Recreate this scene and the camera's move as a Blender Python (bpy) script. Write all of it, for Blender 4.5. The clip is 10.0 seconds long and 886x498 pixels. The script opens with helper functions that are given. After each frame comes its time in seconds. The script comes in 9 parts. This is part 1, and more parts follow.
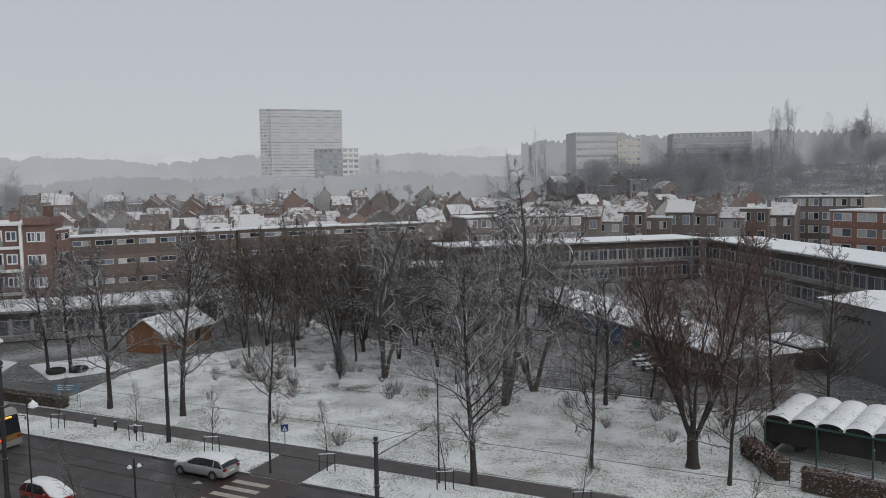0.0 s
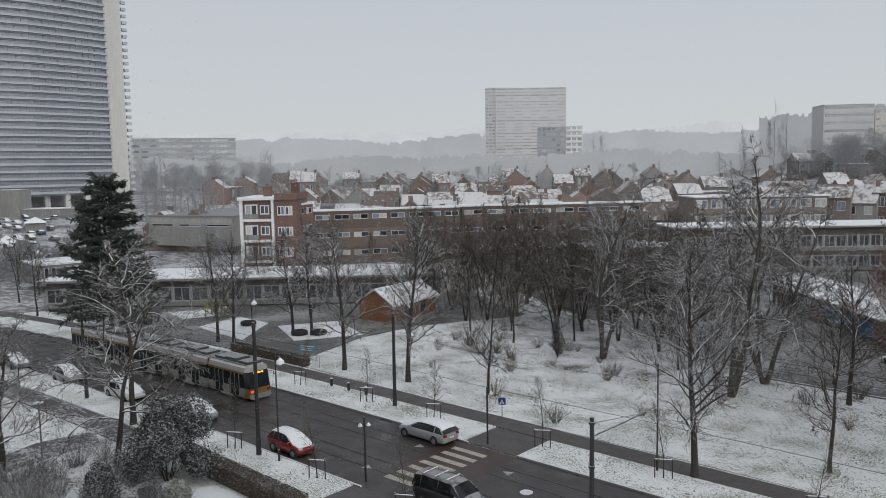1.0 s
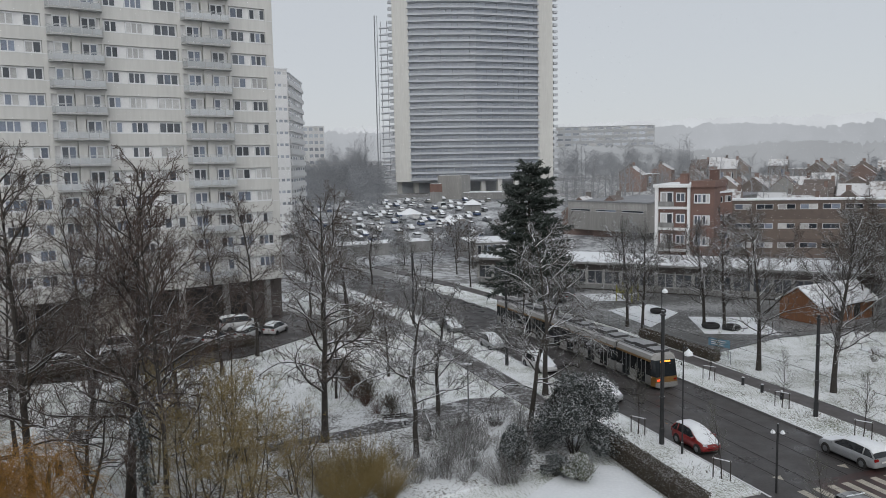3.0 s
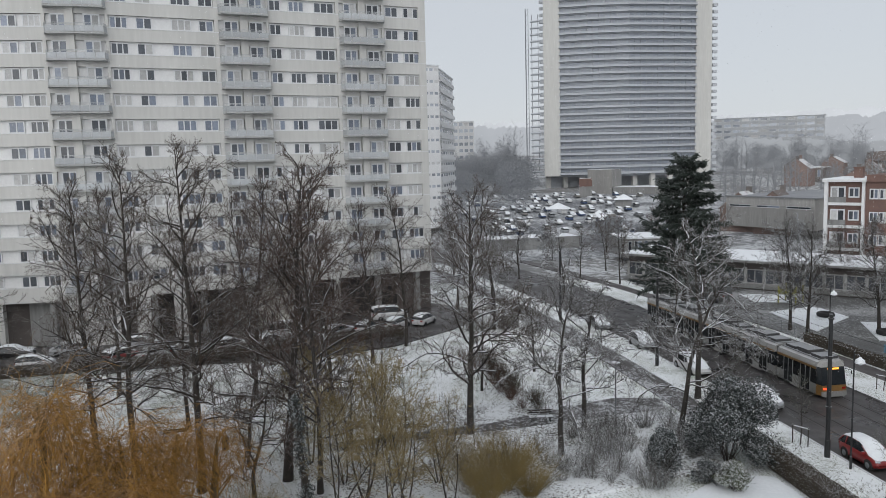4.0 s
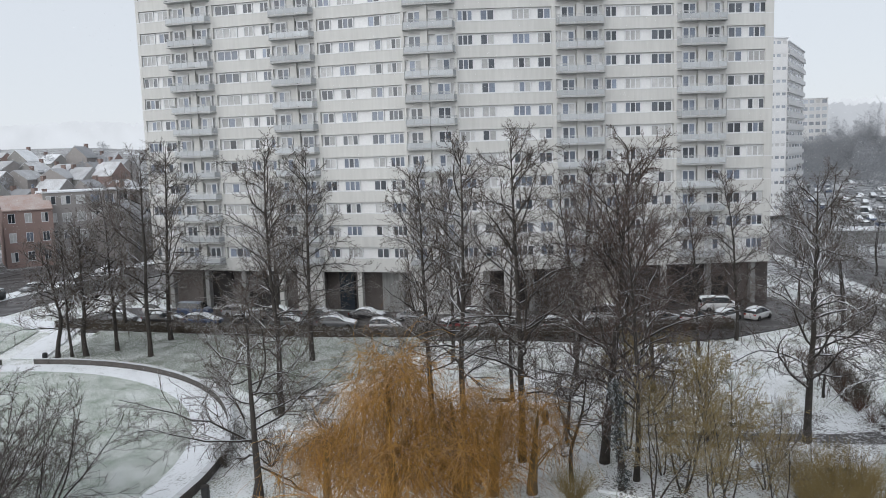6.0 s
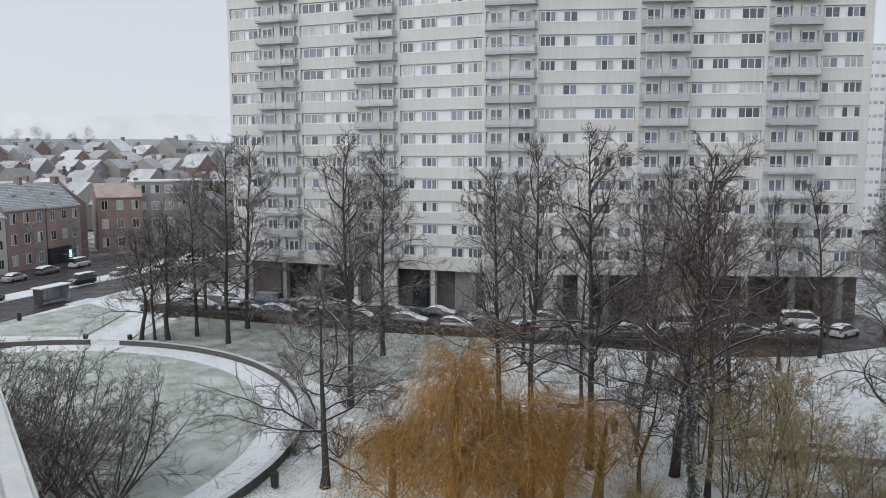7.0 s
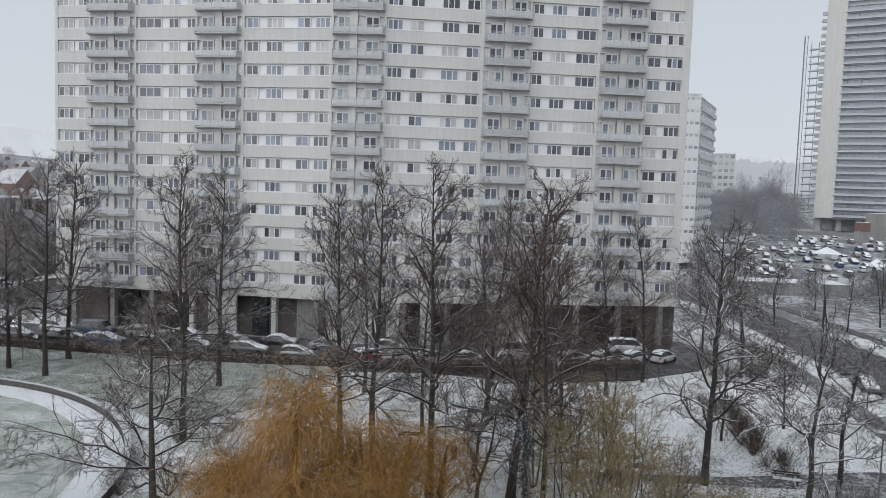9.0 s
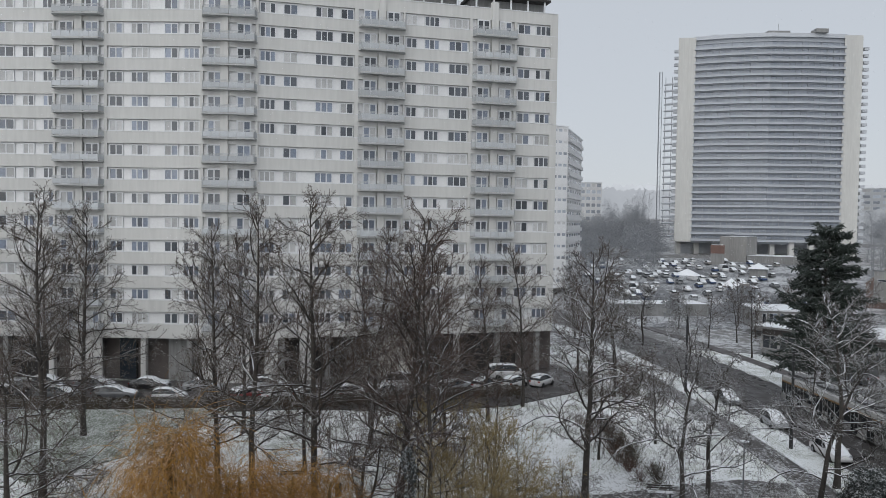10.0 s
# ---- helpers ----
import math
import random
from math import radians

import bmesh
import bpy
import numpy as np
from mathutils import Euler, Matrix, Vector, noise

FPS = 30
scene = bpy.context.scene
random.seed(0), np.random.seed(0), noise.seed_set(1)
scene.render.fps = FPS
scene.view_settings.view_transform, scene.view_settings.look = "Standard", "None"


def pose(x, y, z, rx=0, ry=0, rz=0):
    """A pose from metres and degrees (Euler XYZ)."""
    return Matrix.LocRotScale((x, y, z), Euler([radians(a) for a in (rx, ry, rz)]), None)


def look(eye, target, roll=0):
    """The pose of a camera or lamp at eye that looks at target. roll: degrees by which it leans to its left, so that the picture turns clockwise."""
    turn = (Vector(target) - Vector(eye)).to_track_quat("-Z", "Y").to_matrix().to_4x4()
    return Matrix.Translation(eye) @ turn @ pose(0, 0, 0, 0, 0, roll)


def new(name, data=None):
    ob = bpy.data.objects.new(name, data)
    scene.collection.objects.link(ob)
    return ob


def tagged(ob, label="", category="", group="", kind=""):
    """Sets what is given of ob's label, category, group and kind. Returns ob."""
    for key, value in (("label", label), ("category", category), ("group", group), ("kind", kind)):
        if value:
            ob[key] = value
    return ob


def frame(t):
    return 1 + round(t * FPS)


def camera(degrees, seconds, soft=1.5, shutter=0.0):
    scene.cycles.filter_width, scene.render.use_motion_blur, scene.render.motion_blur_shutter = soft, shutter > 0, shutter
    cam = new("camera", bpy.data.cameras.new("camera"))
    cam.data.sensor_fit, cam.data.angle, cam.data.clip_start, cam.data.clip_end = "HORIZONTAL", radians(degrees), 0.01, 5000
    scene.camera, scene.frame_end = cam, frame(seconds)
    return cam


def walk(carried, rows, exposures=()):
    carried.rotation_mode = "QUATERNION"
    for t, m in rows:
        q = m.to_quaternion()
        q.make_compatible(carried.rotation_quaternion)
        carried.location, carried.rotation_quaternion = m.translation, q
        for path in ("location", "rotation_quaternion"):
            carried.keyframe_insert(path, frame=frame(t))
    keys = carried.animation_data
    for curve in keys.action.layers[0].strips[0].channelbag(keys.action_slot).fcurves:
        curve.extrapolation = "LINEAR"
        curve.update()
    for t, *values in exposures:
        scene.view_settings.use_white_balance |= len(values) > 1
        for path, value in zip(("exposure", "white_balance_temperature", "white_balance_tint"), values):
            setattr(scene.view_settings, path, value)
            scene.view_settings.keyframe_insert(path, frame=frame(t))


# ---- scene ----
EYE = 20.0
EXPOSURES = [(0, -0.10, 6500, 10), (0.5, -0.02, 6500, 10), (1.5, 0.06, 6500, 10), (2.5, 0.08, 6480, 10), (4.0, 0.20, 6400, 10), (4.5, 0.37, 6380, 10), (5.2, 0.47, 6340, 10), (6.0, 0.47, 6320, 10), (7.5, 0.30, 6300, 10), (8.5, 0.30, 6300, 10), (9.5, 0.16, 6290, 10), (10, 0.12, 6320, 10)]
cam = camera(58.94, 10.0, soft=0.5)
# seconds, yaw, pitch, roll: somebody stands at a window and turns
ROWS = [
    (0, 25.65, -4.56, 0.98),
    (0.5, 33.87, -5.27, 1.00),
    (1, 41.73, -5.87, 0.99),
    (1.5, 50.22, -6.15, 1.17),
    (2, 56.21, -6.24, 0.96),
    (2.5, 63.61, -6.22, 0.98),
    (2.7, 66.82, -6.23, 1.01),
    (3.8, 80.58, -6.35, 1.53),
    (4, 82.18, -6.41, 1.48),
    (4.5, 89.75, -6.56, 1.95),
    (5, 96.25, -6.68, 2.19),
    (5.5, 101.39, -6.77, 2.26),
    (6, 105.79, -6.95, 1.83),
    (6.2, 107.08, -6.97, 1.34),
    (7.3, 112.28, -6.68, -0.13),
    (7.5, 112.42, -6.48, -0.48),
    (8, 112.33, -6.04, -1.00),
    (8.5, 107.55, -5.70, -1.56),
    (9, 100.19, -4.64, -1.87),
    (9.5, 96.73, -2.10, -1.38),
    (10, 91.29, -2.17, -0.82),
]
walk(cam, [(t, pose(0, 0, EYE, 90 + pitch, roll, yaw)) for t, yaw, pitch, roll in ROWS], EXPOSURES)

# ---- overcast winter light ----
world = bpy.data.worlds.new("overcast")
scene.world = world
world.use_nodes = True
wt = world.node_tree
bg = wt.nodes["Background"]
sky = wt.nodes.new("ShaderNodeTexSky")
sky.sky_type, sky.sun_disc = "NISHITA", False
sky.sun_elevation, sky.sun_rotation = radians(24), radians(150)
sky_dim = wt.nodes.new("ShaderNodeVectorMath")
sky_dim.operation = "SCALE"
sky_dim.inputs["Scale"].default_value = 0.10
wt.links.new(sky.outputs[0], sky_dim.inputs[0])
# the cloud layer: nearly even, a little brighter near the horizon
wco = wt.nodes.new("ShaderNodeTexCoord")
wsep = wt.nodes.new("ShaderNodeSeparateXYZ")
wt.links.new(wco.outputs["Generated"], wsep.inputs[0])
ramp = wt.nodes.new("ShaderNodeValToRGB")
ramp.color_ramp.elements[0].position, ramp.color_ramp.elements[0].color = 0.0, (0.56, 0.585, 0.615, 1)
ramp.color_ramp.elements[1].position, ramp.color_ramp.elements[1].color = 0.45, (0.50, 0.525, 0.56, 1)
wt.links.new(wsep.outputs["Z"], ramp.inputs[0])
wmix = wt.nodes.new("ShaderNodeMix")
wmix.data_type = "RGBA"
wmix.inputs["Factor"].default_value = 0.92
wt.links.new(sky_dim.outputs[0], wmix.inputs["A"])
wt.links.new(ramp.outputs[0], wmix.inputs["B"])
wt.links.new(wmix.outputs["Result"], bg.inputs["Color"])
bg.inputs["Strength"].default_value = 1.0

sun = new("sun", bpy.data.lights.new("sun", "SUN"))
sun.data.energy, sun.data.angle, sun.data.color = 1.3, radians(70), (1.0, 0.98, 0.95)
sun.matrix_world = look((0, 0, 40), (-60, 18, 0))

# ---- small tools ----
def terrain(x, y):
    """Height of the ground: level near by, rising gently towards the hills in the north-east and the south."""
    r = math.hypot(x, y)
    yaw = math.degrees(math.atan2(-x, y))
    z = 0.0
    if r > 180:
        z += 0.040 * (min(r, 480) - 180)
    if r > 480:
        z += 0.026 * (min(r, 1300) - 480)
    south = min(max((abs(yaw) - 121) / 7, 0), 1)
    if r > 195 and south:
        z += south * 0.062 * (min(r, 420) - 195)
    east = min(max((24 - yaw) / 12, 0), 1) if yaw > -70 else 0
    if r > 330 and east:
        z += east * 0.12 * (min(r, 470) - 330)
    return z


class Mesh:
    """Gathers vertices and faces of one part."""

    def __init__(self):
        self.v, self.f, self.m = [], [], []

    def add(self, v, f, m=0):
        n = len(self.v)
        self.v += [tuple(p) for p in v]
        self.f += [tuple(n + i for i in q) for q in f]
        self.m += [m] * len(f)
        return self

    def box(self, x0, y0, z0, x1, y1, z1, m=0):
        v = [(x, y, z) for z in (z0, z1) for y in (y0, y1) for x in (x0, x1)]
        return self.add(v, [(0, 2, 3, 1), (4, 5, 7, 6), (0, 1, 5, 4), (2, 6, 7, 3), (0, 4, 6, 2), (1, 3, 7, 5)], m)

    def prism(self, poly, z0, z1, m=0):
        n = len(poly)
        v = [(x, y, z0) for x, y in poly] + [(x, y, z1) for x, y in poly]
        f = [tuple(range(n))[::-1], tuple(range(n, 2 * n))] + [(i, (i + 1) % n, n + (i + 1) % n, n + i) for i in range(n)]
        return self.add(v, f, m)

    def tube(self, pts, rad, n=8, m=0, cap=True):
        pts = [Vector(p) for p in pts]
        v, f = [], []
        ref = Vector((0.31, 0.95, 0.05))
        for i, p in enumerate(pts):
            d = (pts[min(i + 1, len(pts) - 1)] - pts[max(i - 1, 0)]).normalized()
            a = d.cross(ref if abs(d.dot(ref)) < 0.95 else Vector((1, 0, 0))).normalized()
            b = d.cross(a)
            for k in range(n):
                w = 2 * math.pi * k / n
                v.append(p + rad[i] * (math.cos(w) * a + math.sin(w) * b))
        for i in range(len(pts) - 1):
            for k in range(n):
                f.append((i * n + k, (i + 1) * n + k, (i + 1) * n + (k + 1) % n, i * n + (k + 1) % n))
        if cap:
            f += [tuple(range(n)), tuple(range((len(pts) - 1) * n, len(pts) * n))[::-1]]
        return self.add(v, f, m)

    def data(self, name, mats, smooth=False):
        me = bpy.data.meshes.new(name)
        me.from_pydata(self.v, [], self.f)
        for k in mats if isinstance(mats, (list, tuple)) else [mats]:
            me.materials.append(k)
        if any(self.m):
            me.polygons.foreach_set("material_index", self.m)
        if smooth:
            me.polygons.foreach_set("use_smooth", [True] * len(self.f))
        me.update()
        return me

    def part(self, name, mats, parent=None, label="", smooth=False, at=None):
        ob = new(name, self.data(name, mats, smooth))
        if parent is not None:
            ob.parent = parent
        if at is not None:
            ob.matrix_basis = at
        if label:
            tagged(ob, label)
        return ob


def thing(name, label, category, m=None, group="", kind=""):
    """An empty at the base of a thing with parts."""
    ob = tagged(new(name), label, category, group, kind)
    ob.empty_display_size = 0.3
    if m is not None:
        ob.matrix_basis = m
    return ob


def shared(me, name, parent, m):
    ob = new(name, me)
    ob.parent = parent
    ob.matrix_basis = m
    return ob


def rounded(me, width, seg=1):
    """Bevels the sharp edges of a mesh."""
    bm = bmesh.new()
    bm.from_mesh(me)
    sharp = [e for e in bm.edges if len(e.link_faces) == 2 and e.calc_face_angle(0) > 0.5]
    bmesh.ops.bevel(bm, geom=sharp, offset=width, segments=seg, affect="EDGES", clamp_overlap=True)
    bm.to_mesh(me)
    bm.free()
    return me


# ---- materials ----
def varied(k, low, high):
    """Makes every loose piece of a mesh a little darker or lighter than the next."""
    n, l = k.node_tree.nodes, k.node_tree.links
    p = n["Principled BSDF"]
    old = p.inputs["Base Color"].links[0].from_socket
    geo, rng, hsv = n.new("ShaderNodeNewGeometry"), n.new("ShaderNodeMapRange"), n.new("ShaderNodeHueSaturation")
    rng.inputs[3].default_value, rng.inputs[4].default_value = low, high
    l.new(geo.outputs["Random Per Island"], rng.inputs[0])
    l.new(rng.outputs[0], hsv.inputs["Value"])
    l.new(old, hsv.inputs["Color"])
    l.new(hsv.outputs[0], p.inputs["Base Color"])
    return k


def material(name, a, b=None, rough=0.8, scale=1.0, metal=0.0, bump=0.0, fine=8.0, snow=0.0, snow_from=0.45, snow_scale=1.2,
             rough2=None, island=0.0, spec=0.5, streak=False, patch=0.5, snow_vary=0.0):
    """Two tones mixed by a coarse and a fine noise; snow lies on what faces up."""
    k = bpy.data.materials.new(name)
    k.use_nodes = True
    t = k.node_tree
    n, l = t.nodes, t.links
    p = n["Principled BSDF"]
    geo = n.new("ShaderNodeNewGeometry")
    at = geo.outputs["Position"]
    if streak:
        mapping = n.new("ShaderNodeMapping")
        mapping.inputs["Scale"].default_value = (1, 1, 0.12)
        l.new(at, mapping.inputs[0])
        at = mapping.outputs[0]
    coarse, grain = n.new("ShaderNodeTexNoise"), n.new("ShaderNodeTexNoise")
    coarse.inputs["Scale"].default_value, coarse.inputs["Detail"].default_value = scale, 4
    grain.inputs["Scale"].default_value, grain.inputs["Detail"].default_value = scale * fine, 3
    l.new(at, coarse.inputs["Vector"])
    l.new(at, grain.inputs["Vector"])
    add = n.new("ShaderNodeMath")
    add.operation = "MULTIPLY_ADD"
    add.inputs[1].default_value = 0.6
    l.new(grain.outputs[0], add.inputs[0])
    half = n.new("ShaderNodeMath")
    half.operation = "MULTIPLY"
    half.inputs[1].default_value = 0.55
    l.new(coarse.outputs[0], half.inputs[0])
    l.new(half.outputs[0], add.inputs[2])
    rng = n.new("ShaderNodeMapRange")
    rng.inputs[1].default_value, rng.inputs[2].default_value = patch - 0.14, patch + 0.20
    l.new(add.outputs[0], rng.inputs[0])
    mix = n.new("ShaderNodeMix")
    mix.data_type = "RGBA"
    mix.inputs["A"].default_value = (*a, 1)
    mix.inputs["B"].default_value = (*(b or [0.75 * c for c in a]), 1)
    l.new(rng.outputs[0], mix.inputs["Factor"])
    colour = mix.outputs["Result"]
    if island:
        info = n.new("ShaderNodeObjectInfo")
        hsv = n.new("ShaderNodeHueSaturation")
        vr = n.new("ShaderNodeMapRange")
        vr.inputs[3].default_value, vr.inputs[4].default_value = 1 - island, 1 + island
        l.new(info.outputs["Random"], vr.inputs[0])
        l.new(vr.outputs[0], hsv.inputs["Value"])
        l.new(colour, hsv.inputs["Color"])
        colour = hsv.outputs[0]
    p.inputs["Roughness"].default_value = rough
    if rough2 is not None:
        rr = n.new("ShaderNodeMapRange")
        rr.inputs[1].default_value, rr.inputs[2].default_value = 0.35, 0.65
        rr.inputs[3].default_value, rr.inputs[4].default_value = rough, rough2
        l.new(coarse.outputs[0], rr.inputs[0])
        l.new(rr.outputs[0], p.inputs["Roughness"])
    p.inputs["Metallic"].default_value = metal
    p.inputs["Specular IOR Level"].default_value = spec
    if snow:
        sep = n.new("ShaderNodeSeparateXYZ")
        l.new(geo.outputs["Normal"], sep.inputs[0])
        sn = n.new("ShaderNodeTexNoise")
        sn.inputs["Scale"].default_value, sn.inputs["Detail"].default_value = snow_scale, 3
        l.new(geo.outputs["Position"], sn.inputs["Vector"])
        sa = n.new("ShaderNodeMath")
        sa.operation = "MULTIPLY_ADD"
        sa.inputs[1].default_value = 0.9
        l.new(sn.outputs[0], sa.inputs[0])
        l.new(sep.outputs["Z"], sa.inputs[2])
        if snow_vary:
            rnd, sv = n.new("ShaderNodeObjectInfo"), n.new("ShaderNodeMath")
            sv.operation = "MULTIPLY_ADD"
            sv.inputs[1].default_value = snow_vary
            l.new(rnd.outputs["Random"], sv.inputs[0])
            l.new(sa.outputs[0], sv.inputs[2])
            sa = sv
        sr = n.new("ShaderNodeMapRange")
        sr.inputs[1].default_value, sr.inputs[2].default_value = snow_from + 0.40, snow_from + 0.60
        sr.inputs[4].default_value = snow
        l.new(sa.outputs[0], sr.inputs[0])
        sm = n.new("ShaderNodeMix")
        sm.data_type = "RGBA"
        sm.inputs["B"].default_value = (0.80, 0.82, 0.84, 1)
        l.new(sr.outputs[0], sm.inputs["Factor"])
        l.new(colour, sm.inputs["A"])
        colour = sm.outputs["Result"]
    l.new(colour, p.inputs["Base Color"])
    if bump:
        bn = n.new("ShaderNodeBump")
        bn.inputs["Strength"].default_value, bn.inputs["Distance"].default_value = bump, 0.05
        l.new(grain.outputs[0], bn.inputs["Height"])
        l.new(bn.outputs[0], p.inputs["Normal"])
    return k


def speckled(name, white, dark, share=0.5, size=9.0, patch_size=0.35, sway=0.5, rough=0.9):
    """Thin snow through which blades and earth show as fine dark flecks."""
    k = bpy.data.materials.new(name)
    k.use_nodes = True
    n, l = k.node_tree.nodes, k.node_tree.links
    p = n["Principled BSDF"]
    p.inputs["Roughness"].default_value = rough
    p.inputs["Specular IOR Level"].default_value = 0.2
    geo = n.new("ShaderNodeNewGeometry")
    fleck, drift, tone = n.new("ShaderNodeTexNoise"), n.new("ShaderNodeTexNoise"), n.new("ShaderNodeTexNoise")
    for q, s_, dt, ro in ((fleck, size, 5, 0.75), (drift, patch_size, 4, 0.6), (tone, size * 0.37, 3, 0.6)):
        q.inputs["Scale"].default_value, q.inputs["Detail"].default_value, q.inputs["Roughness"].default_value = s_, dt, ro
        l.new(geo.outputs["Position"], q.inputs["Vector"])
    mad = n.new("ShaderNodeMath")
    mad.operation = "MULTIPLY_ADD"
    mad.inputs[1].default_value = sway
    l.new(drift.outputs[0], mad.inputs[0])
    l.new(fleck.outputs[0], mad.inputs[2])
    at = 0.5 + 0.5 * sway + (0.5 - share) * 0.4
    rng = n.new("ShaderNodeMapRange")
    rng.inputs[1].default_value, rng.inputs[2].default_value = at - 0.02, at + 0.07
    l.new(mad.outputs[0], rng.inputs[0])
    shade = n.new("ShaderNodeMix")
    shade.data_type = "RGBA"
    shade.inputs["A"].default_value = (*dark, 1)
    shade.inputs["B"].default_value = (*[c * 2.0 for c in dark], 1)
    l.new(tone.outputs[0], shade.inputs["Factor"])
    mix = n.new("ShaderNodeMix")
    mix.data_type = "RGBA"
    mix.inputs["A"].default_value = (*white, 1)
    l.new(shade.outputs["Result"], mix.inputs["B"])
    l.new(rng.outputs[0], mix.inputs["Factor"])
    l.new(mix.outputs["Result"], p.inputs["Base Color"])
    bn = n.new("ShaderNodeBump")
    bn.inputs["Strength"].default_value, bn.inputs["Distance"].default_value = 0.5, 0.06
    l.new(fleck.outputs[0], bn.inputs["Height"])
    l.new(bn.outputs[0], p.inputs["Normal"])
    return k


SNOW = material("snow", (0.86, 0.88, 0.90), (0.78, 0.80, 0.82), 0.75, 0.6, bump=0.2)
SNOW_THIN = speckled("thin_snow", (0.82, 0.84, 0.86), (0.22, 0.22, 0.215), 0.30, 6.0, 0.5, 0.4, 0.75)
LAWN = speckled("snowy_lawn", (0.86, 0.88, 0.885), (0.155, 0.165, 0.125), 0.45, 7.5, 0.30, 0.38)
LAWN_GREEN = speckled("green_snowy_lawn", (0.80, 0.82, 0.81), (0.105, 0.135, 0.092), 0.58, 15.0, 0.35, 0.24)
# more and darker flecks than the green lawn
LAWN_DARKER = speckled("darker_snowy_lawn", (0.80, 0.82, 0.82), (0.085, 0.098, 0.072), 0.64, 6.0, 0.40, 0.25)
# snow-dusted far ground whose dark flecks are lightened to imitate haze
TOWN_GROUND = speckled("hazed_snow_dusted_gardens", (0.56, 0.57, 0.58), (0.16, 0.158, 0.155), 0.66, 0.6, 0.05, 0.6)
PATH_SLUSH = speckled("slushy_path", (0.55, 0.56, 0.57), (0.055, 0.050, 0.048), 0.68, 3.0, 0.4, 0.6, 0.5)
SOIL = material("trodden_soil", (0.075, 0.068, 0.062), (0.30, 0.30, 0.30), 0.9, 0.5, bump=0.4, fine=10, patch=0.58)
SCRUB_FLOOR = speckled("leaf_litter_with_snow", (0.82, 0.84, 0.85), (0.085, 0.078, 0.066), 0.44, 5.0, 0.30, 0.5)
ASPHALT = material("wet_asphalt", (0.034, 0.031, 0.031), (0.068, 0.062, 0.060), 0.24, 0.35, rough2=0.6, bump=0.10, fine=20)
ASPHALT_LOT = speckled("slushy_car_park", (0.54, 0.55, 0.56), (0.105, 0.107, 0.112), 0.585, 0.8, 0.06, 0.7, 0.5)
YARD = speckled("slushy_schoolyard", (0.36, 0.36, 0.36), (0.075, 0.075, 0.073), 0.66, 3.0, 0.12, 0.7, 0.5)
PAVING = material("wet_paving", (0.060, 0.052, 0.050), (0.11, 0.10, 0.098), 0.4, 0.6, rough2=0.7, bump=0.1, fine=8)
KERB = material("kerb_stone", (0.24, 0.24, 0.235), (0.15, 0.15, 0.145), 0.7, 2.0, snow=0.8, snow_from=0.5, snow_scale=3)
ZEBRA = material("road_paint", (0.52, 0.48, 0.40), (0.28, 0.26, 0.22), 0.5, 2.5, patch=0.58)
REDPAINT = material("red_road_coating", (0.085, 0.042, 0.037), (0.045, 0.036, 0.035), 0.40, 0.8)
RAIL = material("steel_rail", (0.16, 0.15, 0.15), (0.06, 0.055, 0.05), 0.3, 4.0, metal=0.8)
BARK = material("bark", (0.026, 0.022, 0.020), (0.060, 0.052, 0.045), 0.95, 3.0, bump=0.8, fine=6, snow=0.8, snow_from=0.68, snow_scale=1.1)
BARK_PALE = material("pale_bark", (0.045, 0.040, 0.035), (0.10, 0.092, 0.080), 0.95, 2.0, bump=0.6, fine=6, snow=0.95, snow_from=0.54, snow_scale=0.9)
BARK_SNOW = material("dark_bark_with_snow", (0.030, 0.026, 0.024), (0.062, 0.055, 0.048), 0.95, 3.0, bump=0.8, fine=6, snow=1.0, snow_from=0.46, snow_scale=1.2)
TWIG = material("twigs", (0.050, 0.037, 0.029), (0.092, 0.069, 0.053), 0.95, 1.0, snow=0.45, snow_from=0.62, snow_scale=0.8)
TWIG_RED = material("reddish_twigs", (0.083, 0.043, 0.031), (0.127, 0.071, 0.051), 0.95, 1.0, snow=0.35, snow_from=0.72, snow_scale=0.5)
TWIG_BROWN = material("brown_twigs", (0.060, 0.041, 0.033), (0.100, 0.070, 0.056), 0.95, 1.0, snow=0.35, snow_from=0.70, snow_scale=0.5)
TWIG_SAPLING = material("greenish_grey_twigs", (0.085, 0.085, 0.062), (0.13, 0.13, 0.10), 0.95, 1.0, snow=0.4, snow_from=0.65)
TWIG_THICKET = material("grey_brown_twigs", (0.050, 0.038, 0.029), (0.082, 0.064, 0.048), 0.95, 1.0, snow=0.30, snow_from=0.66, snow_scale=0.8)
TWIG_SNOW = material("snowy_twigs", (0.045, 0.040, 0.036), (0.085, 0.075, 0.066), 0.95, 1.0, snow=0.85, snow_from=0.58, snow_scale=0.8)
TWIG_FROST = material("frosted_brush_twigs", (0.10, 0.092, 0.086), (0.18, 0.17, 0.16), 0.95, 1.0, snow=0.95, snow_from=0.30, snow_scale=0.9)
TWIG_OLIVE = material("olive_twigs", (0.20, 0.148, 0.052), (0.29, 0.215, 0.085), 0.95, 1.0, snow=0.4, snow_from=0.7)
WILLOW = material("willow_withes", (0.295, 0.142, 0.024), (0.47, 0.252, 0.052), 0.8, 0.7, fine=6, snow=0.2, snow_from=0.75)
varied(WILLOW, 0.30, 1.45)
WILLOW_BARK = material("willow_bark", (0.12, 0.085, 0.05), (0.20, 0.14, 0.07), 0.95, 2.0, bump=0.6)
NEEDLES = material("conifer_needles", (0.020, 0.031, 0.027), (0.048, 0.060, 0.050), 0.9, 1.5, snow=0.12, snow_from=0.70, snow_scale=0.8)
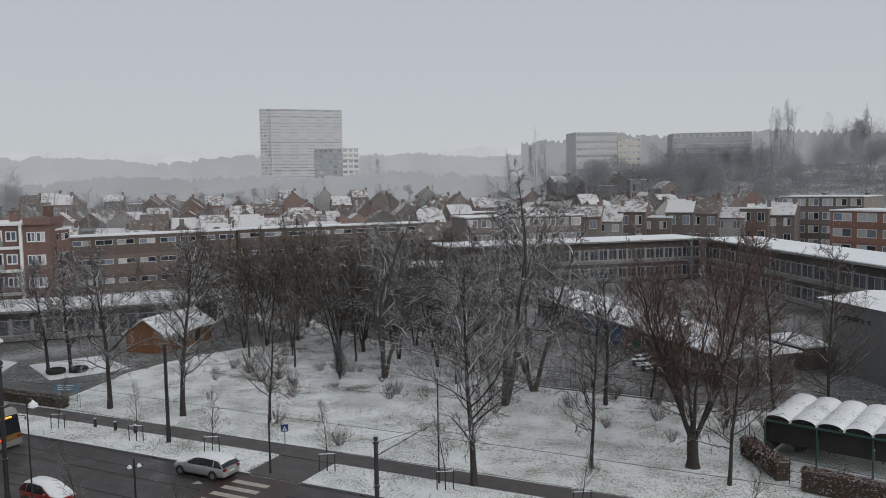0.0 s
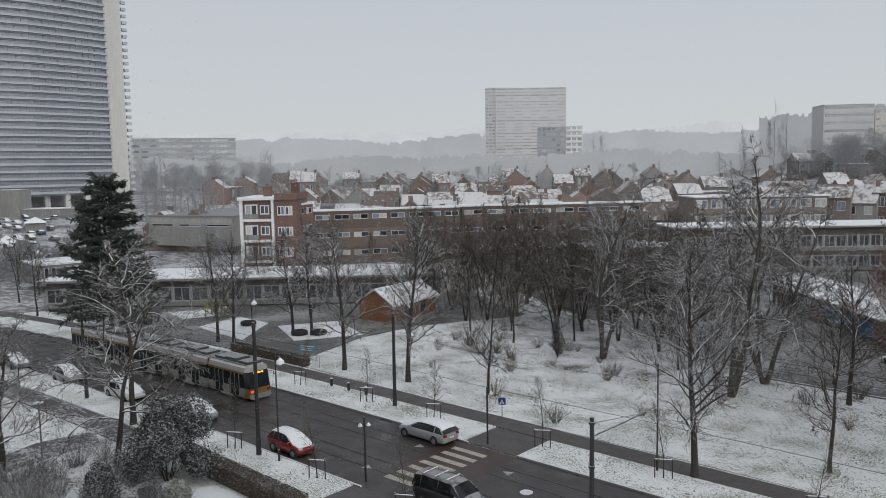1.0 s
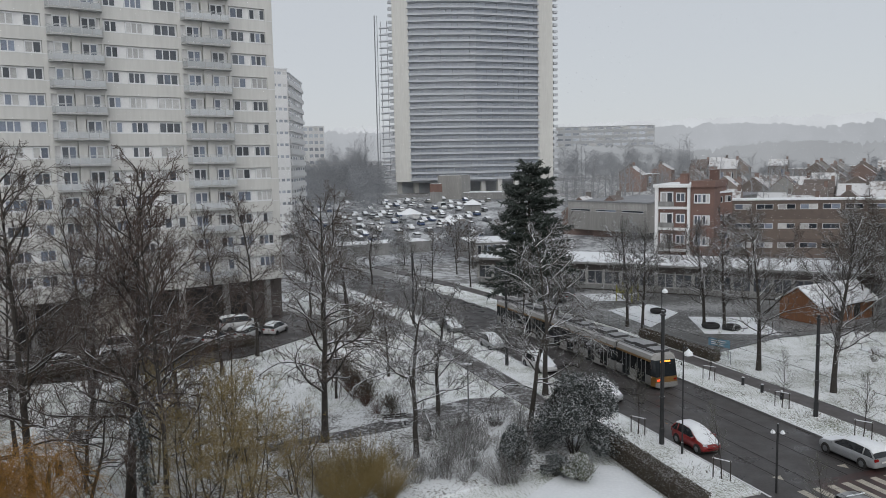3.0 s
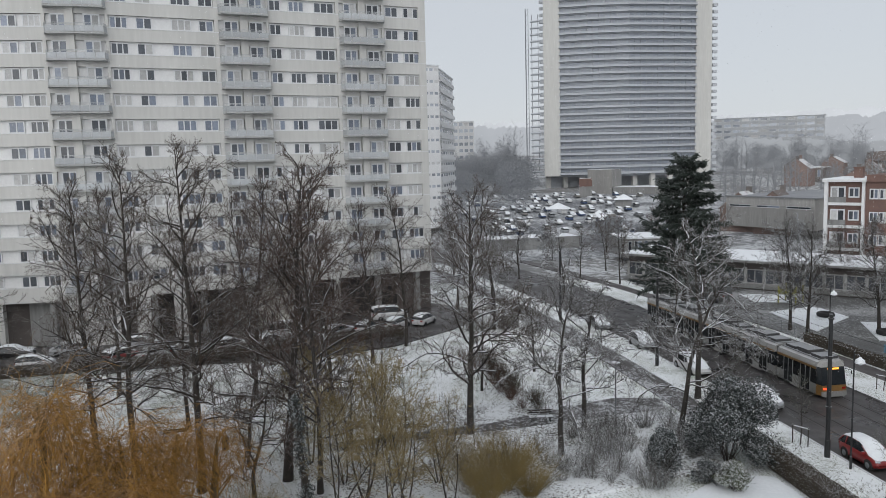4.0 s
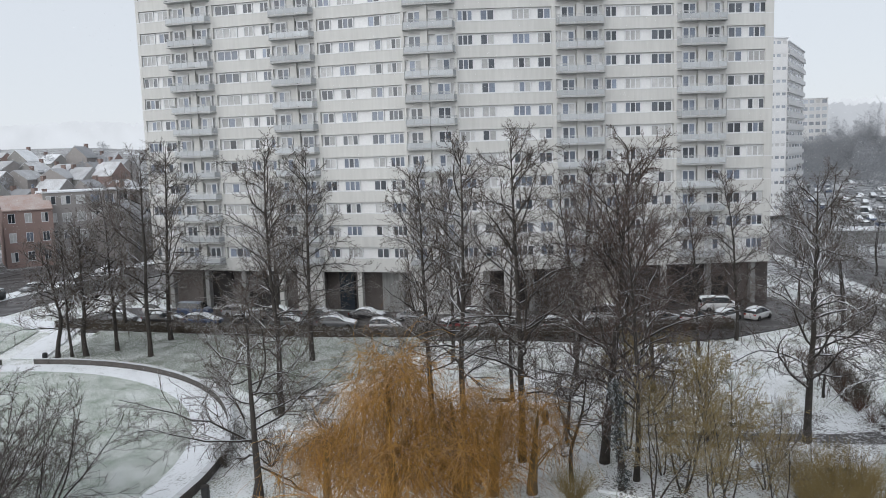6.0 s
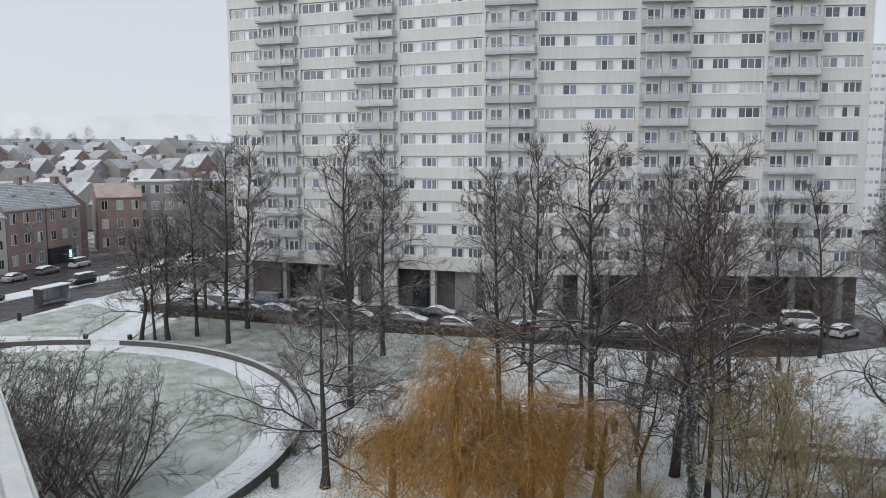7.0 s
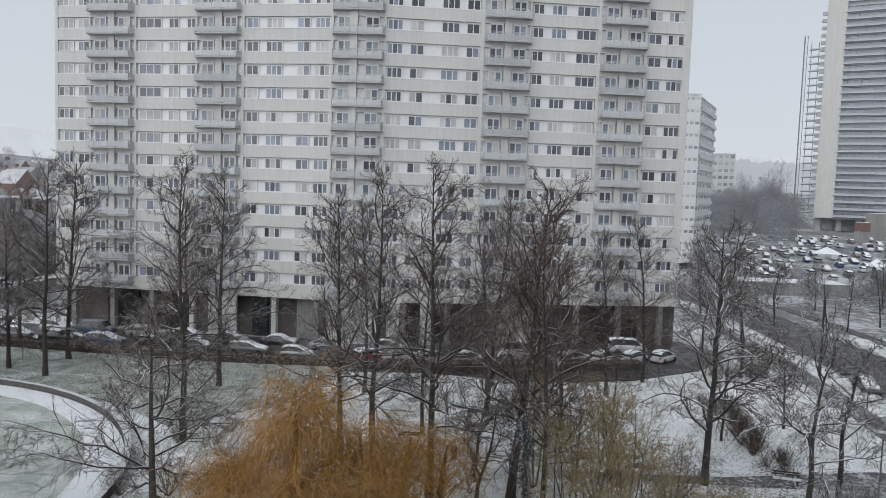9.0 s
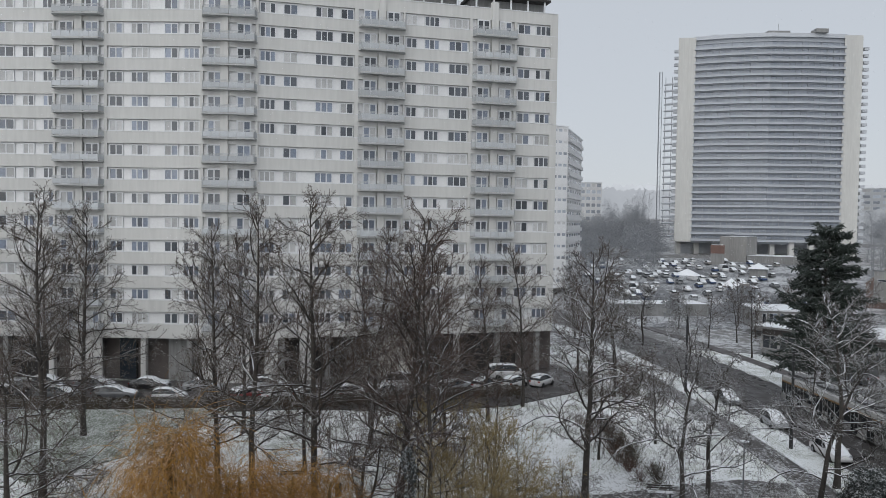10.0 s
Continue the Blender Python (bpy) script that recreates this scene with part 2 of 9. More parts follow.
LEAVES = material("evergreen_leaves", (0.022, 0.032, 0.031), (0.060, 0.070, 0.068), 0.45, 3.0, snow=0.42, snow_from=0.48, snow_scale=1.5)
LEAVES_PALE = material("variegated_leaves", (0.13, 0.14, 0.07), (0.06, 0.075, 0.04), 0.6, 3.0, snow=0.85, snow_from=0.4, snow_scale=2)
HEDGE = material("beech_hedge_leaves", (0.15, 0.065, 0.038), (0.09, 0.045, 0.03), 0.85, 3.0, snow=0.6, snow_from=0.62, snow_scale=2)
HEDGE_DARK = material("bare_hedge_twigs", (0.055, 0.046, 0.036), (0.098, 0.082, 0.062), 0.95, 3.0, snow=0.35, snow_from=0.72, snow_scale=2)
# air haze is put into the pale grey base colours of far trees
FAR_TWIG = material("far_twigs_with_painted_haze", (0.26, 0.266, 0.278), (0.32, 0.327, 0.338), 1.0, 0.1, snow=0.10, snow_from=0.60, snow_scale=0.2)
FAR_LEAF = material("far_foliage_with_painted_haze", (0.285, 0.294, 0.308), (0.35, 0.36, 0.374), 1.0, 0.4, snow=0.08, snow_from=0.7, snow_scale=0.3)
CONCRETE = material("facade_concrete", (0.615, 0.608, 0.585), (0.53, 0.525, 0.505), 0.85, 0.25, fine=10, streak=True)
# translucent share evens lit and dark faces, softening far crowns as haze would
nodes = FAR_LEAF.node_tree.nodes
solid = nodes["Principled BSDF"]
through_leaf, both = nodes.new("ShaderNodeBsdfTranslucent"), nodes.new("ShaderNodeMixShader")
both.inputs[0].default_value = 0.35
tint = solid.inputs["Base Color"].links[0].from_socket
FAR_LEAF.node_tree.links.new(tint, through_leaf.inputs["Color"])
FAR_LEAF.node_tree.links.new(solid.outputs[0], both.inputs[1])
FAR_LEAF.node_tree.links.new(through_leaf.outputs[0], both.inputs[2])
out_node = [q for q in nodes if q.type == "OUTPUT_MATERIAL"][0]
FAR_LEAF.node_tree.links.new(both.outputs[0], out_node.inputs["Surface"])
CONCRETE_GREY = material("grey_concrete", (0.30, 0.30, 0.295), (0.20, 0.20, 0.195), 0.85, 0.3, fine=8, streak=True)
PANEL = material("white_panel", (0.76, 0.76, 0.76), (0.68, 0.68, 0.68), 0.5, 0.6, fine=6)
FRAME_WHITE = material("white_window_frame", (0.74, 0.75, 0.76), (0.62, 0.63, 0.64), 0.45, 2.0)
CREAM = material("cream_render", (0.60, 0.585, 0.53), (0.52, 0.505, 0.455), 0.85, 0.3, streak=True)
BALCONY = material("balcony_metal", (0.52, 0.535, 0.54), (0.42, 0.43, 0.44), 0.55, 1.5, snow=0.5, snow_from=0.7)
BRICK_RED = material("red_brick", (0.185, 0.112, 0.094), (0.14, 0.090, 0.077), 0.9, 0.8, fine=14, island=0.25)
# distant brick: haze is mixed into the base colours, muted and lightened
HOUSE_RED = material("haze_muted_red_brick", (0.255, 0.185, 0.160), (0.20, 0.150, 0.134), 0.9, 0.8, fine=14, island=0.3)
TERRACE_RED = material("haze_paled_red_brick", (0.33, 0.232, 0.206), (0.27, 0.198, 0.178), 0.9, 0.8, fine=14, island=0.15)
TERRACE_BROWN = material("haze_paled_brown_brick", (0.33, 0.308, 0.295), (0.275, 0.258, 0.248), 0.9, 0.8, fine=14, island=0.15)
HOUSE_BROWN = material("haze_muted_brown_brick", (0.225, 0.190, 0.170), (0.175, 0.152, 0.138), 0.9, 0.8, fine=14, island=0.3)
HOUSE_DARK = material("haze_muted_dark_brick", (0.15, 0.136, 0.128), (0.19, 0.172, 0.162), 0.9, 0.8, fine=14, island=0.2)
BRICK_BROWN = material("brown_brick", (0.165, 0.130, 0.112), (0.125, 0.101, 0.088), 0.9, 0.8, fine=14, island=0.3)
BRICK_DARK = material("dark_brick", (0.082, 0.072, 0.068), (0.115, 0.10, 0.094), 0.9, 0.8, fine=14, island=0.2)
RENDER = material("pale_render", (0.36, 0.352, 0.335), (0.27, 0.265, 0.255), 0.9, 0.4, island=0.25, streak=True)
# real snow on tiles, with duller white and paler tile colour imitating haze
ROOF = material("hazed_snowy_roof_tiles", (0.16, 0.143, 0.135), (0.21, 0.172, 0.155), 0.85, 1.2, snow=0.66, snow_from=0.93, snow_scale=0.9, island=0.3, snow_vary=0.40)
ROOF_TILE = material("tiled_roof_in_thin_snow", (0.60, 0.61, 0.625), (0.32, 0.315, 0.32), 0.85, 0.35, fine=14, island=0.22, patch=0.60)
ROOF_FLAT = material("snowy_flat_roof", (0.80, 0.82, 0.84), (0.52, 0.53, 0.54), 0.8, 0.25, patch=0.66)
ROOF_GREY = material("grey_membrane_roof", (0.17, 0.175, 0.185), (0.24, 0.245, 0.255), 0.6, 0.15)
WOOD = material("larch_cladding", (0.27, 0.125, 0.060), (0.20, 0.095, 0.048), 0.8, 0.8, streak=True, fine=14)
DARK_METAL = material("dark_painted_steel", (0.016, 0.017, 0.018), (0.03, 0.03, 0.032), 0.45, 3.0, snow=0.6, snow_from=0.75, snow_scale=3)
GREEN_METAL = material("green_painted_steel", (0.030, 0.075, 0.065), (0.045, 0.10, 0.085), 0.45, 2.0)
GREY_METAL = material("galvanised_steel", (0.30, 0.31, 0.32), (0.22, 0.23, 0.24), 0.4, 3.0, metal=0.6)
RUBBER = material("tyre_rubber", (0.018, 0.018, 0.018), (0.03, 0.03, 0.03), 0.85, 6.0)
# plain black parts, and near-black painted where openings lie in shade
BLACK = material("black_and_painted_shade", (0.022, 0.020, 0.020), (0.035, 0.032, 0.030), 0.9, 1.0)
CURTAIN = material("net_curtain", (0.56, 0.56, 0.55), (0.40, 0.40, 0.40), 0.9, 1.5, island=0.25, streak=False)


def glassy(name, c, rough=0.08, spec=0.6):
    k = material(name, c, [x * 1.5 for x in c], rough, 0.7, spec=spec, island=0.35)
    return k


PANE = glassy("dark_window_glass", (0.030, 0.036, 0.044))
PANE_HOME = glassy("grey_window_glass", (0.062, 0.068, 0.078), 0.1)
PANE_BLUE = glassy("bluish_window_glass", (0.14, 0.16, 0.20), 0.12)
# reflected sky and distance haze are put into this pale base colour
PALE_GLASS = glassy("painted_sky_pale_glass", (0.25, 0.27, 0.30), 0.12, 0.8)
# cladding of far blocks, lightened in colour to imitate haze
PALE_CONCRETE = material("haze_paled_concrete", (0.60, 0.60, 0.60), (0.52, 0.52, 0.52), 0.85, 0.1, streak=True)
PALE_STONE = material("haze_paled_stone_cladding", (0.42, 0.43, 0.44), (0.35, 0.36, 0.37), 0.8, 0.15, streak=True)
CARGLASS = glassy("car_glass", (0.012, 0.014, 0.016), 0.05)

# ---- the ground ----
def bend(x):
    """How far the street swings aside as it runs off."""
    return -0.0012 * min(max(-50 - x, 0), 200) ** 2


def sheet(name, mat, x0, x1, y0, y1, dz, step=6.0, follow=False, parent=None, thick=0.0):
    """A strip of ground laid over the terrain, with an upright edge if it is thick."""
    nx, ny = max(1, int(abs(x1 - x0) / step)), max(1, int(abs(y1 - y0) / step))
    k = Mesh()
    v = []
    for i in range(nx + 1):
        for j in range(ny + 1):
            x, y = x0 + (x1 - x0) * i / nx, y0 + (y1 - y0) * j / ny
            y += bend(x) if follow else 0
            v.append((x, y, terrain(x, y) + dz))
    q = lambda i, j: i * (ny + 1) + j
    f = [(q(i, j), q(i + 1, j), q(i + 1, j + 1), q(i, j + 1)) for i in range(nx) for j in range(ny)]
    if thick:
        rim = [q(i, 0) for i in range(nx + 1)] + [q(nx, j) for j in range(1, ny + 1)] + [q(i, ny) for i in range(nx - 1, -1, -1)] + [q(0, j) for j in range(ny - 1, 0, -1)]
        n = len(v)
        v += [(v[i][0], v[i][1], v[i][2] - thick) for i in rim]
        f += [(rim[a], n + a, n + (a + 1) % len(rim), rim[(a + 1) % len(rim)]) for a in range(len(rim))]
    k.add(v, f)
    return k.part(name, mat, parent)


def field(name, mat, poly, z0, z1, label, category, kind="structure"):
    ob = Mesh().prism(poly, z0, z1).part(name, mat)
    return tagged(ob, label, category, kind=kind)


k = Mesh()
radii = [0, 12, 25, 40, 55, 70, 85, 105, 130, 155, 180, 200, 225, 250, 320, 400, 480, 600, 800, 1000, 1300, 1700, 2300, 3000]
turns = 72
v = [(0, 0, -0.14)]
for r in radii[1:]:
    for a in range(turns):
        w = 2 * math.pi * a / turns
        v.append((r * math.cos(w), r * math.sin(w), terrain(r * math.cos(w), r * math.sin(w)) - 0.14))
f = [(0, 1 + a, 1 + (a + 1) % turns) for a in range(turns)]
for i in range(len(radii) - 2):
    o = 1 + i * turns
    f += [(o + a, o + turns + a, o + turns + (a + 1) % turns, o + (a + 1) % turns) for a in range(turns)]
k.add(v, f)
k.m = [1 if max(math.hypot(*v[i][:2]) for i in q) > 131 else 0 for q in f]
tagged(k.part("ground", [LAWN, TOWN_GROUND]), "thinly snow-covered grass and earth reaching the hills", "ground", kind="structure")

tagged(sheet("road", ASPHALT, -330, 130, 32.2, 42.6, -0.10, follow=True), "wet dark asphalt street with embedded tram rails", "road", kind="structure")
road = bpy.data.objects["road"]
for y in (34.6, 36.05, 38.9, 40.35):
    sheet("rail", RAIL, -200, 130, y, y + 0.07, -0.094, follow=True, parent=road)
    sheet("rail_groove", BLACK, -200, 130, y + 0.10, y + 0.18, -0.094, follow=True, parent=road)
tagged(sheet("verge_far", LAWN, -36.6, -120, 42.75, 46.7, 0.0, 3.0, True, thick=0.2), "snow-covered grass verge with young trees", "verge", kind="structure")
tagged(sheet("verge_far", LAWN, 60, -31.6, 42.75, 46.7, 0.0, 3.0, True, thick=0.2), "snow-covered grass verge beside the street", "verge", kind="structure")
tagged(sheet("footpath_far", PAVING, -150, 60, 46.75, 48.9, -0.02, 3.0, True, thick=0.1), "wet dark paved footpath along the lawn", "path", kind="structure")
tagged(sheet("crossing_apron", PAVING, -36.5, -31.7, 42.7, 46.7, -0.06, 2.0), "wet paved gap in the verge at the crossing", "path", kind="structure")
tagged(sheet("verge_near", LAWN, -150, -36.8, 28.7, 32.05, 0.0, 3.0, True, thick=0.2), "snowy grass verge between street and hedge", "verge", kind="structure")
tagged(sheet("verge_near", LAWN, -30.5, 60, 28.7, 32.05, 0.0, 3.0, True, thick=0.2), "snowy grass verge between street and hedge", "verge", kind="structure")
tagged(sheet("crossing_apron", PAVING, -36.7, -30.6, 27.9, 32.15, -0.06, 2.0), "wet paved gap in the near verge", "path", kind="structure")
tagged(sheet("footpath_near", PATH_SLUSH, -150, -50, 26.2, 28.6, -0.02, 3.0, True, thick=0.1), "wet dark footpath beside the park", "path", kind="structure")
for y0, y1, n1 in ((42.6, 42.75, "kerb_far"), (32.05, 32.2, "kerb_near")):
    ob = tagged(new(n1), "grey stone kerb with thin snow", "kerb", kind="structure")
    spans = ((-120, -36.6), (-31.6, 60)) if y0 > 40 else ((-150, -36.8), (-30.5, 60))
    stones = [x for a, b in spans for x in np.arange(a, b, 1.2) if -72 < x < 0]
    proto = Mesh().box(0.006, 0, -0.14, 1.194, 0.15, 0.02).data("kerb_stone", KERB)
    for x in stones:
        shared(proto, "kerb_stone", ob, pose(x, y0 + bend(x), 0))
    far = Mesh()
    for a, b in spans:
        for x in np.arange(a, b, 4.0):
            if not -72 < x < 0:
                z = terrain(x, y0)
                far.box(x, y0 + bend(x), z - 0.14, x + 4, y1 + bend(x), z + 0.02)
    tagged(far.part("kerb_run", KERB, ob), kind="stuff")

# zebra crossing on red coating
red = sheet("crossing_coating", REDPAINT, -37.2, -31.4, 35.9, 42.5, -0.092, parent=road)
for i in range(7):
    y = 34.3 + i * 1.12
    Mesh().box(-36.3, y, -0.090, -33.3, y + 0.52, -0.086).part("zebra_stripe", ZEBRA, road)
for x0, x1 in ((-38.6, -37.9), (-30.8, -30.1)):
    for y in (34.4, 39.6):
        Mesh().add([(x0, y, -0.088), (x1, y + 0.35, -0.088), (x0, y + 0.7, -0.088)] if x0 < -35 else [(x1, y, -0.088), (x0, y + 0.35, -0.088), (x1, y + 0.7, -0.088)], [(0, 1, 2)]).part("give_way_tooth", ZEBRA, road)
ring = Mesh()
ring.tube([(-27.6, 38.2, -0.10), (-27.6, 38.2, -0.085)], [0.42, 0.42], 20)
tagged(ring.part("manhole_cover", KERB), "round iron manhole cover in the wet road", "manhole cover")

# school yard, playground, car park
A41 = radians(42)
AX, AY = (math.cos(A41), math.sin(A41)), (math.sin(A41), -math.cos(A41))


def block(x, y, u, w):
    """A place u metres along and w metres across in the turned quarter beyond the lawn."""
    return x + u * AX[0] + w * AY[0], y + u * AX[1] + w * AY[1]


field("school_yard", YARD, [(-64, 94.5), (-25, 73.2), (-6, 72.6), (6, 74), (30, 150), (-20, 176), (-110, 130)], -0.14, -0.04, "dark wet asphalt school yard", "yard")
field("playground", YARD, [(-66, 50.2), (-69.5, 62.5), (-69, 72), (-62, 86), (-86, 100), (-128, 62), (-118, 46)], -0.14, -0.05, "dark asphalt playground with snowy patches", "playground")
field("snow_patch", SNOW_THIN, [(-83, 60.3), (-74.2, 56.2), (-70.2, 63.5), (-79.3, 67.4)], -0.04, 0.02, "snow-covered sandpit square", "snow")
field("snow_patch", SNOW_THIN, [(-91, 53.5), (-79.6, 52.6), (-85.8, 60.8), (-93, 61)], -0.04, 0.02, "snow-covered play surface", "snow")
field("snow_patch", SNOW_THIN, [(-104, 56.5), (-98, 55.5), (-96, 60), (-102, 62)], -0.04, 0.02, "snow-covered play surface", "snow")
field("lawn_clean", SNOW, [(-44.6, 23.5), (-43.6, 26.2), (-35.0, 26.2), (-8, 26.2), (-8, 4), (-30, 8), (-40, 17)], -0.14, 0.02, "clean smooth snow-covered garden lawn", "lawn")
field("thicket_floor", SCRUB_FLOOR, [(-62, 86), (-62, 66), (-48, 64), (-30, 66.5), (-8, 69), (-6, 72.4), (-25, 73), (-52, 87.8)], -0.14, 0.01, "dark leaf litter with thin snow under trees", "woodland floor")
field("thicket_floor", SCRUB_FLOOR, [(-42, 9), (-45, -4), (-58, -1), (-62, 12), (-60, 25.5), (-46, 25.5)], -0.14, 0.01, "dark leaf litter with thin snow under shrubs", "woodland floor")
for poly in ([(-57, 11), (-55.2, 11), (-57.6, 25), (-60.2, 26.2), (-61, 22)], [(-55, -2), (-53.6, -2), (-55.4, 11), (-57, 11)]):
    field("park_path", PATH_SLUSH, poly, -0.1, 0.03, "dark trodden park path with slush", "path")
field("access_road", ASPHALT, [(-77.5, -74), (-77.5, -34), (-81.2, -16), (-81.0, -3), (-84.6, 6), (-91.5, 13.5), (-99, 18.5), (-104.5, 17), (-110, 12), (-94, -27), (-91.7, -74)], -0.14, -0.03, "wet dark parking road before the tower block", "road")
field("side_street", ASPHALT, [(-30, -82), (-66, -84.5), (-92, -87.6), (-170, -86), (-170, -112), (-118, -117), (-84, -113), (-30, -104)], -0.14, -0.06, "wet side street with slush", "road")
field("slush_strip", SNOW_THIN, [(-66, -95.5), (-140, -98.5), (-140, -102.4), (-66, -100.2)], -0.06, 0.02, "snowy parking strip along the side street", "snow")
field("terrace_pavement", PAVING, [(-30, -104.3), (-84, -113.3), (-118, -117.3), (-170, -112.3), (-170, -116), (-118, -121.5), (-84, -117), (-30, -108)], -0.14, 0.0, "wet pavement before the brick houses", "pavement")
for poly in ([(-65.0, -66.5), (-76.4, -71.6), (-81.0, -84.0), (-79.0, -86.4), (-83.5, -86.9), (-84.5, -83.5), (-79.2, -69.5), (-65.8, -62.8)], [(-78.5, -70), (-79.5, -72.3), (-90, -60), (-88, -58)]):
    field("snowy_path", SNOW_THIN, poly, -0.1, 0.035, "snow-covered park path", "path")

# the round lawn with its ring path and low wall
CX, CY = -35.9, -55.9


def arc(r0, r1, a0, a1, z0, z1, n=60):
    k = Mesh()
    v, f = [], []
    for i in range(n + 1):
        w = radians(a0 + (a1 - a0) * i / n)
        for r, z in ((r0, z0), (r0, z1), (r1, z1), (r1, z0)):
            v.append((CX + r * math.cos(w), CY + r * math.sin(w), z))
    for i in range(n):
        o = 4 * i
        f += [(o + s, o + (s + 1) % 4, o + 4 + (s + 1) % 4, o + 4 + s) for s in range(4)]
    f += [(0, 1, 2, 3), (4 * n, 4 * n + 3, 4 * n + 2, 4 * n + 1)]
    return k.add(v, f)


tagged(arc(25.5, 28.1, 80, 215, -0.1, 0.03).part("ring_path", SNOW_THIN), "snow-covered curved footpath round the lawn", "path", kind="structure")
tagged(arc(0.5, 25.5, 60, 230, -0.1, 0.015).part("round_lawn", LAWN_GREEN), "round green lawn dusted with snow", "lawn", kind="structure")
WALLSTONE = material("low_wall_stone", (0.11, 0.10, 0.092), (0.07, 0.065, 0.06), 0.9, 1.5, bump=0.4, snow=0.75, snow_from=0.55, snow_scale=1.5)
low_wall = tagged(new("low_wall"), "low curved dark stone retaining wall", "wall", kind="structure")
for a0, a1 in ((88, 192.4), (199.4, 234)):
    n = int((a1 - a0) / 3.2)
    for i in range(n):
        w0, w1 = a0 + (a1 - a0) * i / n, a0 + (a1 - a0) * (i + 1) / n
        arc(28.15, 28.62, w0 + 0.03, w1 - 0.03, -0.1, 0.52 + 0.01 * (i % 3), 3).part("wall_stone", WALLSTONE, low_wall)
field("park_lawn", LAWN_DARKER, [(-64.2, -50), (-62, -40), (-57, -32), (-66, -26), (-81, -24), (-78.4, -40), (-78.2, -66), (-66, -62)], -0.1, 0.010, "green lawn dusted with snow under the trees", "lawn")
field("park_lawn", LAWN_GREEN, [(-65.6, -69), (-77, -74), (-80.5, -83.5), (-66, -84), (-40, -81), (-40, -86), (-62, -80)], -0.1, 0.012, "green lawn dusted with snow", "lawn")

# ---- windows shared by the buildings ----
FRAMES, PANES = {}, {}


def put_window(parent, m, w, h, sashes, looks, bar=0.06, frame=None, name="window", plain=False):
    """A window of one framed mesh with its panes under it. It looks along -y; its sill is at z 0."""
    frame = frame or FRAME_WHITE
    key = (round(w, 2), round(h, 2), sashes, bar, frame.name, looks if plain else "", plain)
    if key not in FRAMES:
        k = Mesh()
        xs = [q for i in range(sashes + 1) for q in ((w - bar) * i / sashes, (w - bar) * i / sashes + bar)]
        zs = [-0.05, bar, h - bar, h]
        nx = len(xs)
        v = [(x, y, z) for y in (-0.03, 0.10) for z in zs for x in xs]
        q = lambda s_, r_, c_: s_ * 4 * nx + r_ * nx + c_
        f, ms_ = [], []
        for r_ in range(3):
            for c_ in range(nx - 1):
                if r_ == 1 and c_ % 2:
                    if plain:
                        f.append((q(0, r_, c_), q(0, r_, c_ + 1), q(0, r_ + 1, c_ + 1), q(0, r_ + 1, c_)))
                        ms_.append({"d": 1, "b": 2, "c": 3}[looks[(c_ // 2) % len(looks)]])
                    else:
                        for (ra, ca), (rb, cb) in (((1, c_), (1, c_ + 1)), ((1, c_ + 1), (2, c_ + 1)), ((2, c_ + 1), (2, c_)), ((2, c_), (1, c_))):
                            f.append((q(0, ra, ca), q(0, rb, cb), q(1, rb, cb), q(1, ra, ca)))
                            ms_.append(0)
                    continue
                f.append((q(0, r_, c_), q(0, r_, c_ + 1), q(0, r_ + 1, c_ + 1), q(0, r_ + 1, c_)))
                ms_.append(0)
        for (ra, ca), (rb, cb) in (((0, 0), (0, nx - 1)), ((0, nx - 1), (3, nx - 1)), ((3, nx - 1), (3, 0)), ((3, 0), (0, 0))):
            f.append((q(0, rb, cb), q(0, ra, ca), q(1, ra, ca), q(1, rb, cb)))
            ms_.append(0)
        k.v, k.f, k.m = v, f, ms_
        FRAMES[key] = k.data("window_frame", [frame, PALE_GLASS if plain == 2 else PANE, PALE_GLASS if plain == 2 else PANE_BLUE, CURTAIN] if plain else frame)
    ob = shared(FRAMES[key], name, parent, m)
    pw = (w - bar) / sashes - bar
    for i in range(0 if plain else sashes):
        look_ = looks[i % len(looks)]
        pk = (round(pw, 2), round(h - 2 * bar, 2), look_)
        if pk not in PANES:
            PANES[pk] = Mesh().box(0, 0.02, 0, pw, 0.04, h - 2 * bar).data("pane", {"d": PANE_HOME, "b": PANE_BLUE, "c": CURTAIN}[look_])
        shared(PANES[pk], "pane", ob, pose((w - bar) * i / sashes + bar, 0, bar))
    return ob


# ---- the long white apartment block with balconies ----
STOREY, BASE, ROWS_UP = 2.87, 6.3, 14
FOLD, LEFT_END, RIGHT_END = Vector((-92.7, -27.4, 0)), Vector((-92.7, -68.3, 0)), Vector((-105.0, 12.5, 0))
rng = random.Random(5)
apartment_block = thing("apartment_block", "long white concrete apartment block with grey balconies", "apartment building")
wings = ((LEFT_END, FOLD), (FOLD, RIGHT_END))
S_FOLD = (FOLD - LEFT_END).length


def on_facade(s, out=0.0, z=0.0):
    """The pose at s metres along the front: x along it, -y outwards."""
    a, b = wings[0] if s <= S_FOLD else wings[1]
    d = (b - a).normalized()
    p = a + d * (s if s <= S_FOLD else s - S_FOLD)
    n = Vector((-d.y, d.x, 0)) * -1
    if n.x < 0:
        n = -n
    m = Matrix((( d.x, -n.x, 0, p.x + n.x * out), (d.y, -n.y, 0, p.y + n.y * out), (0, 0, 1, z), (0, 0, 0, 1)))
    return m


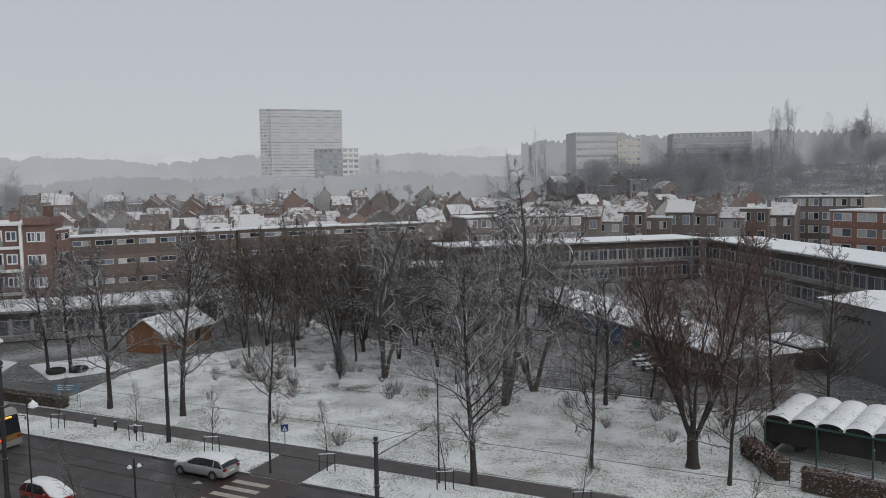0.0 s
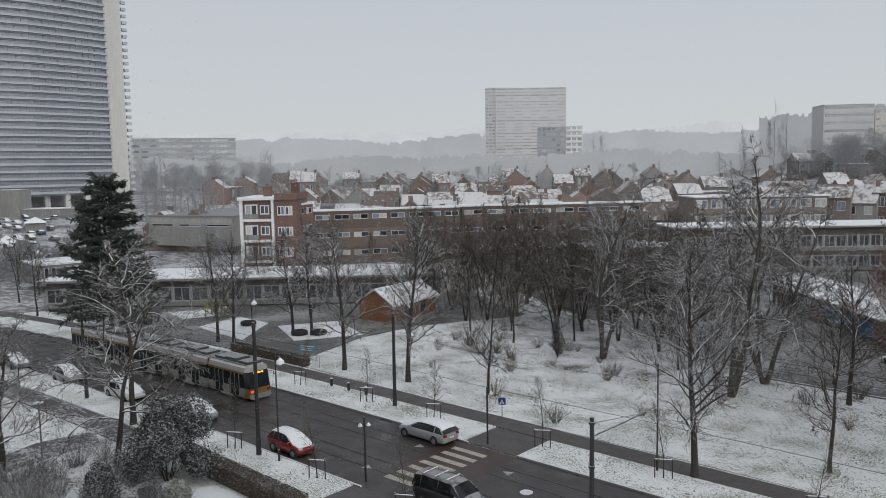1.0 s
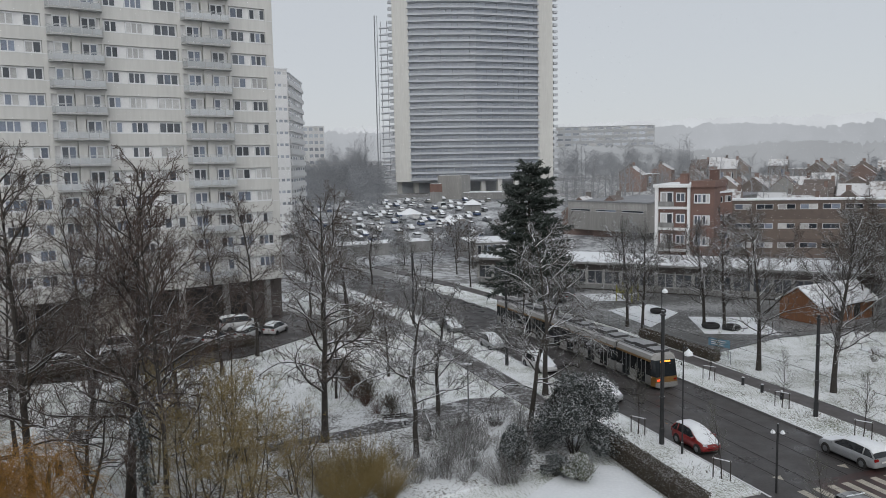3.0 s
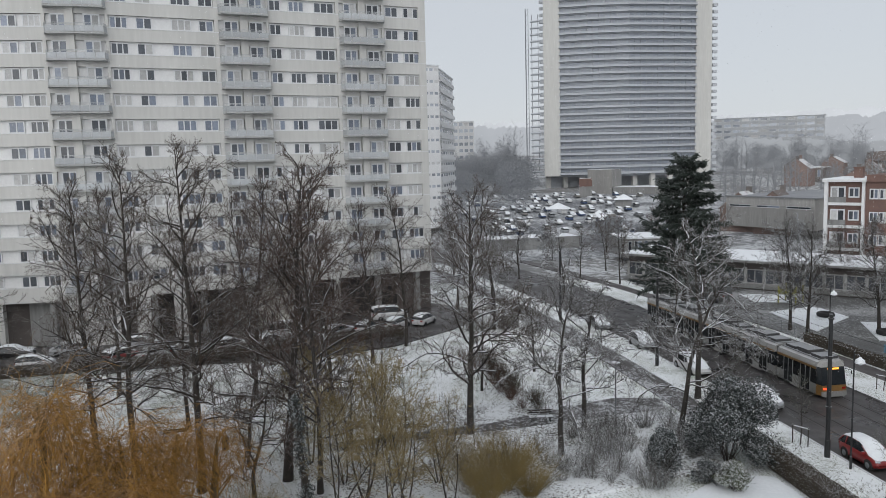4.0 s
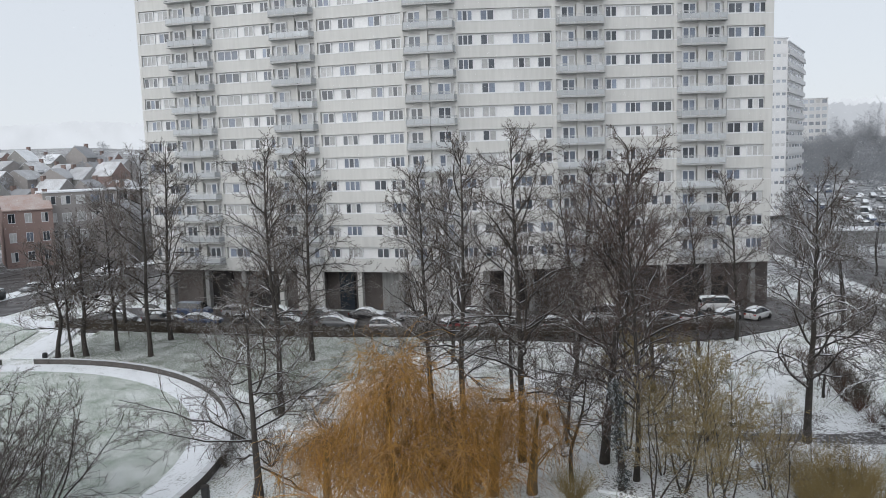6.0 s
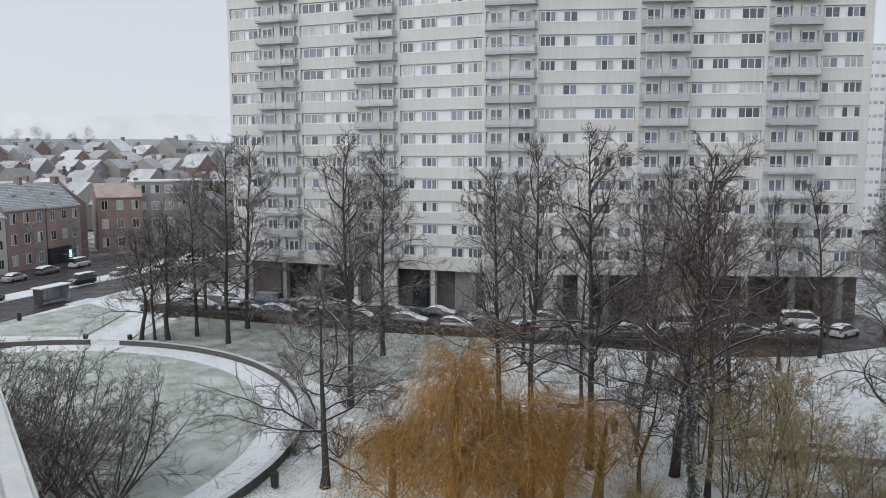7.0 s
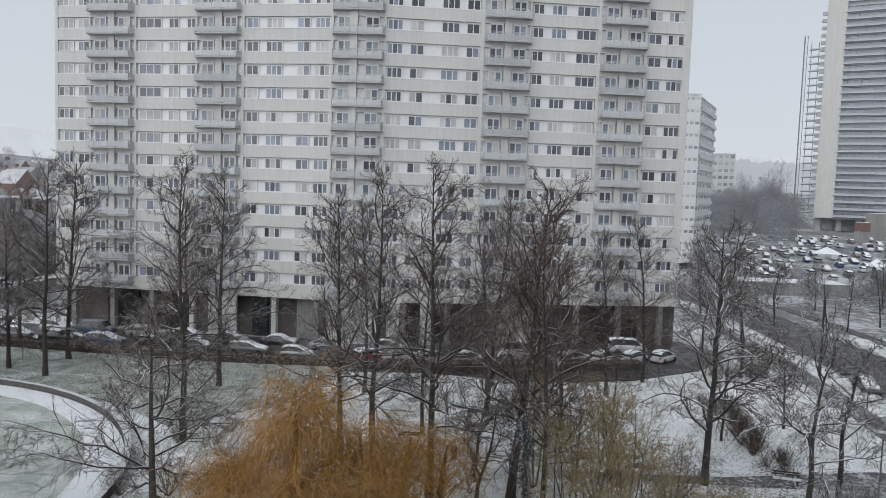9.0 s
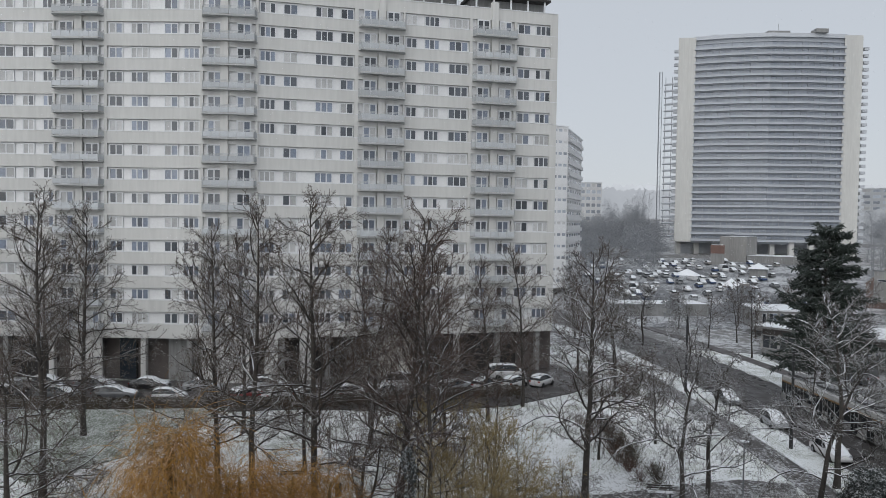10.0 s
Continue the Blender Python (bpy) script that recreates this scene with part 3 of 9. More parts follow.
TOP = BASE + STOREY * ROWS_UP + 0.75
DEEP = 13.0
back_fold = FOLD + Vector((-DEEP, -0.8, 0))
core = Mesh()
poly = [(LEFT_END.x - 0.35, LEFT_END.y), (FOLD.x - 0.35, FOLD.y), (RIGHT_END.x - 0.35, RIGHT_END.y), (RIGHT_END.x - DEEP, RIGHT_END.y - 2.4), (back_fold.x, back_fold.y), (LEFT_END.x - DEEP, LEFT_END.y)]
core.prism(poly, BASE, TOP - 0.4)
core.part("core_wall", PANEL, apartment_block)
LEN = S_FOLD + (RIGHT_END - FOLD).length
BALC = ((4.95, 11.3), (19.75, 25.8), (37.45, 43.9), (56.0, 61.9), (70.7, 76.7))
WINS = ((0.45, 2.6), (3.2, 4.85), (11.8, 14.9), (15.85, 17.3), (18.3, 19.6), (26.3, 27.95), (28.9, 31.05), (32.9, 34.6), (35.2, 37.15),
        (44.2, 46.1), (46.95, 48.7), (50.75, 53.0), (53.8, 55.5), (62.05, 63.5), (64.4, 66.4), (67.6, 70.2), (76.95, 78.75), (79.45, 81.6))
SHORT = (LEN - S_FOLD) / 41.6


def squeeze(pairs):
    return tuple(tuple(round(s_ if s_ < S_FOLD else S_FOLD + (s_ - S_FOLD) * SHORT, 2) for s_ in q) for q in pairs)


BALC, WINS = squeeze(BALC), squeeze(WINS)
# bands of concrete between the window strips, floor by floor, in runs that stop at the fold
runs = ((0.0, S_FOLD), (S_FOLD, LEN))
for r0, r1 in runs:
    for i in range(ROWS_UP + 1):
        z0 = BASE + STOREY * i - (0.75 if i else 0.45)
        z1 = z0 + (1.45 if 0 < i < ROWS_UP else 1.15 if i == 0 else 1.5)
        m = on_facade(r0 + 0.001 if r0 else 0.0, 0, 0)
        Mesh().box(0, 0, z0, r1 - r0, 0.36, z1).part("spandrel_band", CONCRETE, apartment_block, at=m)
        if i < ROWS_UP:
            Mesh().box(0.02, -0.035, z1 - 0.055, r1 - r0 - 0.02, 0.0, z1 + 0.012).part("sill_strip", FRAME_WHITE, apartment_block, at=m)
styles = ["dd", "dd", "bb", "cc", "cd", "dc", "db", "bd", "cb"]
for i in range(ROWS_UP):
    z = BASE + STOREY * i + 0.70
    for a, b in WINS:
        w = round(b - a, 2)
        st = rng.choice(styles) if rng.random() < 0.85 else "cc"
        sashes = 3 if w > 1.9 else 2
        put_window(apartment_block, on_facade(a) @ pose(0, 0.22, z), w, 1.32, sashes, st + st[0], 0.125)
# piers between the strips and the ends
for s0, s1 in ((0, 0.42), (4.9, 5.1), (11.2, 11.5), (19.65, 19.85), (25.75, 26.1), (37.2, 37.6), (43.75, 44.1), (55.6, 56.1), (61.75, 61.98), (70.45, 70.85), (76.55, 76.9), (81.65, LEN)):
    Mesh().box(0, -0.01, BASE, s1 - s0, 0.37, TOP - 0.1).part("pier", CONCRETE, apartment_block, at=on_facade(s0 + 1e-4))
# balconies: slab, railing, screens, doors behind
BALCONY_SLAB = material("balcony_slab_concrete", (0.50, 0.505, 0.50), (0.40, 0.405, 0.40), 0.85, 0.6, streak=True)


def balcony_meshes(w):
    slab = Mesh().prism([(0.0, 0.0), (0.25, -1.15), (w - 0.25, -1.15), (w, 0.0)], -0.16, 0.0).data("slab", BALCONY_SLAB)
    rail = Mesh()
    path = [(0.04, -0.02), (0.28, -1.10), (w - 0.28, -1.10), (w - 0.04, -0.02)]
    for z in (0.98, 0.84):
        rail.tube([(x, y, z) for x, y in path], [0.028] * 4, 5)
    for (x0, y0), (x1, y1) in zip(path, path[1:]):
        n = max(1, int(math.hypot(x1 - x0, y1 - y0) / 0.95))
        for j in range(n):
            a, b = (j + 0.03) / n, (j + 0.97) / n
            xa, ya, xb, yb = x0 + (x1 - x0) * a, y0 + (y1 - y0) * a, x0 + (x1 - x0) * b, y0 + (y1 - y0) * b
            rail.tube([(xa, ya, 0.0), (xa, ya, 0.98)], [0.022] * 2, 4)
            rail.add([(xa, ya, 0.08), (xb, yb, 0.08), (xb, yb, 0.72), (xa, ya, 0.72), (xa, ya + 0.02, 0.08), (xb, yb + 0.02, 0.08), (xb, yb + 0.02, 0.72), (xa, ya + 0.02, 0.72)], [(0, 1, 2, 3), (7, 6, 5, 4), (0, 4, 5, 1), (3, 2, 6, 7)], 1)
    return slab, rail.data("railing", [BALCONY, BALCONY_PANEL])


BALCONY_PANEL = material("balcony_panel", (0.53, 0.55, 0.565), (0.42, 0.435, 0.45), 0.6, 0.8, island=0.15)
for a, b in BALC:
    slab, rail = balcony_meshes(round(b - a, 2))
    mid = (a + b) / 2
    for i in range(ROWS_UP):
        z = BASE + STOREY * i
        m = on_facade(a)
        if a < S_FOLD < b:
            d = on_facade(b).translation - m.translation
            d.normalize()
            m = Matrix(((d.x, -d.y, 0, m.translation.x), (d.y, d.x, 0, m.translation.y), (0, 0, 1, 0), (0, 0, 0, 1)))
            m = m @ pose(0, -0.05, 0)
        bal = shared(slab, "balcony", apartment_block, m @ pose(0, 0, z))
        shared(rail, "railing", bal, pose(0, 0, 0))
        for at_s in (a + 0.65, b - 2.35):
            put_window(apartment_block, on_facade(at_s) @ pose(0, 0.02, z + 0.02), 1.7, 2.1, 2, rng.choice(("db", "dd", "cb", "bc", "bb")), 0.16, name="balcony_door")
    Mesh().box(-0.45, -0.25, BASE, 0.45, 0.4, TOP + (0.8 if a > 50 else 0.0)).part("chimney_flue", CONCRETE, apartment_block, at=on_facade(mid - (0.5 if a < S_FOLD < b else 0)))
# parapet and roof structures
roof = Mesh().prism([(x, y) for x, y in poly], TOP - 0.4, TOP - 0.25).part("roof", ROOF_FLAT, apartment_block)
for r0, r1 in runs:
    Mesh().box(0, -0.06, TOP - 0.02, r1 - r0, 0.45, TOP + 0.08).part("parapet_cap", FRAME_WHITE, apartment_block, at=on_facade(r0 + (0.001 if r0 else 0)))
for s0, s1 in ((50, 58), (62, 69.5), (71.5, 81.8)):
    k = Mesh()
    k.box(0, 3.0, TOP, s1 - s0, 9.0, TOP + 1.9, 0)
    k.box(-0.4, 1.4, TOP + 1.9, s1 - s0 + 0.4, 10.0, TOP + 2.2, 1)
    for x in np.arange(0.2, s1 - s0, 2.4):
        k.box(x, 1.6, TOP, x + 0.2, 1.8, TOP + 1.9, 2)
    k.part("roof_pavilion", [CONCRETE_GREY, BLACK, FRAME_WHITE], apartment_block, at=on_facade(s0))
# open ground floor: columns and recessed walls, its shade put into dark colours
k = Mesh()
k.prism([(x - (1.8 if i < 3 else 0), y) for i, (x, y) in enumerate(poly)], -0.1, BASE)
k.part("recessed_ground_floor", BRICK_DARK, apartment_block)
for r0, r1 in runs:
    Mesh().box(0.01, 0.02, BASE - 1.05, r1 - r0 - 0.01, 0.34, BASE - 0.004).part("apron", CONCRETE, apartment_block, at=on_facade(r0 + (0.001 if r0 else 0)))
for s0, s1 in ((21.6, 25.4), (37.6, S_FOLD - 0.05), (S_FOLD + 0.05, 43.2), (45.0, 46.6), (49.2, 51.0)):
    Mesh().box(0, 0.06, -0.1, s1 - s0, 0.36, BASE - 1.056).part("ground_floor_wall", CONCRETE, apartment_block, at=on_facade(s0))
s = 2.0
while s < LEN - 1:
    Mesh().box(0, 0.365, -0.1, 0.6, 1.2, BASE + 0.01).part("column", CONCRETE if int(s) % 3 == 0 else CONCRETE_GREY, apartment_block, at=on_facade(s))
    s += 5.6
# the black boxes stand in for shaded openings under the block
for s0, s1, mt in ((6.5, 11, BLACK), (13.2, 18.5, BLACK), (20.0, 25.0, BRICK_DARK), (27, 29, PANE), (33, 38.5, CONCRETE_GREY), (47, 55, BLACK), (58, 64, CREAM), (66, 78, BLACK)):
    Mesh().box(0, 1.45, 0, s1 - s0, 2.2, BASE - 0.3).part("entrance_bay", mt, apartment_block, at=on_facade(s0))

# ---- plain slab blocks, with bands of windows ----
def slab_block(name, label, eye_yaw0, d0, eye_yaw1, d1, z_base, z_top, storeys, deep, wall, bays, glass=PANE, balconies=False, category="apartment building", strip=0.55, roof_mat=None, end_windows=0, panes=0, pale=False, bands=None, curtains=False):
    """A block whose front runs between two bearings and distances from the viewpoint."""
    p0 = Vector((-d0 * math.sin(radians(eye_yaw0)), d0 * math.cos(radians(eye_yaw0)), 0))
    p1 = Vector((-d1 * math.sin(radians(eye_yaw1)), d1 * math.cos(radians(eye_yaw1)), 0))
    d = (p1 - p0)
    w = d.length
    d.normalize()
    n = Vector((d.y, -d.x, 0))
    if n.dot(p0) > 0:
        n = -n
    m = Matrix(((d.x, -n.x, 0, p0.x), (d.y, -n.y, 0, p0.y), (0, 0, 1, z_base), (0, 0, 0, 1)))
    root = thing(name, label, category, m)
    h = z_top - z_base
    Mesh().box(0, 0.25, 0, w, deep, h - 0.05).part("wall", wall, root)
    st = h / storeys
    bw = w / bays
    r = random.Random(name + str(eye_yaw0))
    sill = st * (1 - strip) * 0.72
    for i in range(storeys):
        Mesh().box(0, 0, i * st, w, 0.3, i * st + sill).part("spandrel", wall, root)
        Mesh().box(0, 0.02, i * st + sill + st * strip, w, 0.3, (i + 1) * st - 0.003).part("lintel", bands or wall, root)
        for j in range(bays):
            put_window(root, pose(j * bw + bw * (0.11 if bw < 9 else 0.015), 0.12, i * st + sill), bw * (0.78 if bw < 9 else 0.97), st * strip, panes or (2 if bw < 9 else 24), r.choice(("dd", "db", "cd", "bc") if not curtains else ("cc", "cd", "cb", "bc")), 0.09 if not curtains else 0.16, plain=2 if pale else 1)
        if i == 0 and bw < 9:
            for j in range(bays + 1):
                x0, x1 = max(0, j * bw - bw * 0.11), min(w, j * bw + bw * 0.11)
                Mesh().box(x0, 0.05, sill, x1, 0.27, h - 0.06).part("pier", bands if bands and j in (0, bays) else wall, root)
        if balconies:
            dp = 0.45 if pale else 1.2
            k = Mesh().box(0.3, -dp, i * st - 0.1, w - 0.3, 0.0, i * st + 0.08)
            k.box(0.3, -dp - 0.02, i * st, w - 0.3, -dp + 0.04, i * st + 0.95)
            k.part("balcony", wall, root)
        for e in range(end_windows):
            y = deep * (e + 1) / (end_windows + 1)
            for x in (-0.04, w - 0.02):
                Mesh().box(x, y - 0.6, i * st + st * 0.3, x + 0.06, y + 0.6, i * st + st * 0.8).part("end_window", PANE, root)
    Mesh().box(-0.25, -0.2, h - 0.05, w + 0.25, deep + 0.2, h + 0.22).part("roof", roof_mat or ROOF_FLAT, root)
    return root, m, w, h

# ---- the big curved tower with its two fins ----
TD, TBASE, TTOP = 345.0, 12.6, 97.2


def seen(yaw, d, z=0.0):
    """The place at a bearing and distance from the viewpoint."""
    return Vector((-d * math.sin(radians(yaw)), d * math.cos(radians(yaw)), z))


# distance haze is put into these tower colours: paler, bluer, less contrast
TOWER_BAND = material("tower_parapet_band", (0.56, 0.58, 0.61), (0.49, 0.51, 0.54), 0.6, 0.3)
TOWER_FIN = material("tower_fin_render", (0.62, 0.615, 0.585), (0.54, 0.535, 0.51), 0.85, 0.2, streak=True)
TOWER_DARK = material("tower_window_band", (0.29, 0.318, 0.365), (0.38, 0.41, 0.455), 0.2, 0.35, fine=5, patch=0.55)
TOWER_PARAPET = material("tower_grey_parapet", (0.36, 0.38, 0.41), (0.43, 0.45, 0.48), 0.6, 0.25)
TOWER_RECESS = material("tower_recess", (0.31, 0.33, 0.36), (0.38, 0.40, 0.43), 0.5, 0.5, fine=6)
tower = thing("tower_block", "tall curved slab tower with pale fins and horizontal window bands", "tower", None)
front = [seen(73.8, TD + 2), seen(71.4, TD + 1), seen(68.9, TD + 3), seen(66.6, TD + 9), seen(64.4, TD + 17)]
back = [seen(63.9, TD + 34), seen(74.2, TD + 20)]
storeys = 29
sh = (TTOP - TBASE - 2.5) / storeys
foot = [(p.x, p.y) for p in front + back]
inset = [(p.x * 1.003, p.y * 1.003) for p in front] + [(p.x, p.y) for p in back]
Mesh().prism(inset, TBASE - 1, TTOP - 1.0).part("core", TOWER_RECESS, tower)
for i in range(storeys):
    z = TBASE + i * sh
    for nm, za, zb, sc, mt in (("parapet_band", 0.0, 0.22, 0.9955, TOWER_BAND), ("parapet", 0.221, 0.95, 0.997, TOWER_PARAPET), ("window_band", 1.1, 2.35, 1.0005, TOWER_DARK), ("shade_band", 2.36, sh - 0.02, 0.999, TOWER_RECESS)):
        k = Mesh()
        for a, b in zip(front, front[1:]):
            v = [(p.x * s_, p.y * s_, z + h) for h in (za, zb) for p, s_ in ((a, sc), (b, sc), (b, 1.003), (a, 1.003))]
            k.add(v, [(0, 1, 5, 4), (4, 5, 6, 7), (3, 2, 1, 0)])
        k.part(nm, mt, tower)
mull = Mesh()
for a, b in zip(front, front[1:]):
    for j in range(6):
        p = a.lerp(b, j / 6)
        mull.box(p.x * 0.9995 - 0.12, p.y * 0.9995 - 0.12, TBASE, p.x * 0.9995 + 0.12, p.y * 0.9995 + 0.12, TTOP - 2.5)
tagged(mull.part("mullion", TOWER_RECESS, tower), kind="stuff")
for y0, y1, d0, d1 in ((74.85, 73.7, TD, TD + 1), (64.5, 63.45, TD + 16, TD + 19)):
    a, b = seen(y0, d0), seen(y1, d1)
    c, e = seen(y1, d1 + 19), seen(y0, d0 + 19)
    Mesh().prism([(p.x, p.y) for p in (a, b, c, e)], TBASE - 0.5, TTOP).part("fin_wall", TOWER_FIN, tower)
k = Mesh()
k.prism(foot, TTOP - 1.0, TTOP + 0.6)
k.part("roof_slab", TOWER_BAND, tower)
for yaw, w in ((72.2, 7), (68.7, 9), (66, 5)):
    p = seen(yaw, TD + 12)
    Mesh().box(p.x - w / 2, p.y - w / 2, TTOP + 0.6, p.x + w / 2, p.y + w / 2, TTOP + 2.2).part("roof_plant", CONCRETE_GREY, tower)
p = seen(68.5, TD + 12)
Mesh().tube([(p.x, p.y, TTOP), (p.x, p.y, TTOP + 6)], [0.15, 0.08], 5).part("mast", GREY_METAL, tower)
# stair balconies at the side, and the site mast beside them
for i in range(24):
    z = TBASE + 1.5 + i * sh
    a, b = seen(75.75, TD + 8), seen(74.85, TD + 6)
    k = Mesh()
    v = [(q.x, q.y, z + h) for h in (0, 1.1) for q in (a, b)]
    k.tube([(a.x, a.y, z), (b.x, b.y, z)], [0.5, 0.5], 4)
    k.part("side_balcony", TOWER_BAND, tower)
    for q in (a.lerp(b, 0.1), a.lerp(b, 0.6)):
        Mesh().tube([(q.x, q.y, z), (q.x, q.y, z + sh)], [0.12, 0.12], 4).part("balcony_post", GREY_METAL, tower)
for i in range(storeys):
    z = TBASE + i * sh
    p = seen(63.3, TD + 24)
    Mesh().box(p.x - 1.0, p.y - 1.0, z + 0.1, p.x + 1.0, p.y + 1.0, z + 1.3).part("end_balcony", TOWER_BAND, tower)
    p = seen(74.98, TD + 5)
    Mesh().box(p.x - 0.8, p.y - 0.8, z + 0.1, p.x + 0.8, p.y + 0.8, z + 1.3).part("end_balcony", TOWER_BAND, tower)
for yaw in np.linspace(74.6, 63.7, 10):
    p = seen(yaw, TD + 8)
    Mesh().box(p.x - 1, p.y - 1, 5, p.x + 1, p.y + 1, TBASE).part("ground_column", CONCRETE, tower)
q0, q1 = seen(74.6, TD + 9), seen(63.7, TD + 26)
k = Mesh()
k.add([(q0.x, q0.y, 5), (q1.x, q1.y, 5), (q1.x, q1.y, TBASE), (q0.x, q0.y, TBASE), (q0.x * 1.02, q0.y * 1.02, 5), (q1.x * 1.02, q1.y * 1.02, 5), (q1.x * 1.02, q1.y * 1.02, TBASE), (q0.x * 1.02, q0.y * 1.02, TBASE)], [(0, 1, 2, 3), (5, 4, 7, 6)])
k.part("ground_glazing", TOWER_PARAPET, tower)
p = seen(76.0, TD - 12, 0)
mast = thing("lattice_mast", "thin grey lattice mast beside the tower", "mast", pose(p.x, p.y, 5))
for dx, dy in ((-0.5, -0.5), (0.5, -0.5), (0, 0.6)):
    Mesh().tube([(dx, dy, 0), (dx, dy, 76)], [0.10, 0.10], 4).part("leg", GREY_METAL, mast)
k = Mesh()
for i in range(38):
    z = 2 * i
    k.tube([(-0.5, -0.5, z), (0.5, -0.5, z + 1), (0, 0.6, z + 2)], [0.07] * 3, 3)
k.part("lacing", GREY_METAL, mast)

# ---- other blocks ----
# far blocks get their haze from pale wall and glass colours
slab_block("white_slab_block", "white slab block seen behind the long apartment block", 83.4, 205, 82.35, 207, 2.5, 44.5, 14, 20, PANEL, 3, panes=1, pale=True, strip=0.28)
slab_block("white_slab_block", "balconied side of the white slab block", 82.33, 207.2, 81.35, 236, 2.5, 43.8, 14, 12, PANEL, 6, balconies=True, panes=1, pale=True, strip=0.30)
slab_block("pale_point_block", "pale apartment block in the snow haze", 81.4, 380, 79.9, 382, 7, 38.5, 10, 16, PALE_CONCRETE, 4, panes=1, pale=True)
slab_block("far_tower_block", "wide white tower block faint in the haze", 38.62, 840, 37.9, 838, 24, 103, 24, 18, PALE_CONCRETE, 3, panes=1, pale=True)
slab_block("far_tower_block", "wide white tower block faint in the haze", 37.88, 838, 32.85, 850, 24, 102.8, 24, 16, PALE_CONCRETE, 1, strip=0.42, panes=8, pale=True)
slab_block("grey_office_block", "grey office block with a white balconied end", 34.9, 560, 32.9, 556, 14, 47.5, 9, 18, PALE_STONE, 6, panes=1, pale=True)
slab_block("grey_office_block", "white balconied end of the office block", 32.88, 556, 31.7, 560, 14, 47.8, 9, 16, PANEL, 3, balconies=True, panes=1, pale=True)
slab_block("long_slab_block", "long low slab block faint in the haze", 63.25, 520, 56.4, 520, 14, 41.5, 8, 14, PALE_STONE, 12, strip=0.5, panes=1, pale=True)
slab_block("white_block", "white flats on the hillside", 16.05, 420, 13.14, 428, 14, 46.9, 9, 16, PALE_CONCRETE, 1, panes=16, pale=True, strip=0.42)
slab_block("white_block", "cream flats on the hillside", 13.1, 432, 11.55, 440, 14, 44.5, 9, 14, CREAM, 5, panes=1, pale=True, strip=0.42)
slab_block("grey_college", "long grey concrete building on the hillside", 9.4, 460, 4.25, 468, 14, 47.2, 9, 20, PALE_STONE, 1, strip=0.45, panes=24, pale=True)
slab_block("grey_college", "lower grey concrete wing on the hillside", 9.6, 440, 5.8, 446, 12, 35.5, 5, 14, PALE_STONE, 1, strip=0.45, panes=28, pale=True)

# ---- brick flats with the white frame ----
BRICK_ORANGE = material("orange_red_brick", (0.30, 0.165, 0.125), (0.24, 0.135, 0.105), 0.9, 0.8, fine=14, island=0.15)
def framed_flats():
    """Brick flats whose front is held in a white concrete frame with loggias."""
    p0, p1 = seen(56.3, 134), seen(52.4, 132)
    d = p1 - p0
    w = d.length
    d.normalize()
    n = Vector((d.y, -d.x, 0))
    n = -n if n.dot(p0) > 0 else n
    root = thing("brick_flats", "four-storey brown-red brick flats in a white concrete frame", "apartment building", Matrix(((d.x, -n.x, 0, p0.x), (d.y, -n.y, 0, p0.y), (0, 0, 1, 1.5), (0, 0, 0, 1))))
    st, rows = 3.45, 4
    h = st * rows
    Mesh().box(0, 0.3, 0, w, 11, h).part("wall", BRICK_RED, root)
    Mesh().box(-0.3, -0.5, h, w * 0.62, 11.3, h + 0.35).part("roof", PANEL, root)
    Mesh().box(-0.28, -0.48, h + 0.352, w * 0.62 - 0.02, 11.28, h + 0.5).part("roof_snow", SNOW, root)
    for x0, x1 in ((-0.05, 0.45), (w * 0.60 - 0.4, w * 0.60)):
        Mesh().box(x0, -0.25, 0, x1, 0.3, h - 0.003).part("frame_post", PANEL, root)
    for i in range(rows):
        z = i * st
        Mesh().box(0.46, -0.2, z - 0.1, w * 0.60 - 0.41, 0.29, z + 0.32).part("floor_band", PANEL, root)
        put_window(root, pose(0.75, 0.15, z + 0.75), 2.1, 2.0, 2, "cd", 0.2)
        Mesh().box(0.5, -0.12, z + 0.33, 3.0, -0.04, z + 1.15).part("loggia_rail", CONCRETE_GREY, root)
        put_window(root, pose(w * 0.60 - 2.3, 0.2, z + 1.1), 1.5, 1.5, 2, "db", 0.16)
        put_window(root, pose(w * 0.66, 0.2, z + 0.9), 1.2, 1.5, 2, "db", 0.14)
        put_window(root, pose(w * 0.80, 0.2, z + 0.9), 1.2, 1.5, 2, "dc", 0.14)
    Mesh().box(w * 0.62 + 0.01, -0.1, h, w + 0.2, 11.2, h + 1.0).part("raised_parapet", BRICK_RED, root)
    for x, zz in ((w * 0.42, 2.0), (w * 0.93, 2.6)):
        k = Mesh().box(x - 0.6, 3, h + 0.3, x + 0.6, 4.4, h + zz)
        k.box(x - 0.7, 2.9, h + zz, x + 0.7, 4.5, h + zz + 0.15)
        k.part("chimney", BRICK_RED, root)


framed_flats()
slab_block("brick_flats", "red brick side of the flats with white windows", 52.3, 136, 51.2, 141, 2, 14.2, 4, 10, BRICK_RED, 2, strip=0.36)
slab_block("brown_terrace", "low dark brown brick terrace with white windows", 51.2, 150, 40.5, 156, 2, 12.3, 3, 4, BRICK_BROWN, 8, strip=0.28)
slab_block("brown_terrace", "dark brick terrace with a thin snowy roof behind the thicket", 40.4, 156.2, 27.5, 166, 2, 12.4, 3, 4, BRICK_BROWN, 8, strip=0.26)
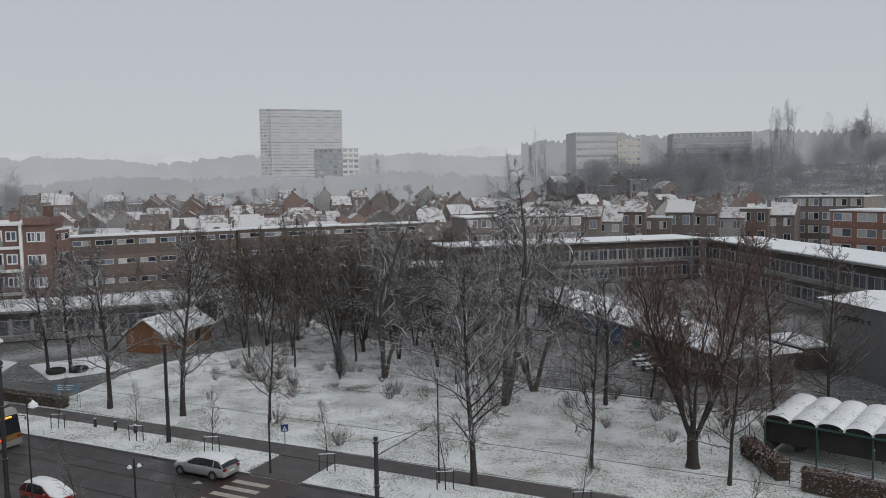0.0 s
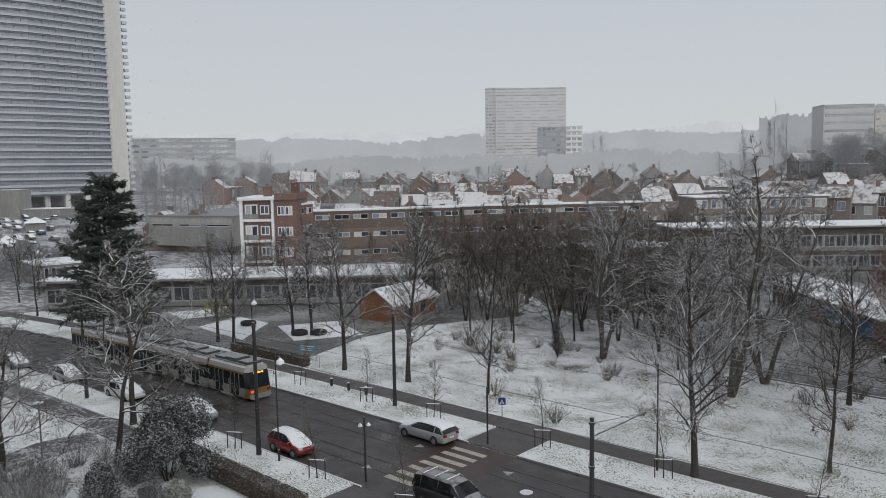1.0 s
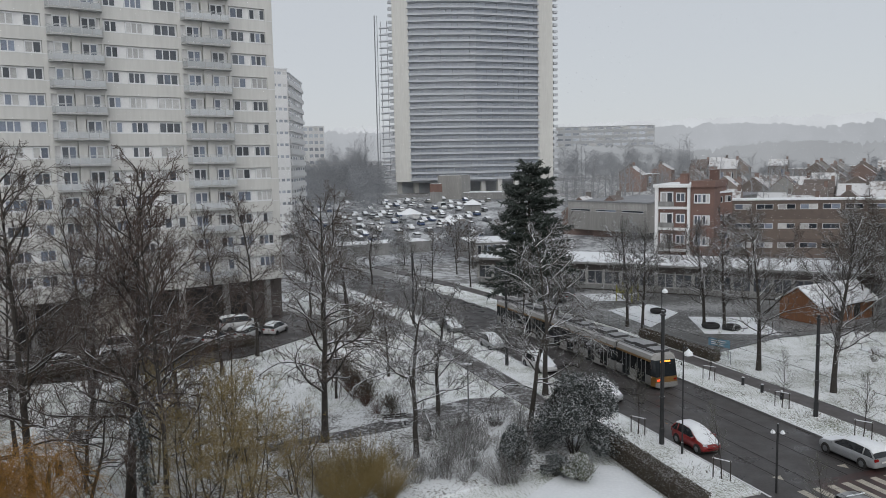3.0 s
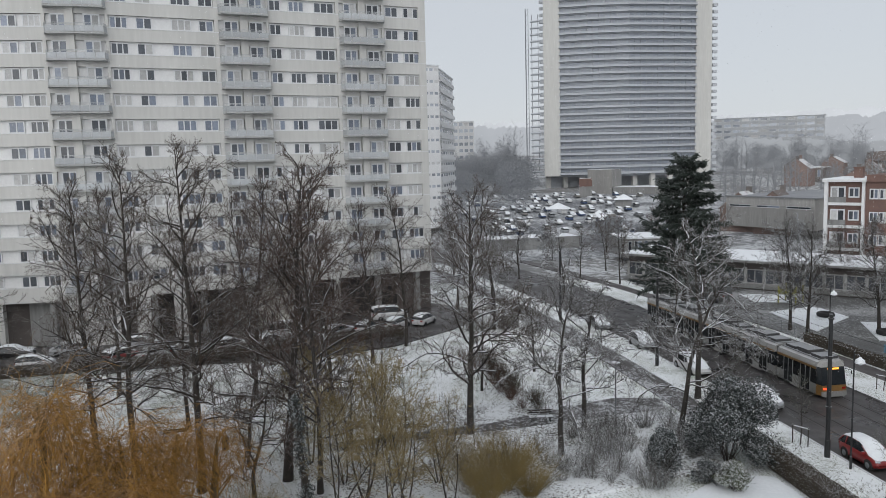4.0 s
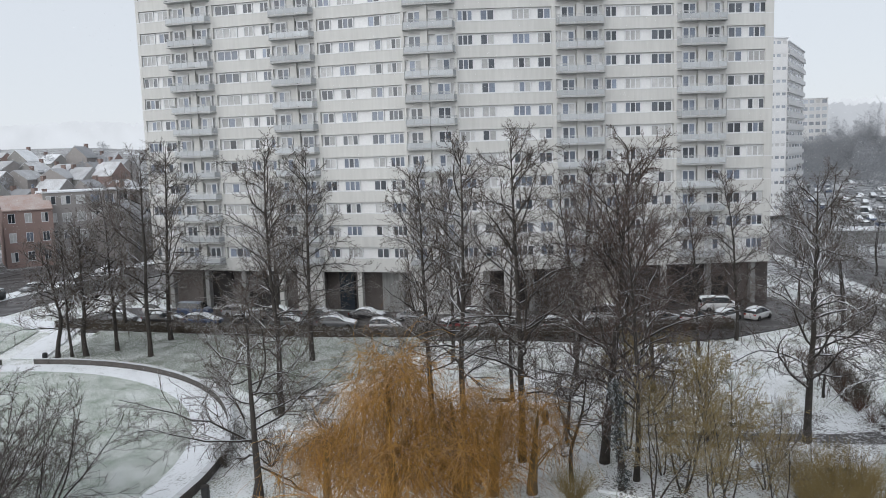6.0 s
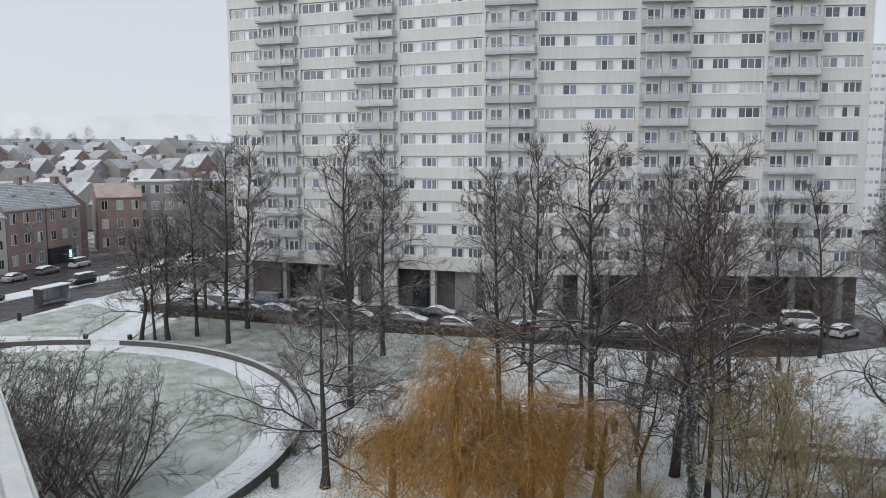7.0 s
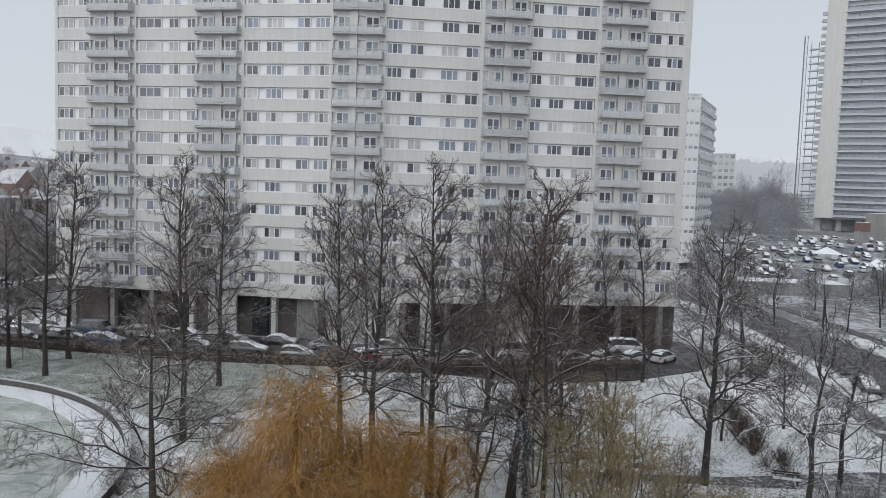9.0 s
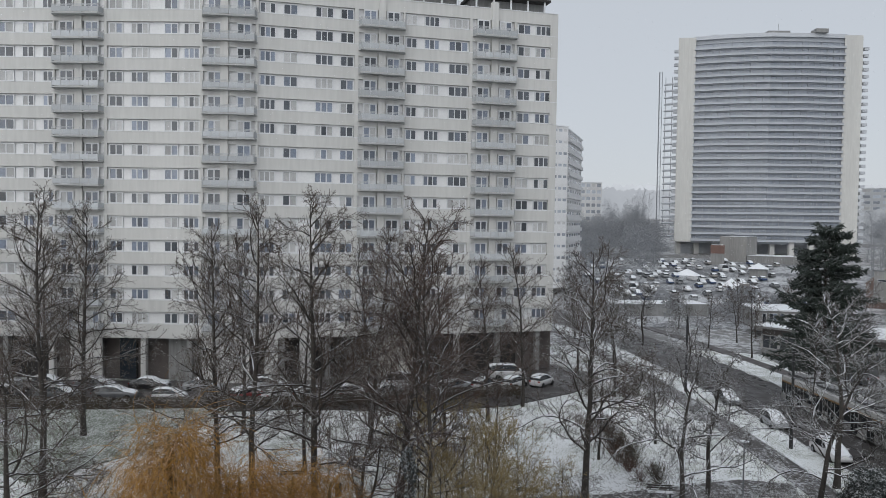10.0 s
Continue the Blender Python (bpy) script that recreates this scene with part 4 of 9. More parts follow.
slab_block("red_brick_flats", "orange-red brick flats with wide white windows", -0.6, 172, -6.5, 160, 2.0, 14.0, 4, 12, BRICK_ORANGE, 4, curtains=True)
slab_block("brick_flats", "brown brick flats with pale windows", 2.4, 212, -2.5, 205, 3, 16.0, 4, 12, HOUSE_BROWN, 6, curtains=True)
slab_block("brick_flats", "brown brick row with white windows and snowy flat roof", 24.0, 176, 15.6, 186, 2.5, 12.8, 3, 12, HOUSE_BROWN, 9, curtains=True)

# ---- the school ----
SCHOOL_FRAME = material("school_window_frame", (0.40, 0.40, 0.39), (0.30, 0.30, 0.29), 0.6, 1.0)


def school_wing(yaw0, d0, yaw1, d1, z_top, bays, label):
    p0, p1 = seen(yaw0, d0), seen(yaw1, d1)
    d = p1 - p0
    w = d.length
    d.normalize()
    n = Vector((d.y, -d.x, 0))
    if n.dot(p0) > 0:
        n = -n
    m = Matrix(((d.x, -n.x, 0, p0.x), (d.y, -n.y, 0, p0.y), (0, 0, 1, 0), (0, 0, 0, 1)))
    root = thing("school_wing", label, "school", m)
    Mesh().box(0, 0.4, -0.1, w, 11, z_top - 0.4).part("wall", BRICK_DARK, root)
    Mesh().box(-0.8, -0.9, z_top - 0.35, w + 0.8, 11.6, z_top - 0.05).part("roof_edge", CONCRETE_GREY, root)
    Mesh().box(-0.75, -0.85, z_top - 0.048, w + 0.75, 11.5, z_top + 0.10).part("roof_snow", SNOW, root)
    bw = w / bays
    for fl in (0.9, 4.6) if z_top > 6 else (0.9,):
        for j in range(bays):
            put_window(root, pose(j * bw + 0.12, 0.2, fl), bw - 0.25, 2.1, 2, "dd", 0.12, SCHOOL_FRAME)
            Mesh().box(j * bw - 0.1, 0.05, fl - 0.2, j * bw + 0.12, 0.42, fl + 2.3).part("pier", SCHOOL_FRAME, root)
        Mesh().box(0, 0.1, fl - 0.75, w, 0.41, fl - 0.08).part("spandrel", CONCRETE_GREY, root)
    return root


school_wing(25.3, 149, 7.5, 171, 8.5, 26, "two-storey dark brick school wing under a snowy flat roof")
school_wing(7.2, 170, -6.5, 112, 8.5, 20, "two-storey school wing with large windows under a snowy flat roof")
school_wing(33.5, 150, 26.4, 146, 5.2, 8, "single-storey school wing with snowy flat roof")
school_wing(69.0, 130, 42.0, 117, 4.4, 22, "long low school pavilion with a snow-covered flat roof")

# ---- bare winter trees ----
def tubes(lines, sides):
    """One mesh from many tapering polylines of the same length: arrays (n, k, 3) and radii (n, k)."""
    P, R = np.array([a for a, _ in lines], float), np.array([b for _, b in lines], float)
    n, k, _ = P.shape
    T = np.empty_like(P)
    T[:, 1:-1] = P[:, 2:] - P[:, :-2]
    T[:, 0], T[:, -1] = P[:, 1] - P[:, 0], P[:, -1] - P[:, -2]
    T /= np.linalg.norm(T, axis=2, keepdims=True) + 1e-9
    ref = np.where(np.abs(T[..., 2:3]) > 0.9, np.array([1.0, 0, 0]), np.array([0, 0, 1.0]))
    A = np.cross(T, ref)
    A /= np.linalg.norm(A, axis=2, keepdims=True) + 1e-9
    B = np.cross(T, A)
    w = 2 * np.pi * (np.arange(sides) + 0.5) / sides
    V = P[:, :, None] + R[:, :, None, None] * (np.cos(w)[:, None] * A[:, :, None] + np.sin(w)[:, None] * B[:, :, None])
    i, j, s = np.meshgrid(np.arange(n), np.arange(k - 1), np.arange(sides), indexing="ij")
    q = lambda jj, ss: (i * k + jj) * sides + ss % sides
    F = np.stack([q(j, s), q(j, s + 1), q(j + 1, s + 1), q(j + 1, s)], -1).reshape(-1, 4)
    return V.reshape(-1, 3), F


def join(pieces):
    vs, fs, n = [], [], 0
    for v, f in pieces:
        vs.append(v)
        fs.append(f + n)
        n += len(v)
    return np.concatenate(vs), np.concatenate(fs)


def quick(name, v, f, mats, smooth=False):
    """A mesh from arrays; a four-cornered face whose last corner is doubled becomes a triangle."""
    me = bpy.data.meshes.new(name)
    k = f.shape[1]
    size = np.full(len(f), k, dtype=np.int32)
    loops = f.ravel()
    if k == 4:
        keep = np.ones(f.shape, bool)
        keep[:, 3] = f[:, 3] != f[:, 2]
        size = keep.sum(1).astype(np.int32)
        loops = f[keep]
    me.vertices.add(len(v))
    me.vertices.foreach_set("co", v.astype(np.float32).ravel())
    me.loops.add(len(loops))
    me.loops.foreach_set("vertex_index", loops.astype(np.int32))
    me.polygons.add(len(f))
    me.polygons.foreach_set("loop_start", np.concatenate([[0], np.cumsum(size)[:-1]]).astype(np.int32))
    me.polygons.foreach_set("loop_total", size)
    me.materials.append(mats)
    if smooth:
        me.polygons.foreach_set("use_smooth", [True] * len(f))
    me.update(calc_edges=True)
    return me


def limb(r, p, d, length, r0, r1, k, wander, up):
    """A crooked tapering line of k points."""
    pts, d = [np.array(p, float)], np.array(d, float)
    step = length / (k - 1)
    for _ in range(k - 1):
        d = d + r.normal(0, wander, 3) + np.array([0, 0, up])
        d /= np.linalg.norm(d)
        pts.append(pts[-1] + d * step)
    return np.array(pts), np.linspace(r0, r1, k)


def aside(r, d, angle):
    """A direction at that angle from d, turned round it by chance."""
    a = np.cross(d, [0.3, 0.5, 0.8])
    a /= np.linalg.norm(a)
    b = np.cross(d, a)
    w = r.uniform(0, 2 * np.pi)
    return math.cos(angle) * d + math.sin(angle) * (math.cos(w) * a + math.sin(w) * b)


def shoots(r, P, rad, count, v0, v1, lo, hi, length, k, wander, up, thick, tip):
    """Side shoots of many limbs at once: count from each, spread from v0 to v1 along it; length is a share of the limb's own."""
    n, kk, _ = P.shape
    own = np.linalg.norm(np.diff(P, axis=1), axis=2).sum(1)
    v = v0 + (v1 - v0) * (np.arange(count)[None] + r.uniform(0, 1, (n, count))) / count
    c = np.clip(v * (kk - 1), 0, kk - 1.001)
    j = c.astype(int)
    i = np.arange(n)[:, None]
    p = P[i, j] + (P[i, j + 1] - P[i, j]) * (c - j)[..., None]
    t = P[i, j + 1] - P[i, j]
    t /= np.linalg.norm(t, axis=2, keepdims=True) + 1e-9
    side = np.cross(t, r.normal(0, 1, t.shape))
    side /= np.linalg.norm(side, axis=2, keepdims=True) + 1e-9
    a = np.radians(r.uniform(lo, hi, (n, count)))[..., None]
    d = np.cos(a) * t + np.sin(a) * side
    ln = own[:, None] * length * (1.15 - 0.65 * v) * r.uniform(0.6, 1.2, (n, count))
    r0 = np.maximum((rad[i, j] * thick), tip * 1.25)
    p, d, ln, r0 = p.reshape(-1, 3), d.reshape(-1, 3), ln.reshape(-1), r0.reshape(-1)
    pts = [p]
    for _ in range(k - 1):
        d = d + r.normal(0, wander, d.shape) + np.array([0, 0, up])
        d = d / np.linalg.norm(d, axis=1, keepdims=True)
        pts.append(pts[-1] + d * (ln / (k - 1))[:, None])
    return np.stack(pts, 1), r0[:, None] * np.linspace(1, 0, k) + tip * np.linspace(0, 1, k)


def spikes(P, R):
    """Thin three-sided twigs that end in a point."""
    n = len(P)
    b, t = P[:, 0], P[:, -1] - P[:, 0]
    a = np.cross(t, np.array([0.31, 0.44, 0.84]))
    a /= np.linalg.norm(a, axis=1, keepdims=True) + 1e-9
    c = np.cross(t, a)
    c /= np.linalg.norm(c, axis=1, keepdims=True) + 1e-9
    q = R[:, :1]
    v = np.stack([b + a * q, b + (-0.5 * a + 0.87 * c) * q, b + (-0.5 * a - 0.87 * c) * q, P[:, -1]], 1).reshape(-1, 3)
    o = 4 * np.arange(n)[:, None]
    return v, np.concatenate([o + np.array(f)[None] for f in ((0, 1, 3, 3), (1, 2, 3, 3), (2, 0, 3, 3))])


def bare_tree(seed, height, girth, stems=1, lean=0.0, first=0.3, limbs=22, limb_len=0.33, angle=55, up=0.10, wander=0.12,
              twigs=7, twiglets=4, flare=1.25, crook=0.05, splay=0.35, twig_r=0.011, bark=None, twig=None, droop=0.0, bole=0.0, hair=0, bough=0.65):
    """Meshes of a leafless tree: (trunk with limbs, crown of branches and twigs)."""
    r = np.random.RandomState(seed)
    trunks, boughs, stock = [], [], []
    if bole:
        pts, rad = limb(r, (0, 0, -0.2), (0, 0, 1), bole + 0.7, girth * 1.05, girth * 0.95, 7, 0.02, 0.05)
        rad[0] *= 1.35
        rad[-1] *= 0.25
        rad[-2] *= 0.8
        stock.append((pts, rad))
    per = limbs if stems == 1 else int(limbs * 1.2 / stems)
    for s in range(stems):
        d = np.array([0, 0, 1.0])
        if stems > 1:
            w = 2 * np.pi * (s + r.uniform(-0.3, 0.3)) / stems
            d = np.array([splay * math.cos(w), splay * math.sin(w), 1.0])
        d = d + np.array([lean * math.cos(seed), lean * math.sin(seed), 0])
        h = (height - bole) * (1.0 if s == 0 else r.uniform(0.75, 0.98))
        g = girth / (stems ** 0.5)
        pts, rad = limb(r, (0.15 * d[0] * (stems > 1), 0.15 * d[1] * (stems > 1), max(bole - 0.9, -0.2)), d / np.linalg.norm(d), h, g, g * 0.08, 13, crook, 0.05)
        rad[0] *= flare
        trunks.append((pts, rad))
        for i in range(per):
            e = min((i + r.uniform(0, 0.9)) / per, 0.99)
            u = first + (0.97 - first) * e
            a = u * 12
            j = int(a)
            p = pts[j] + (pts[j + 1] - pts[j]) * (a - j)
            t = pts[j + 1] - pts[j]
            t = t / np.linalg.norm(t)
            size = float(np.interp(e, (0, 0.25, 0.55, 0.85, 1), (0.80, 1.0, 0.82, 0.50, 0.26))) * r.uniform(0.65, 1.15)
            ln = height * limb_len * size
            dd = aside(r, t, radians(angle * (1.1 - 0.35 * e) * r.uniform(0.8, 1.15)))
            br = min(g * 0.42 * (1 - 0.55 * u), 0.016 * ln + 0.010)
            boughs.append(limb(r, p, dd, ln, br, br * 0.20, 9, wander * bough, up))
    trunk = join(([tubes(stock, 12)] if stock else []) + [tubes(trunks, 9), tubes(boughs, 4)])
    P, R = np.array([b[0] for b in boughs]), np.array([b[1] for b in boughs])
    B, BR = shoots(r, P, R, twigs, 0.15, 0.98, 28, 58, 0.42, 5, wander * 0.9, up * 0.8 - droop, 0.5, twig_r * 0.72)
    T, TR = shoots(r, B, BR, twiglets, 0.15, 1.0, 25, 58, 0.52, 3, wander * 1.1, up * 0.8 - droop, 0.7, twig_r * 0.5)
    top, tr = shoots(r, trunks[0][0][None, 8:], trunks[0][1][None, 8:], 12, 0.3, 1.0, 20, 50, 0.22, 3, wander, up, 0.5, twig_r * 0.6)
    parts = [tubes(list(zip(B, BR)), 3), tubes(list(zip(T, TR)), 3) if hair else spikes(T, TR), tubes(list(zip(top, tr)), 3)]
    if hair:
        parts.append(spikes(*shoots(r, T, TR, hair, 0.1, 1.0, 22, 55, 0.62, 2, wander, up - droop, 0.9, twig_r * 0.42)))
    return quick("trunk", *trunk, bark or BARK, True), quick("crown", *join(parts), twig or TWIG)


def plant(meshes, name, label, category, x, y, turn=0.0, size=1.0, group="", z=None):
    root = thing(name, label, category, Matrix.LocRotScale((x, y, terrain(x, y) if z is None else z), Euler((0, 0, turn)), (size, size, size)), group)
    for me, nm in zip(meshes, ("trunk", "crown")):
        shared(me, nm, root, Matrix())
    return root


def tree_set(seed0, n, **kw):
    return [bare_tree(seed0 + i, **kw) for i in range(n)]


# kinds: unit height trees are scaled to their own heights (meshes are built at their usual size)
TWIG_DARK = material("dark_shrub_twigs", (0.052, 0.039, 0.033), (0.090, 0.070, 0.058), 0.95, 1.0, snow=0.3, snow_from=0.72, snow_scale=0.8)
LIMES = [bare_tree(11 + i, 20.8, 0.25, first=0.20, limbs=36, limb_len=0.36, angle=62, up=0.015, twigs=11, twiglets=6, hair=3, crook=0.025, wander=0.22, bough=0.8, twig_r=0.0165) for i in range(2)]
BIG_LIME = [bare_tree(18, 20.8, 0.30, first=0.18, limbs=44, limb_len=0.44, angle=62, up=0.015, twigs=12, twiglets=7, hair=3, crook=0.035, wander=0.23, bough=0.9, twig_r=0.0165, twig=TWIG_BROWN)]
SNOW_LIME = [bare_tree(19, 18, 0.27, first=0.20, limbs=36, limb_len=0.44, angle=62, up=0.015, twigs=11, twiglets=6, hair=3, crook=0.035, wander=0.24, bough=0.95, twig_r=0.0165, bark=BARK_SNOW)]
PLANES = [bare_tree(31 + i, 21, 0.40, stems=3, splay=0.34, first=0.22, limbs=38, limb_len=0.40, angle=64, up=0.01, wander=0.28, bough=1.0, twigs=11, twiglets=6, hair=2, crook=0.10, lean=0.12, twig_r=0.019, bark=BARK_PALE, twig=TWIG_SNOW) for i in range(3)]
STREET = [bare_tree(41 + i, 15, 0.24, first=0.20, limbs=34, limb_len=0.46, angle=56, up=0.025, twigs=11, twiglets=6, hair=2, crook=0.03, wander=0.21, twig_r=0.0185, bark=BARK_SNOW, twig=TWIG_SNOW) for i in range(3)]
CLUMP = [bare_tree(51, 18.5, 0.40, stems=9, bole=2.6, first=0.14, limbs=100, limb_len=0.32, angle=40, up=0.05, twigs=10, twiglets=6, hair=2, crook=0.05, splay=0.44, twig_r=0.017, twig=TWIG_RED, wander=0.18)]
SNOWY = [bare_tree(61 + i, 12, 0.20, first=0.24, limbs=18, limb_len=0.54, angle=66, up=0.0, wander=0.29, bough=1.0, twigs=11, twiglets=6, hair=3, crook=0.09, twig_r=0.016, bark=BARK_SNOW, twig=TWIG_SNOW) for i in range(3)]
SMALL = [bare_tree(71 + i, 9, 0.12, first=0.20, limbs=22, limb_len=0.50, angle=56, up=0.02, twigs=10, twiglets=7, wander=0.23, bough=0.9, twig_r=0.0175) for i in range(3)]
SAPLING = [bare_tree(81 + i, 5, 0.045, first=0.30, limbs=24, limb_len=0.30, angle=50, up=0.05, twigs=6, twiglets=4, twig_r=0.010, twig=TWIG_SAPLING) for i in range(2)]
BIRCH = [bare_tree(91 + i, 20.8, 0.22, first=0.20, limbs=38, limb_len=0.33, angle=56, up=0.025, twigs=10, twiglets=6, hair=2, twig=TWIG_BROWN, wander=0.21, bough=0.8, twig_r=0.0165) for i in range(2)]
DARKSPREAD = [bare_tree(66 + i, 12, 0.24, first=0.22, limbs=24, limb_len=0.60, angle=68, up=0.01, wander=0.27, bough=1.0, twigs=12, twiglets=6, hair=2, crook=0.08, twig_r=0.0155) for i in range(2)]
OLIVES = [bare_tree(121 + i, 7, 0.10, stems=3, first=0.2, limbs=36, limb_len=0.48, angle=54, up=0.02, splay=0.4, twigs=9, twiglets=6, twig_r=0.0135, twig=TWIG_OLIVE, wander=0.20) for i in range(2)]
BUSHY = [bare_tree(101 + i, 8, 0.22, stems=9, first=0.10, limbs=54, limb_len=0.54, angle=44, up=-0.01, wander=0.20, splay=1.0, twigs=10, twiglets=7, twig_r=0.0135, twig=TWIG_DARK) for i in range(2)]
ALDER = [bare_tree(111 + i, 15, 0.20, stems=2, first=0.10, limbs=32, limb_len=0.42, angle=52, up=0.04, wander=0.20, splay=0.2, twigs=12, twiglets=13, twig_r=0.023, twig=TWIG_THICKET) for i in range(3)]

rt = random.Random(9)


def grove(kind, usual, places, name, label, category="tree", group=""):
    for i, (x, y, h) in enumerate(places):
        plant(kind[i % len(kind)], name, label, category, x, y, rt.uniform(0, 6.28), h / usual, group)


# the park trees before the long block
grove(LIMES, 20, [(-48.6, -9.0, 20.5), (-52.0, -13.8, 20.0), (-54.0, -16.8, 18.5), (-54.6, -29.5, 20.5), (-69.5, -33.8, 20.0), (-68.2, -51.6, 20.3), (-75.2, -54.0, 21.2), (-69.9, -57.0, 17.2), (-80.0, -43.0, 17), (-79, -63, 18)],
      "bare_park_tree", "tall leafless park tree with a dark straight trunk", "tree", "park trees")
grove(BIG_LIME, 20.8, [(-49.4, -3.8, 20.4)], "bare_park_tree", "broad tall leafless tree with a dense brown crown", "tree", "park trees")
grove(SNOW_LIME, 18, [(-55.2, 9.1, 18.0)], "bare_park_tree", "tall leafless tree with snow along its boughs", "tree", "park trees")
grove(BIRCH, 20, [(-46.6, -1.7, 16.5), (-65.0, -1.0, 16.5), (-72, -20, 18), (-75.0, -8.5, 17.0), (-61.0, -12.0, 15.0), (-78.0, 3.0, 15.5), (-84.5, 7.0, 17.0), (-67.5, -7.5, 18.5)], "bare_park_tree", "tall leafless tree with fine reddish twigs", "tree", "park trees")
grove(SMALL, 9, [(-52.8, -6.6, 10.5), (-66.7, -60.1, 12.5), (-62, 3, 7.5), (-71, 18, 8.5), (-66, 12, 8.5)], "small_bare_tree", "small leafless tree standing in thin snow", "tree", "park trees")
grove(SNOWY, 12, [(-54.8, 17.7, 11.8), (-49.8, 14.4, 12.4)], "bare_spreading_tree", "crooked leafless tree with snow lying on its limbs", "tree", "park trees")
grove(SNOWY, 12, [(-59.6, 28.9, 15.2), (-51.3, 23.6, 13.0)], "bare_spreading_tree", "tall leafless street tree with snowy limbs", "tree", "street trees")
grove(STREET, 15, [(-20.6, 46.9, 15.0), (-51.3, 52.0, 15.4), (-59.5, 51.2, 14.5), (-75.0, 59.5, 13.5), (-77.0, 58.2, 12.5), (-81.3, 50.4, 12.5), (-79.5, 51.4, 12.0), (-17.2, 69.1, 12.5)], "bare_street_tree", "leafless tree with an upright crown, lightly snowed", "tree", "lawn trees")
grove(PLANES, 21, [(-25.8, 66.0, 23.0), (-24.8, 71.3, 21.5), (-41.2, 70.7, 20.5)], "bare_plane_tree", "large old leafless tree with pale snowy limbs", "tree", "lawn trees")
grove(CLUMP, 18.5, [(-7.8, 56.4, 18.4)], "multi_stemmed_tree", "large leafless tree with many upright stems", "tree", "lawn trees")
grove(SMALL, 9, [(-5.1, 53.9, 11.0), (-14.3, 53.4, 11.0), (-42.7, 53.4, 10.2)], "bare_lawn_tree", "slender leafless tree with snow-dusted boughs", "tree", "lawn trees")
grove(ALDER, 15, [(-72.4, 82.5, 15.0), (-67.8, 88.5, 14.5), (-67.2, 93.5, 16.0), (-62, 84, 14.0), (-58.5, 92, 14.5), (-54, 88, 13.5), (-49, 95, 14.5), (-45.5, 86, 13.0), (-76, 90, 14.5), (-80, 84, 13.5), (-70, 98, 15), (-37, 88, 15.0), (-34, 80, 16.0), (-30, 92, 14.0), (-64, 80, 13.5), (-52, 78, 13), (-57, 86, 14), (-41, 84, 14.5), (-33, 75, 13), (-47, 83, 14), (-60, 80, 13.5), (-69, 85, 14), (-52, 84, 14), (-74, 80, 13)],
      "bare_thicket_tree", "slender leafless tree in a dense thicket", "tree", "thicket")
grove(BIRCH, 20, [(-3.0, 64.5, 15.5), (-7, 70.5, 15.0), (1.0, 68, 14.5), (-5.0, 80.0, 14.0)], "bare_thicket_tree", "slender leafless tree with reddish twigs", "tree", "thicket")
grove(ALDER, 15, [(-38, 77, 14), (-44, 79, 13.5), (-50, 81, 14), (-55, 83, 14), (-66, 78, 13), (-85, 92, 14), (-90, 98, 14), (-60, 102, 14), (-14, 73.5, 12)], "bare_thicket_tree", "slender leafless tree before the school", "tree", "thicket")
grove(SMALL, 9, [(-33, 71, 9), (-20, 75, 8.5), (-53, 71, 9.0), (-57, 76, 8.5), (-48, 76, 9), (-61, 73, 8), (-110, 52, 9), (-118, 44, 10), (-126, 40, 9), (-133, 47, 9), (-100, 70, 9), (-108, 75, 9), (-92, 84, 10), (-140, 30, 9)], "small_bare_tree", "small leafless tree near the playground", "tree", "thicket")
grove(SNOWY, 12, [(-98, 15, 10), (-100, 20, 11), (-107, 18, 10), (-112, 33, 10), (-122, 24, 11), (-128, 30, 10), (-90, 18, 9.5), (-135, 20, 11), (-150, 22, 12)], "bare_spreading_tree", "leafless tree by the street with light snow", "tree", "street trees")
grove(SAPLING, 5, [(-49.3, 44.8, 4.8), (-41.6, 45.0, 5.0), (-31.2, 45.2, 5.2), (-22.0, 45.4, 5.1), (-12.8, 45.6, 4.6), (-3.2, 45.5, 4.8), (-58.2, 44.6, 4.8), (-48.3, 30.9, 5.2), (-39.3, 31.2, 5.0), (-31.0, 30.9, 4.6), (-57.5, 30.6, 5.0)], "young_street_tree", "thin young tree tied between stakes", "tree", "young street trees")
DENSE = [bare_tree(141, 12, 0.25, first=0.16, limbs=24, limb_len=0.72, angle=84, up=0.01, wander=0.27, bough=1.05, twigs=14, twiglets=7, hair=3, crook=0.10, twig_r=0.0165, flare=1.5)]
grove(DENSE, 12, [(-40.0, -23.5, 12.0)], "bare_spreading_tree", "wide leafless tree with a dense low crown of fine twigs", "tree", "park trees")
grove(DARKSPREAD, 12, [ (-67.3, -58.8, 14.5), (-66.2, -61.5, 12.5), (-46.0, -5.5, 7.5)], "bare_spreading_tree", "crooked dark leafless tree with wide limbs", "tree", "park trees")
grove(OLIVES, 7, [(-44.2, 3.4, 6.8), (-46.8, 5.6, 6.2), (-42.8, 5.8, 5.6), (-47.8, -0.2, 6.0), (-57.5, 2.0, 6.5), (-53.2, 0.2, 8.4), (-51.6, -2.4, 8.8), (-50.4, 1.6, 8.0), (-45.4, 1.0, 8.2), (-43.6, -0.6, 7.4), (-47.0, 3.0, 8.6), (-42.6, 2.6, 7.2)], "small_bare_tree", "small many-stemmed tree with olive-brown twigs", "tree", "park trees")
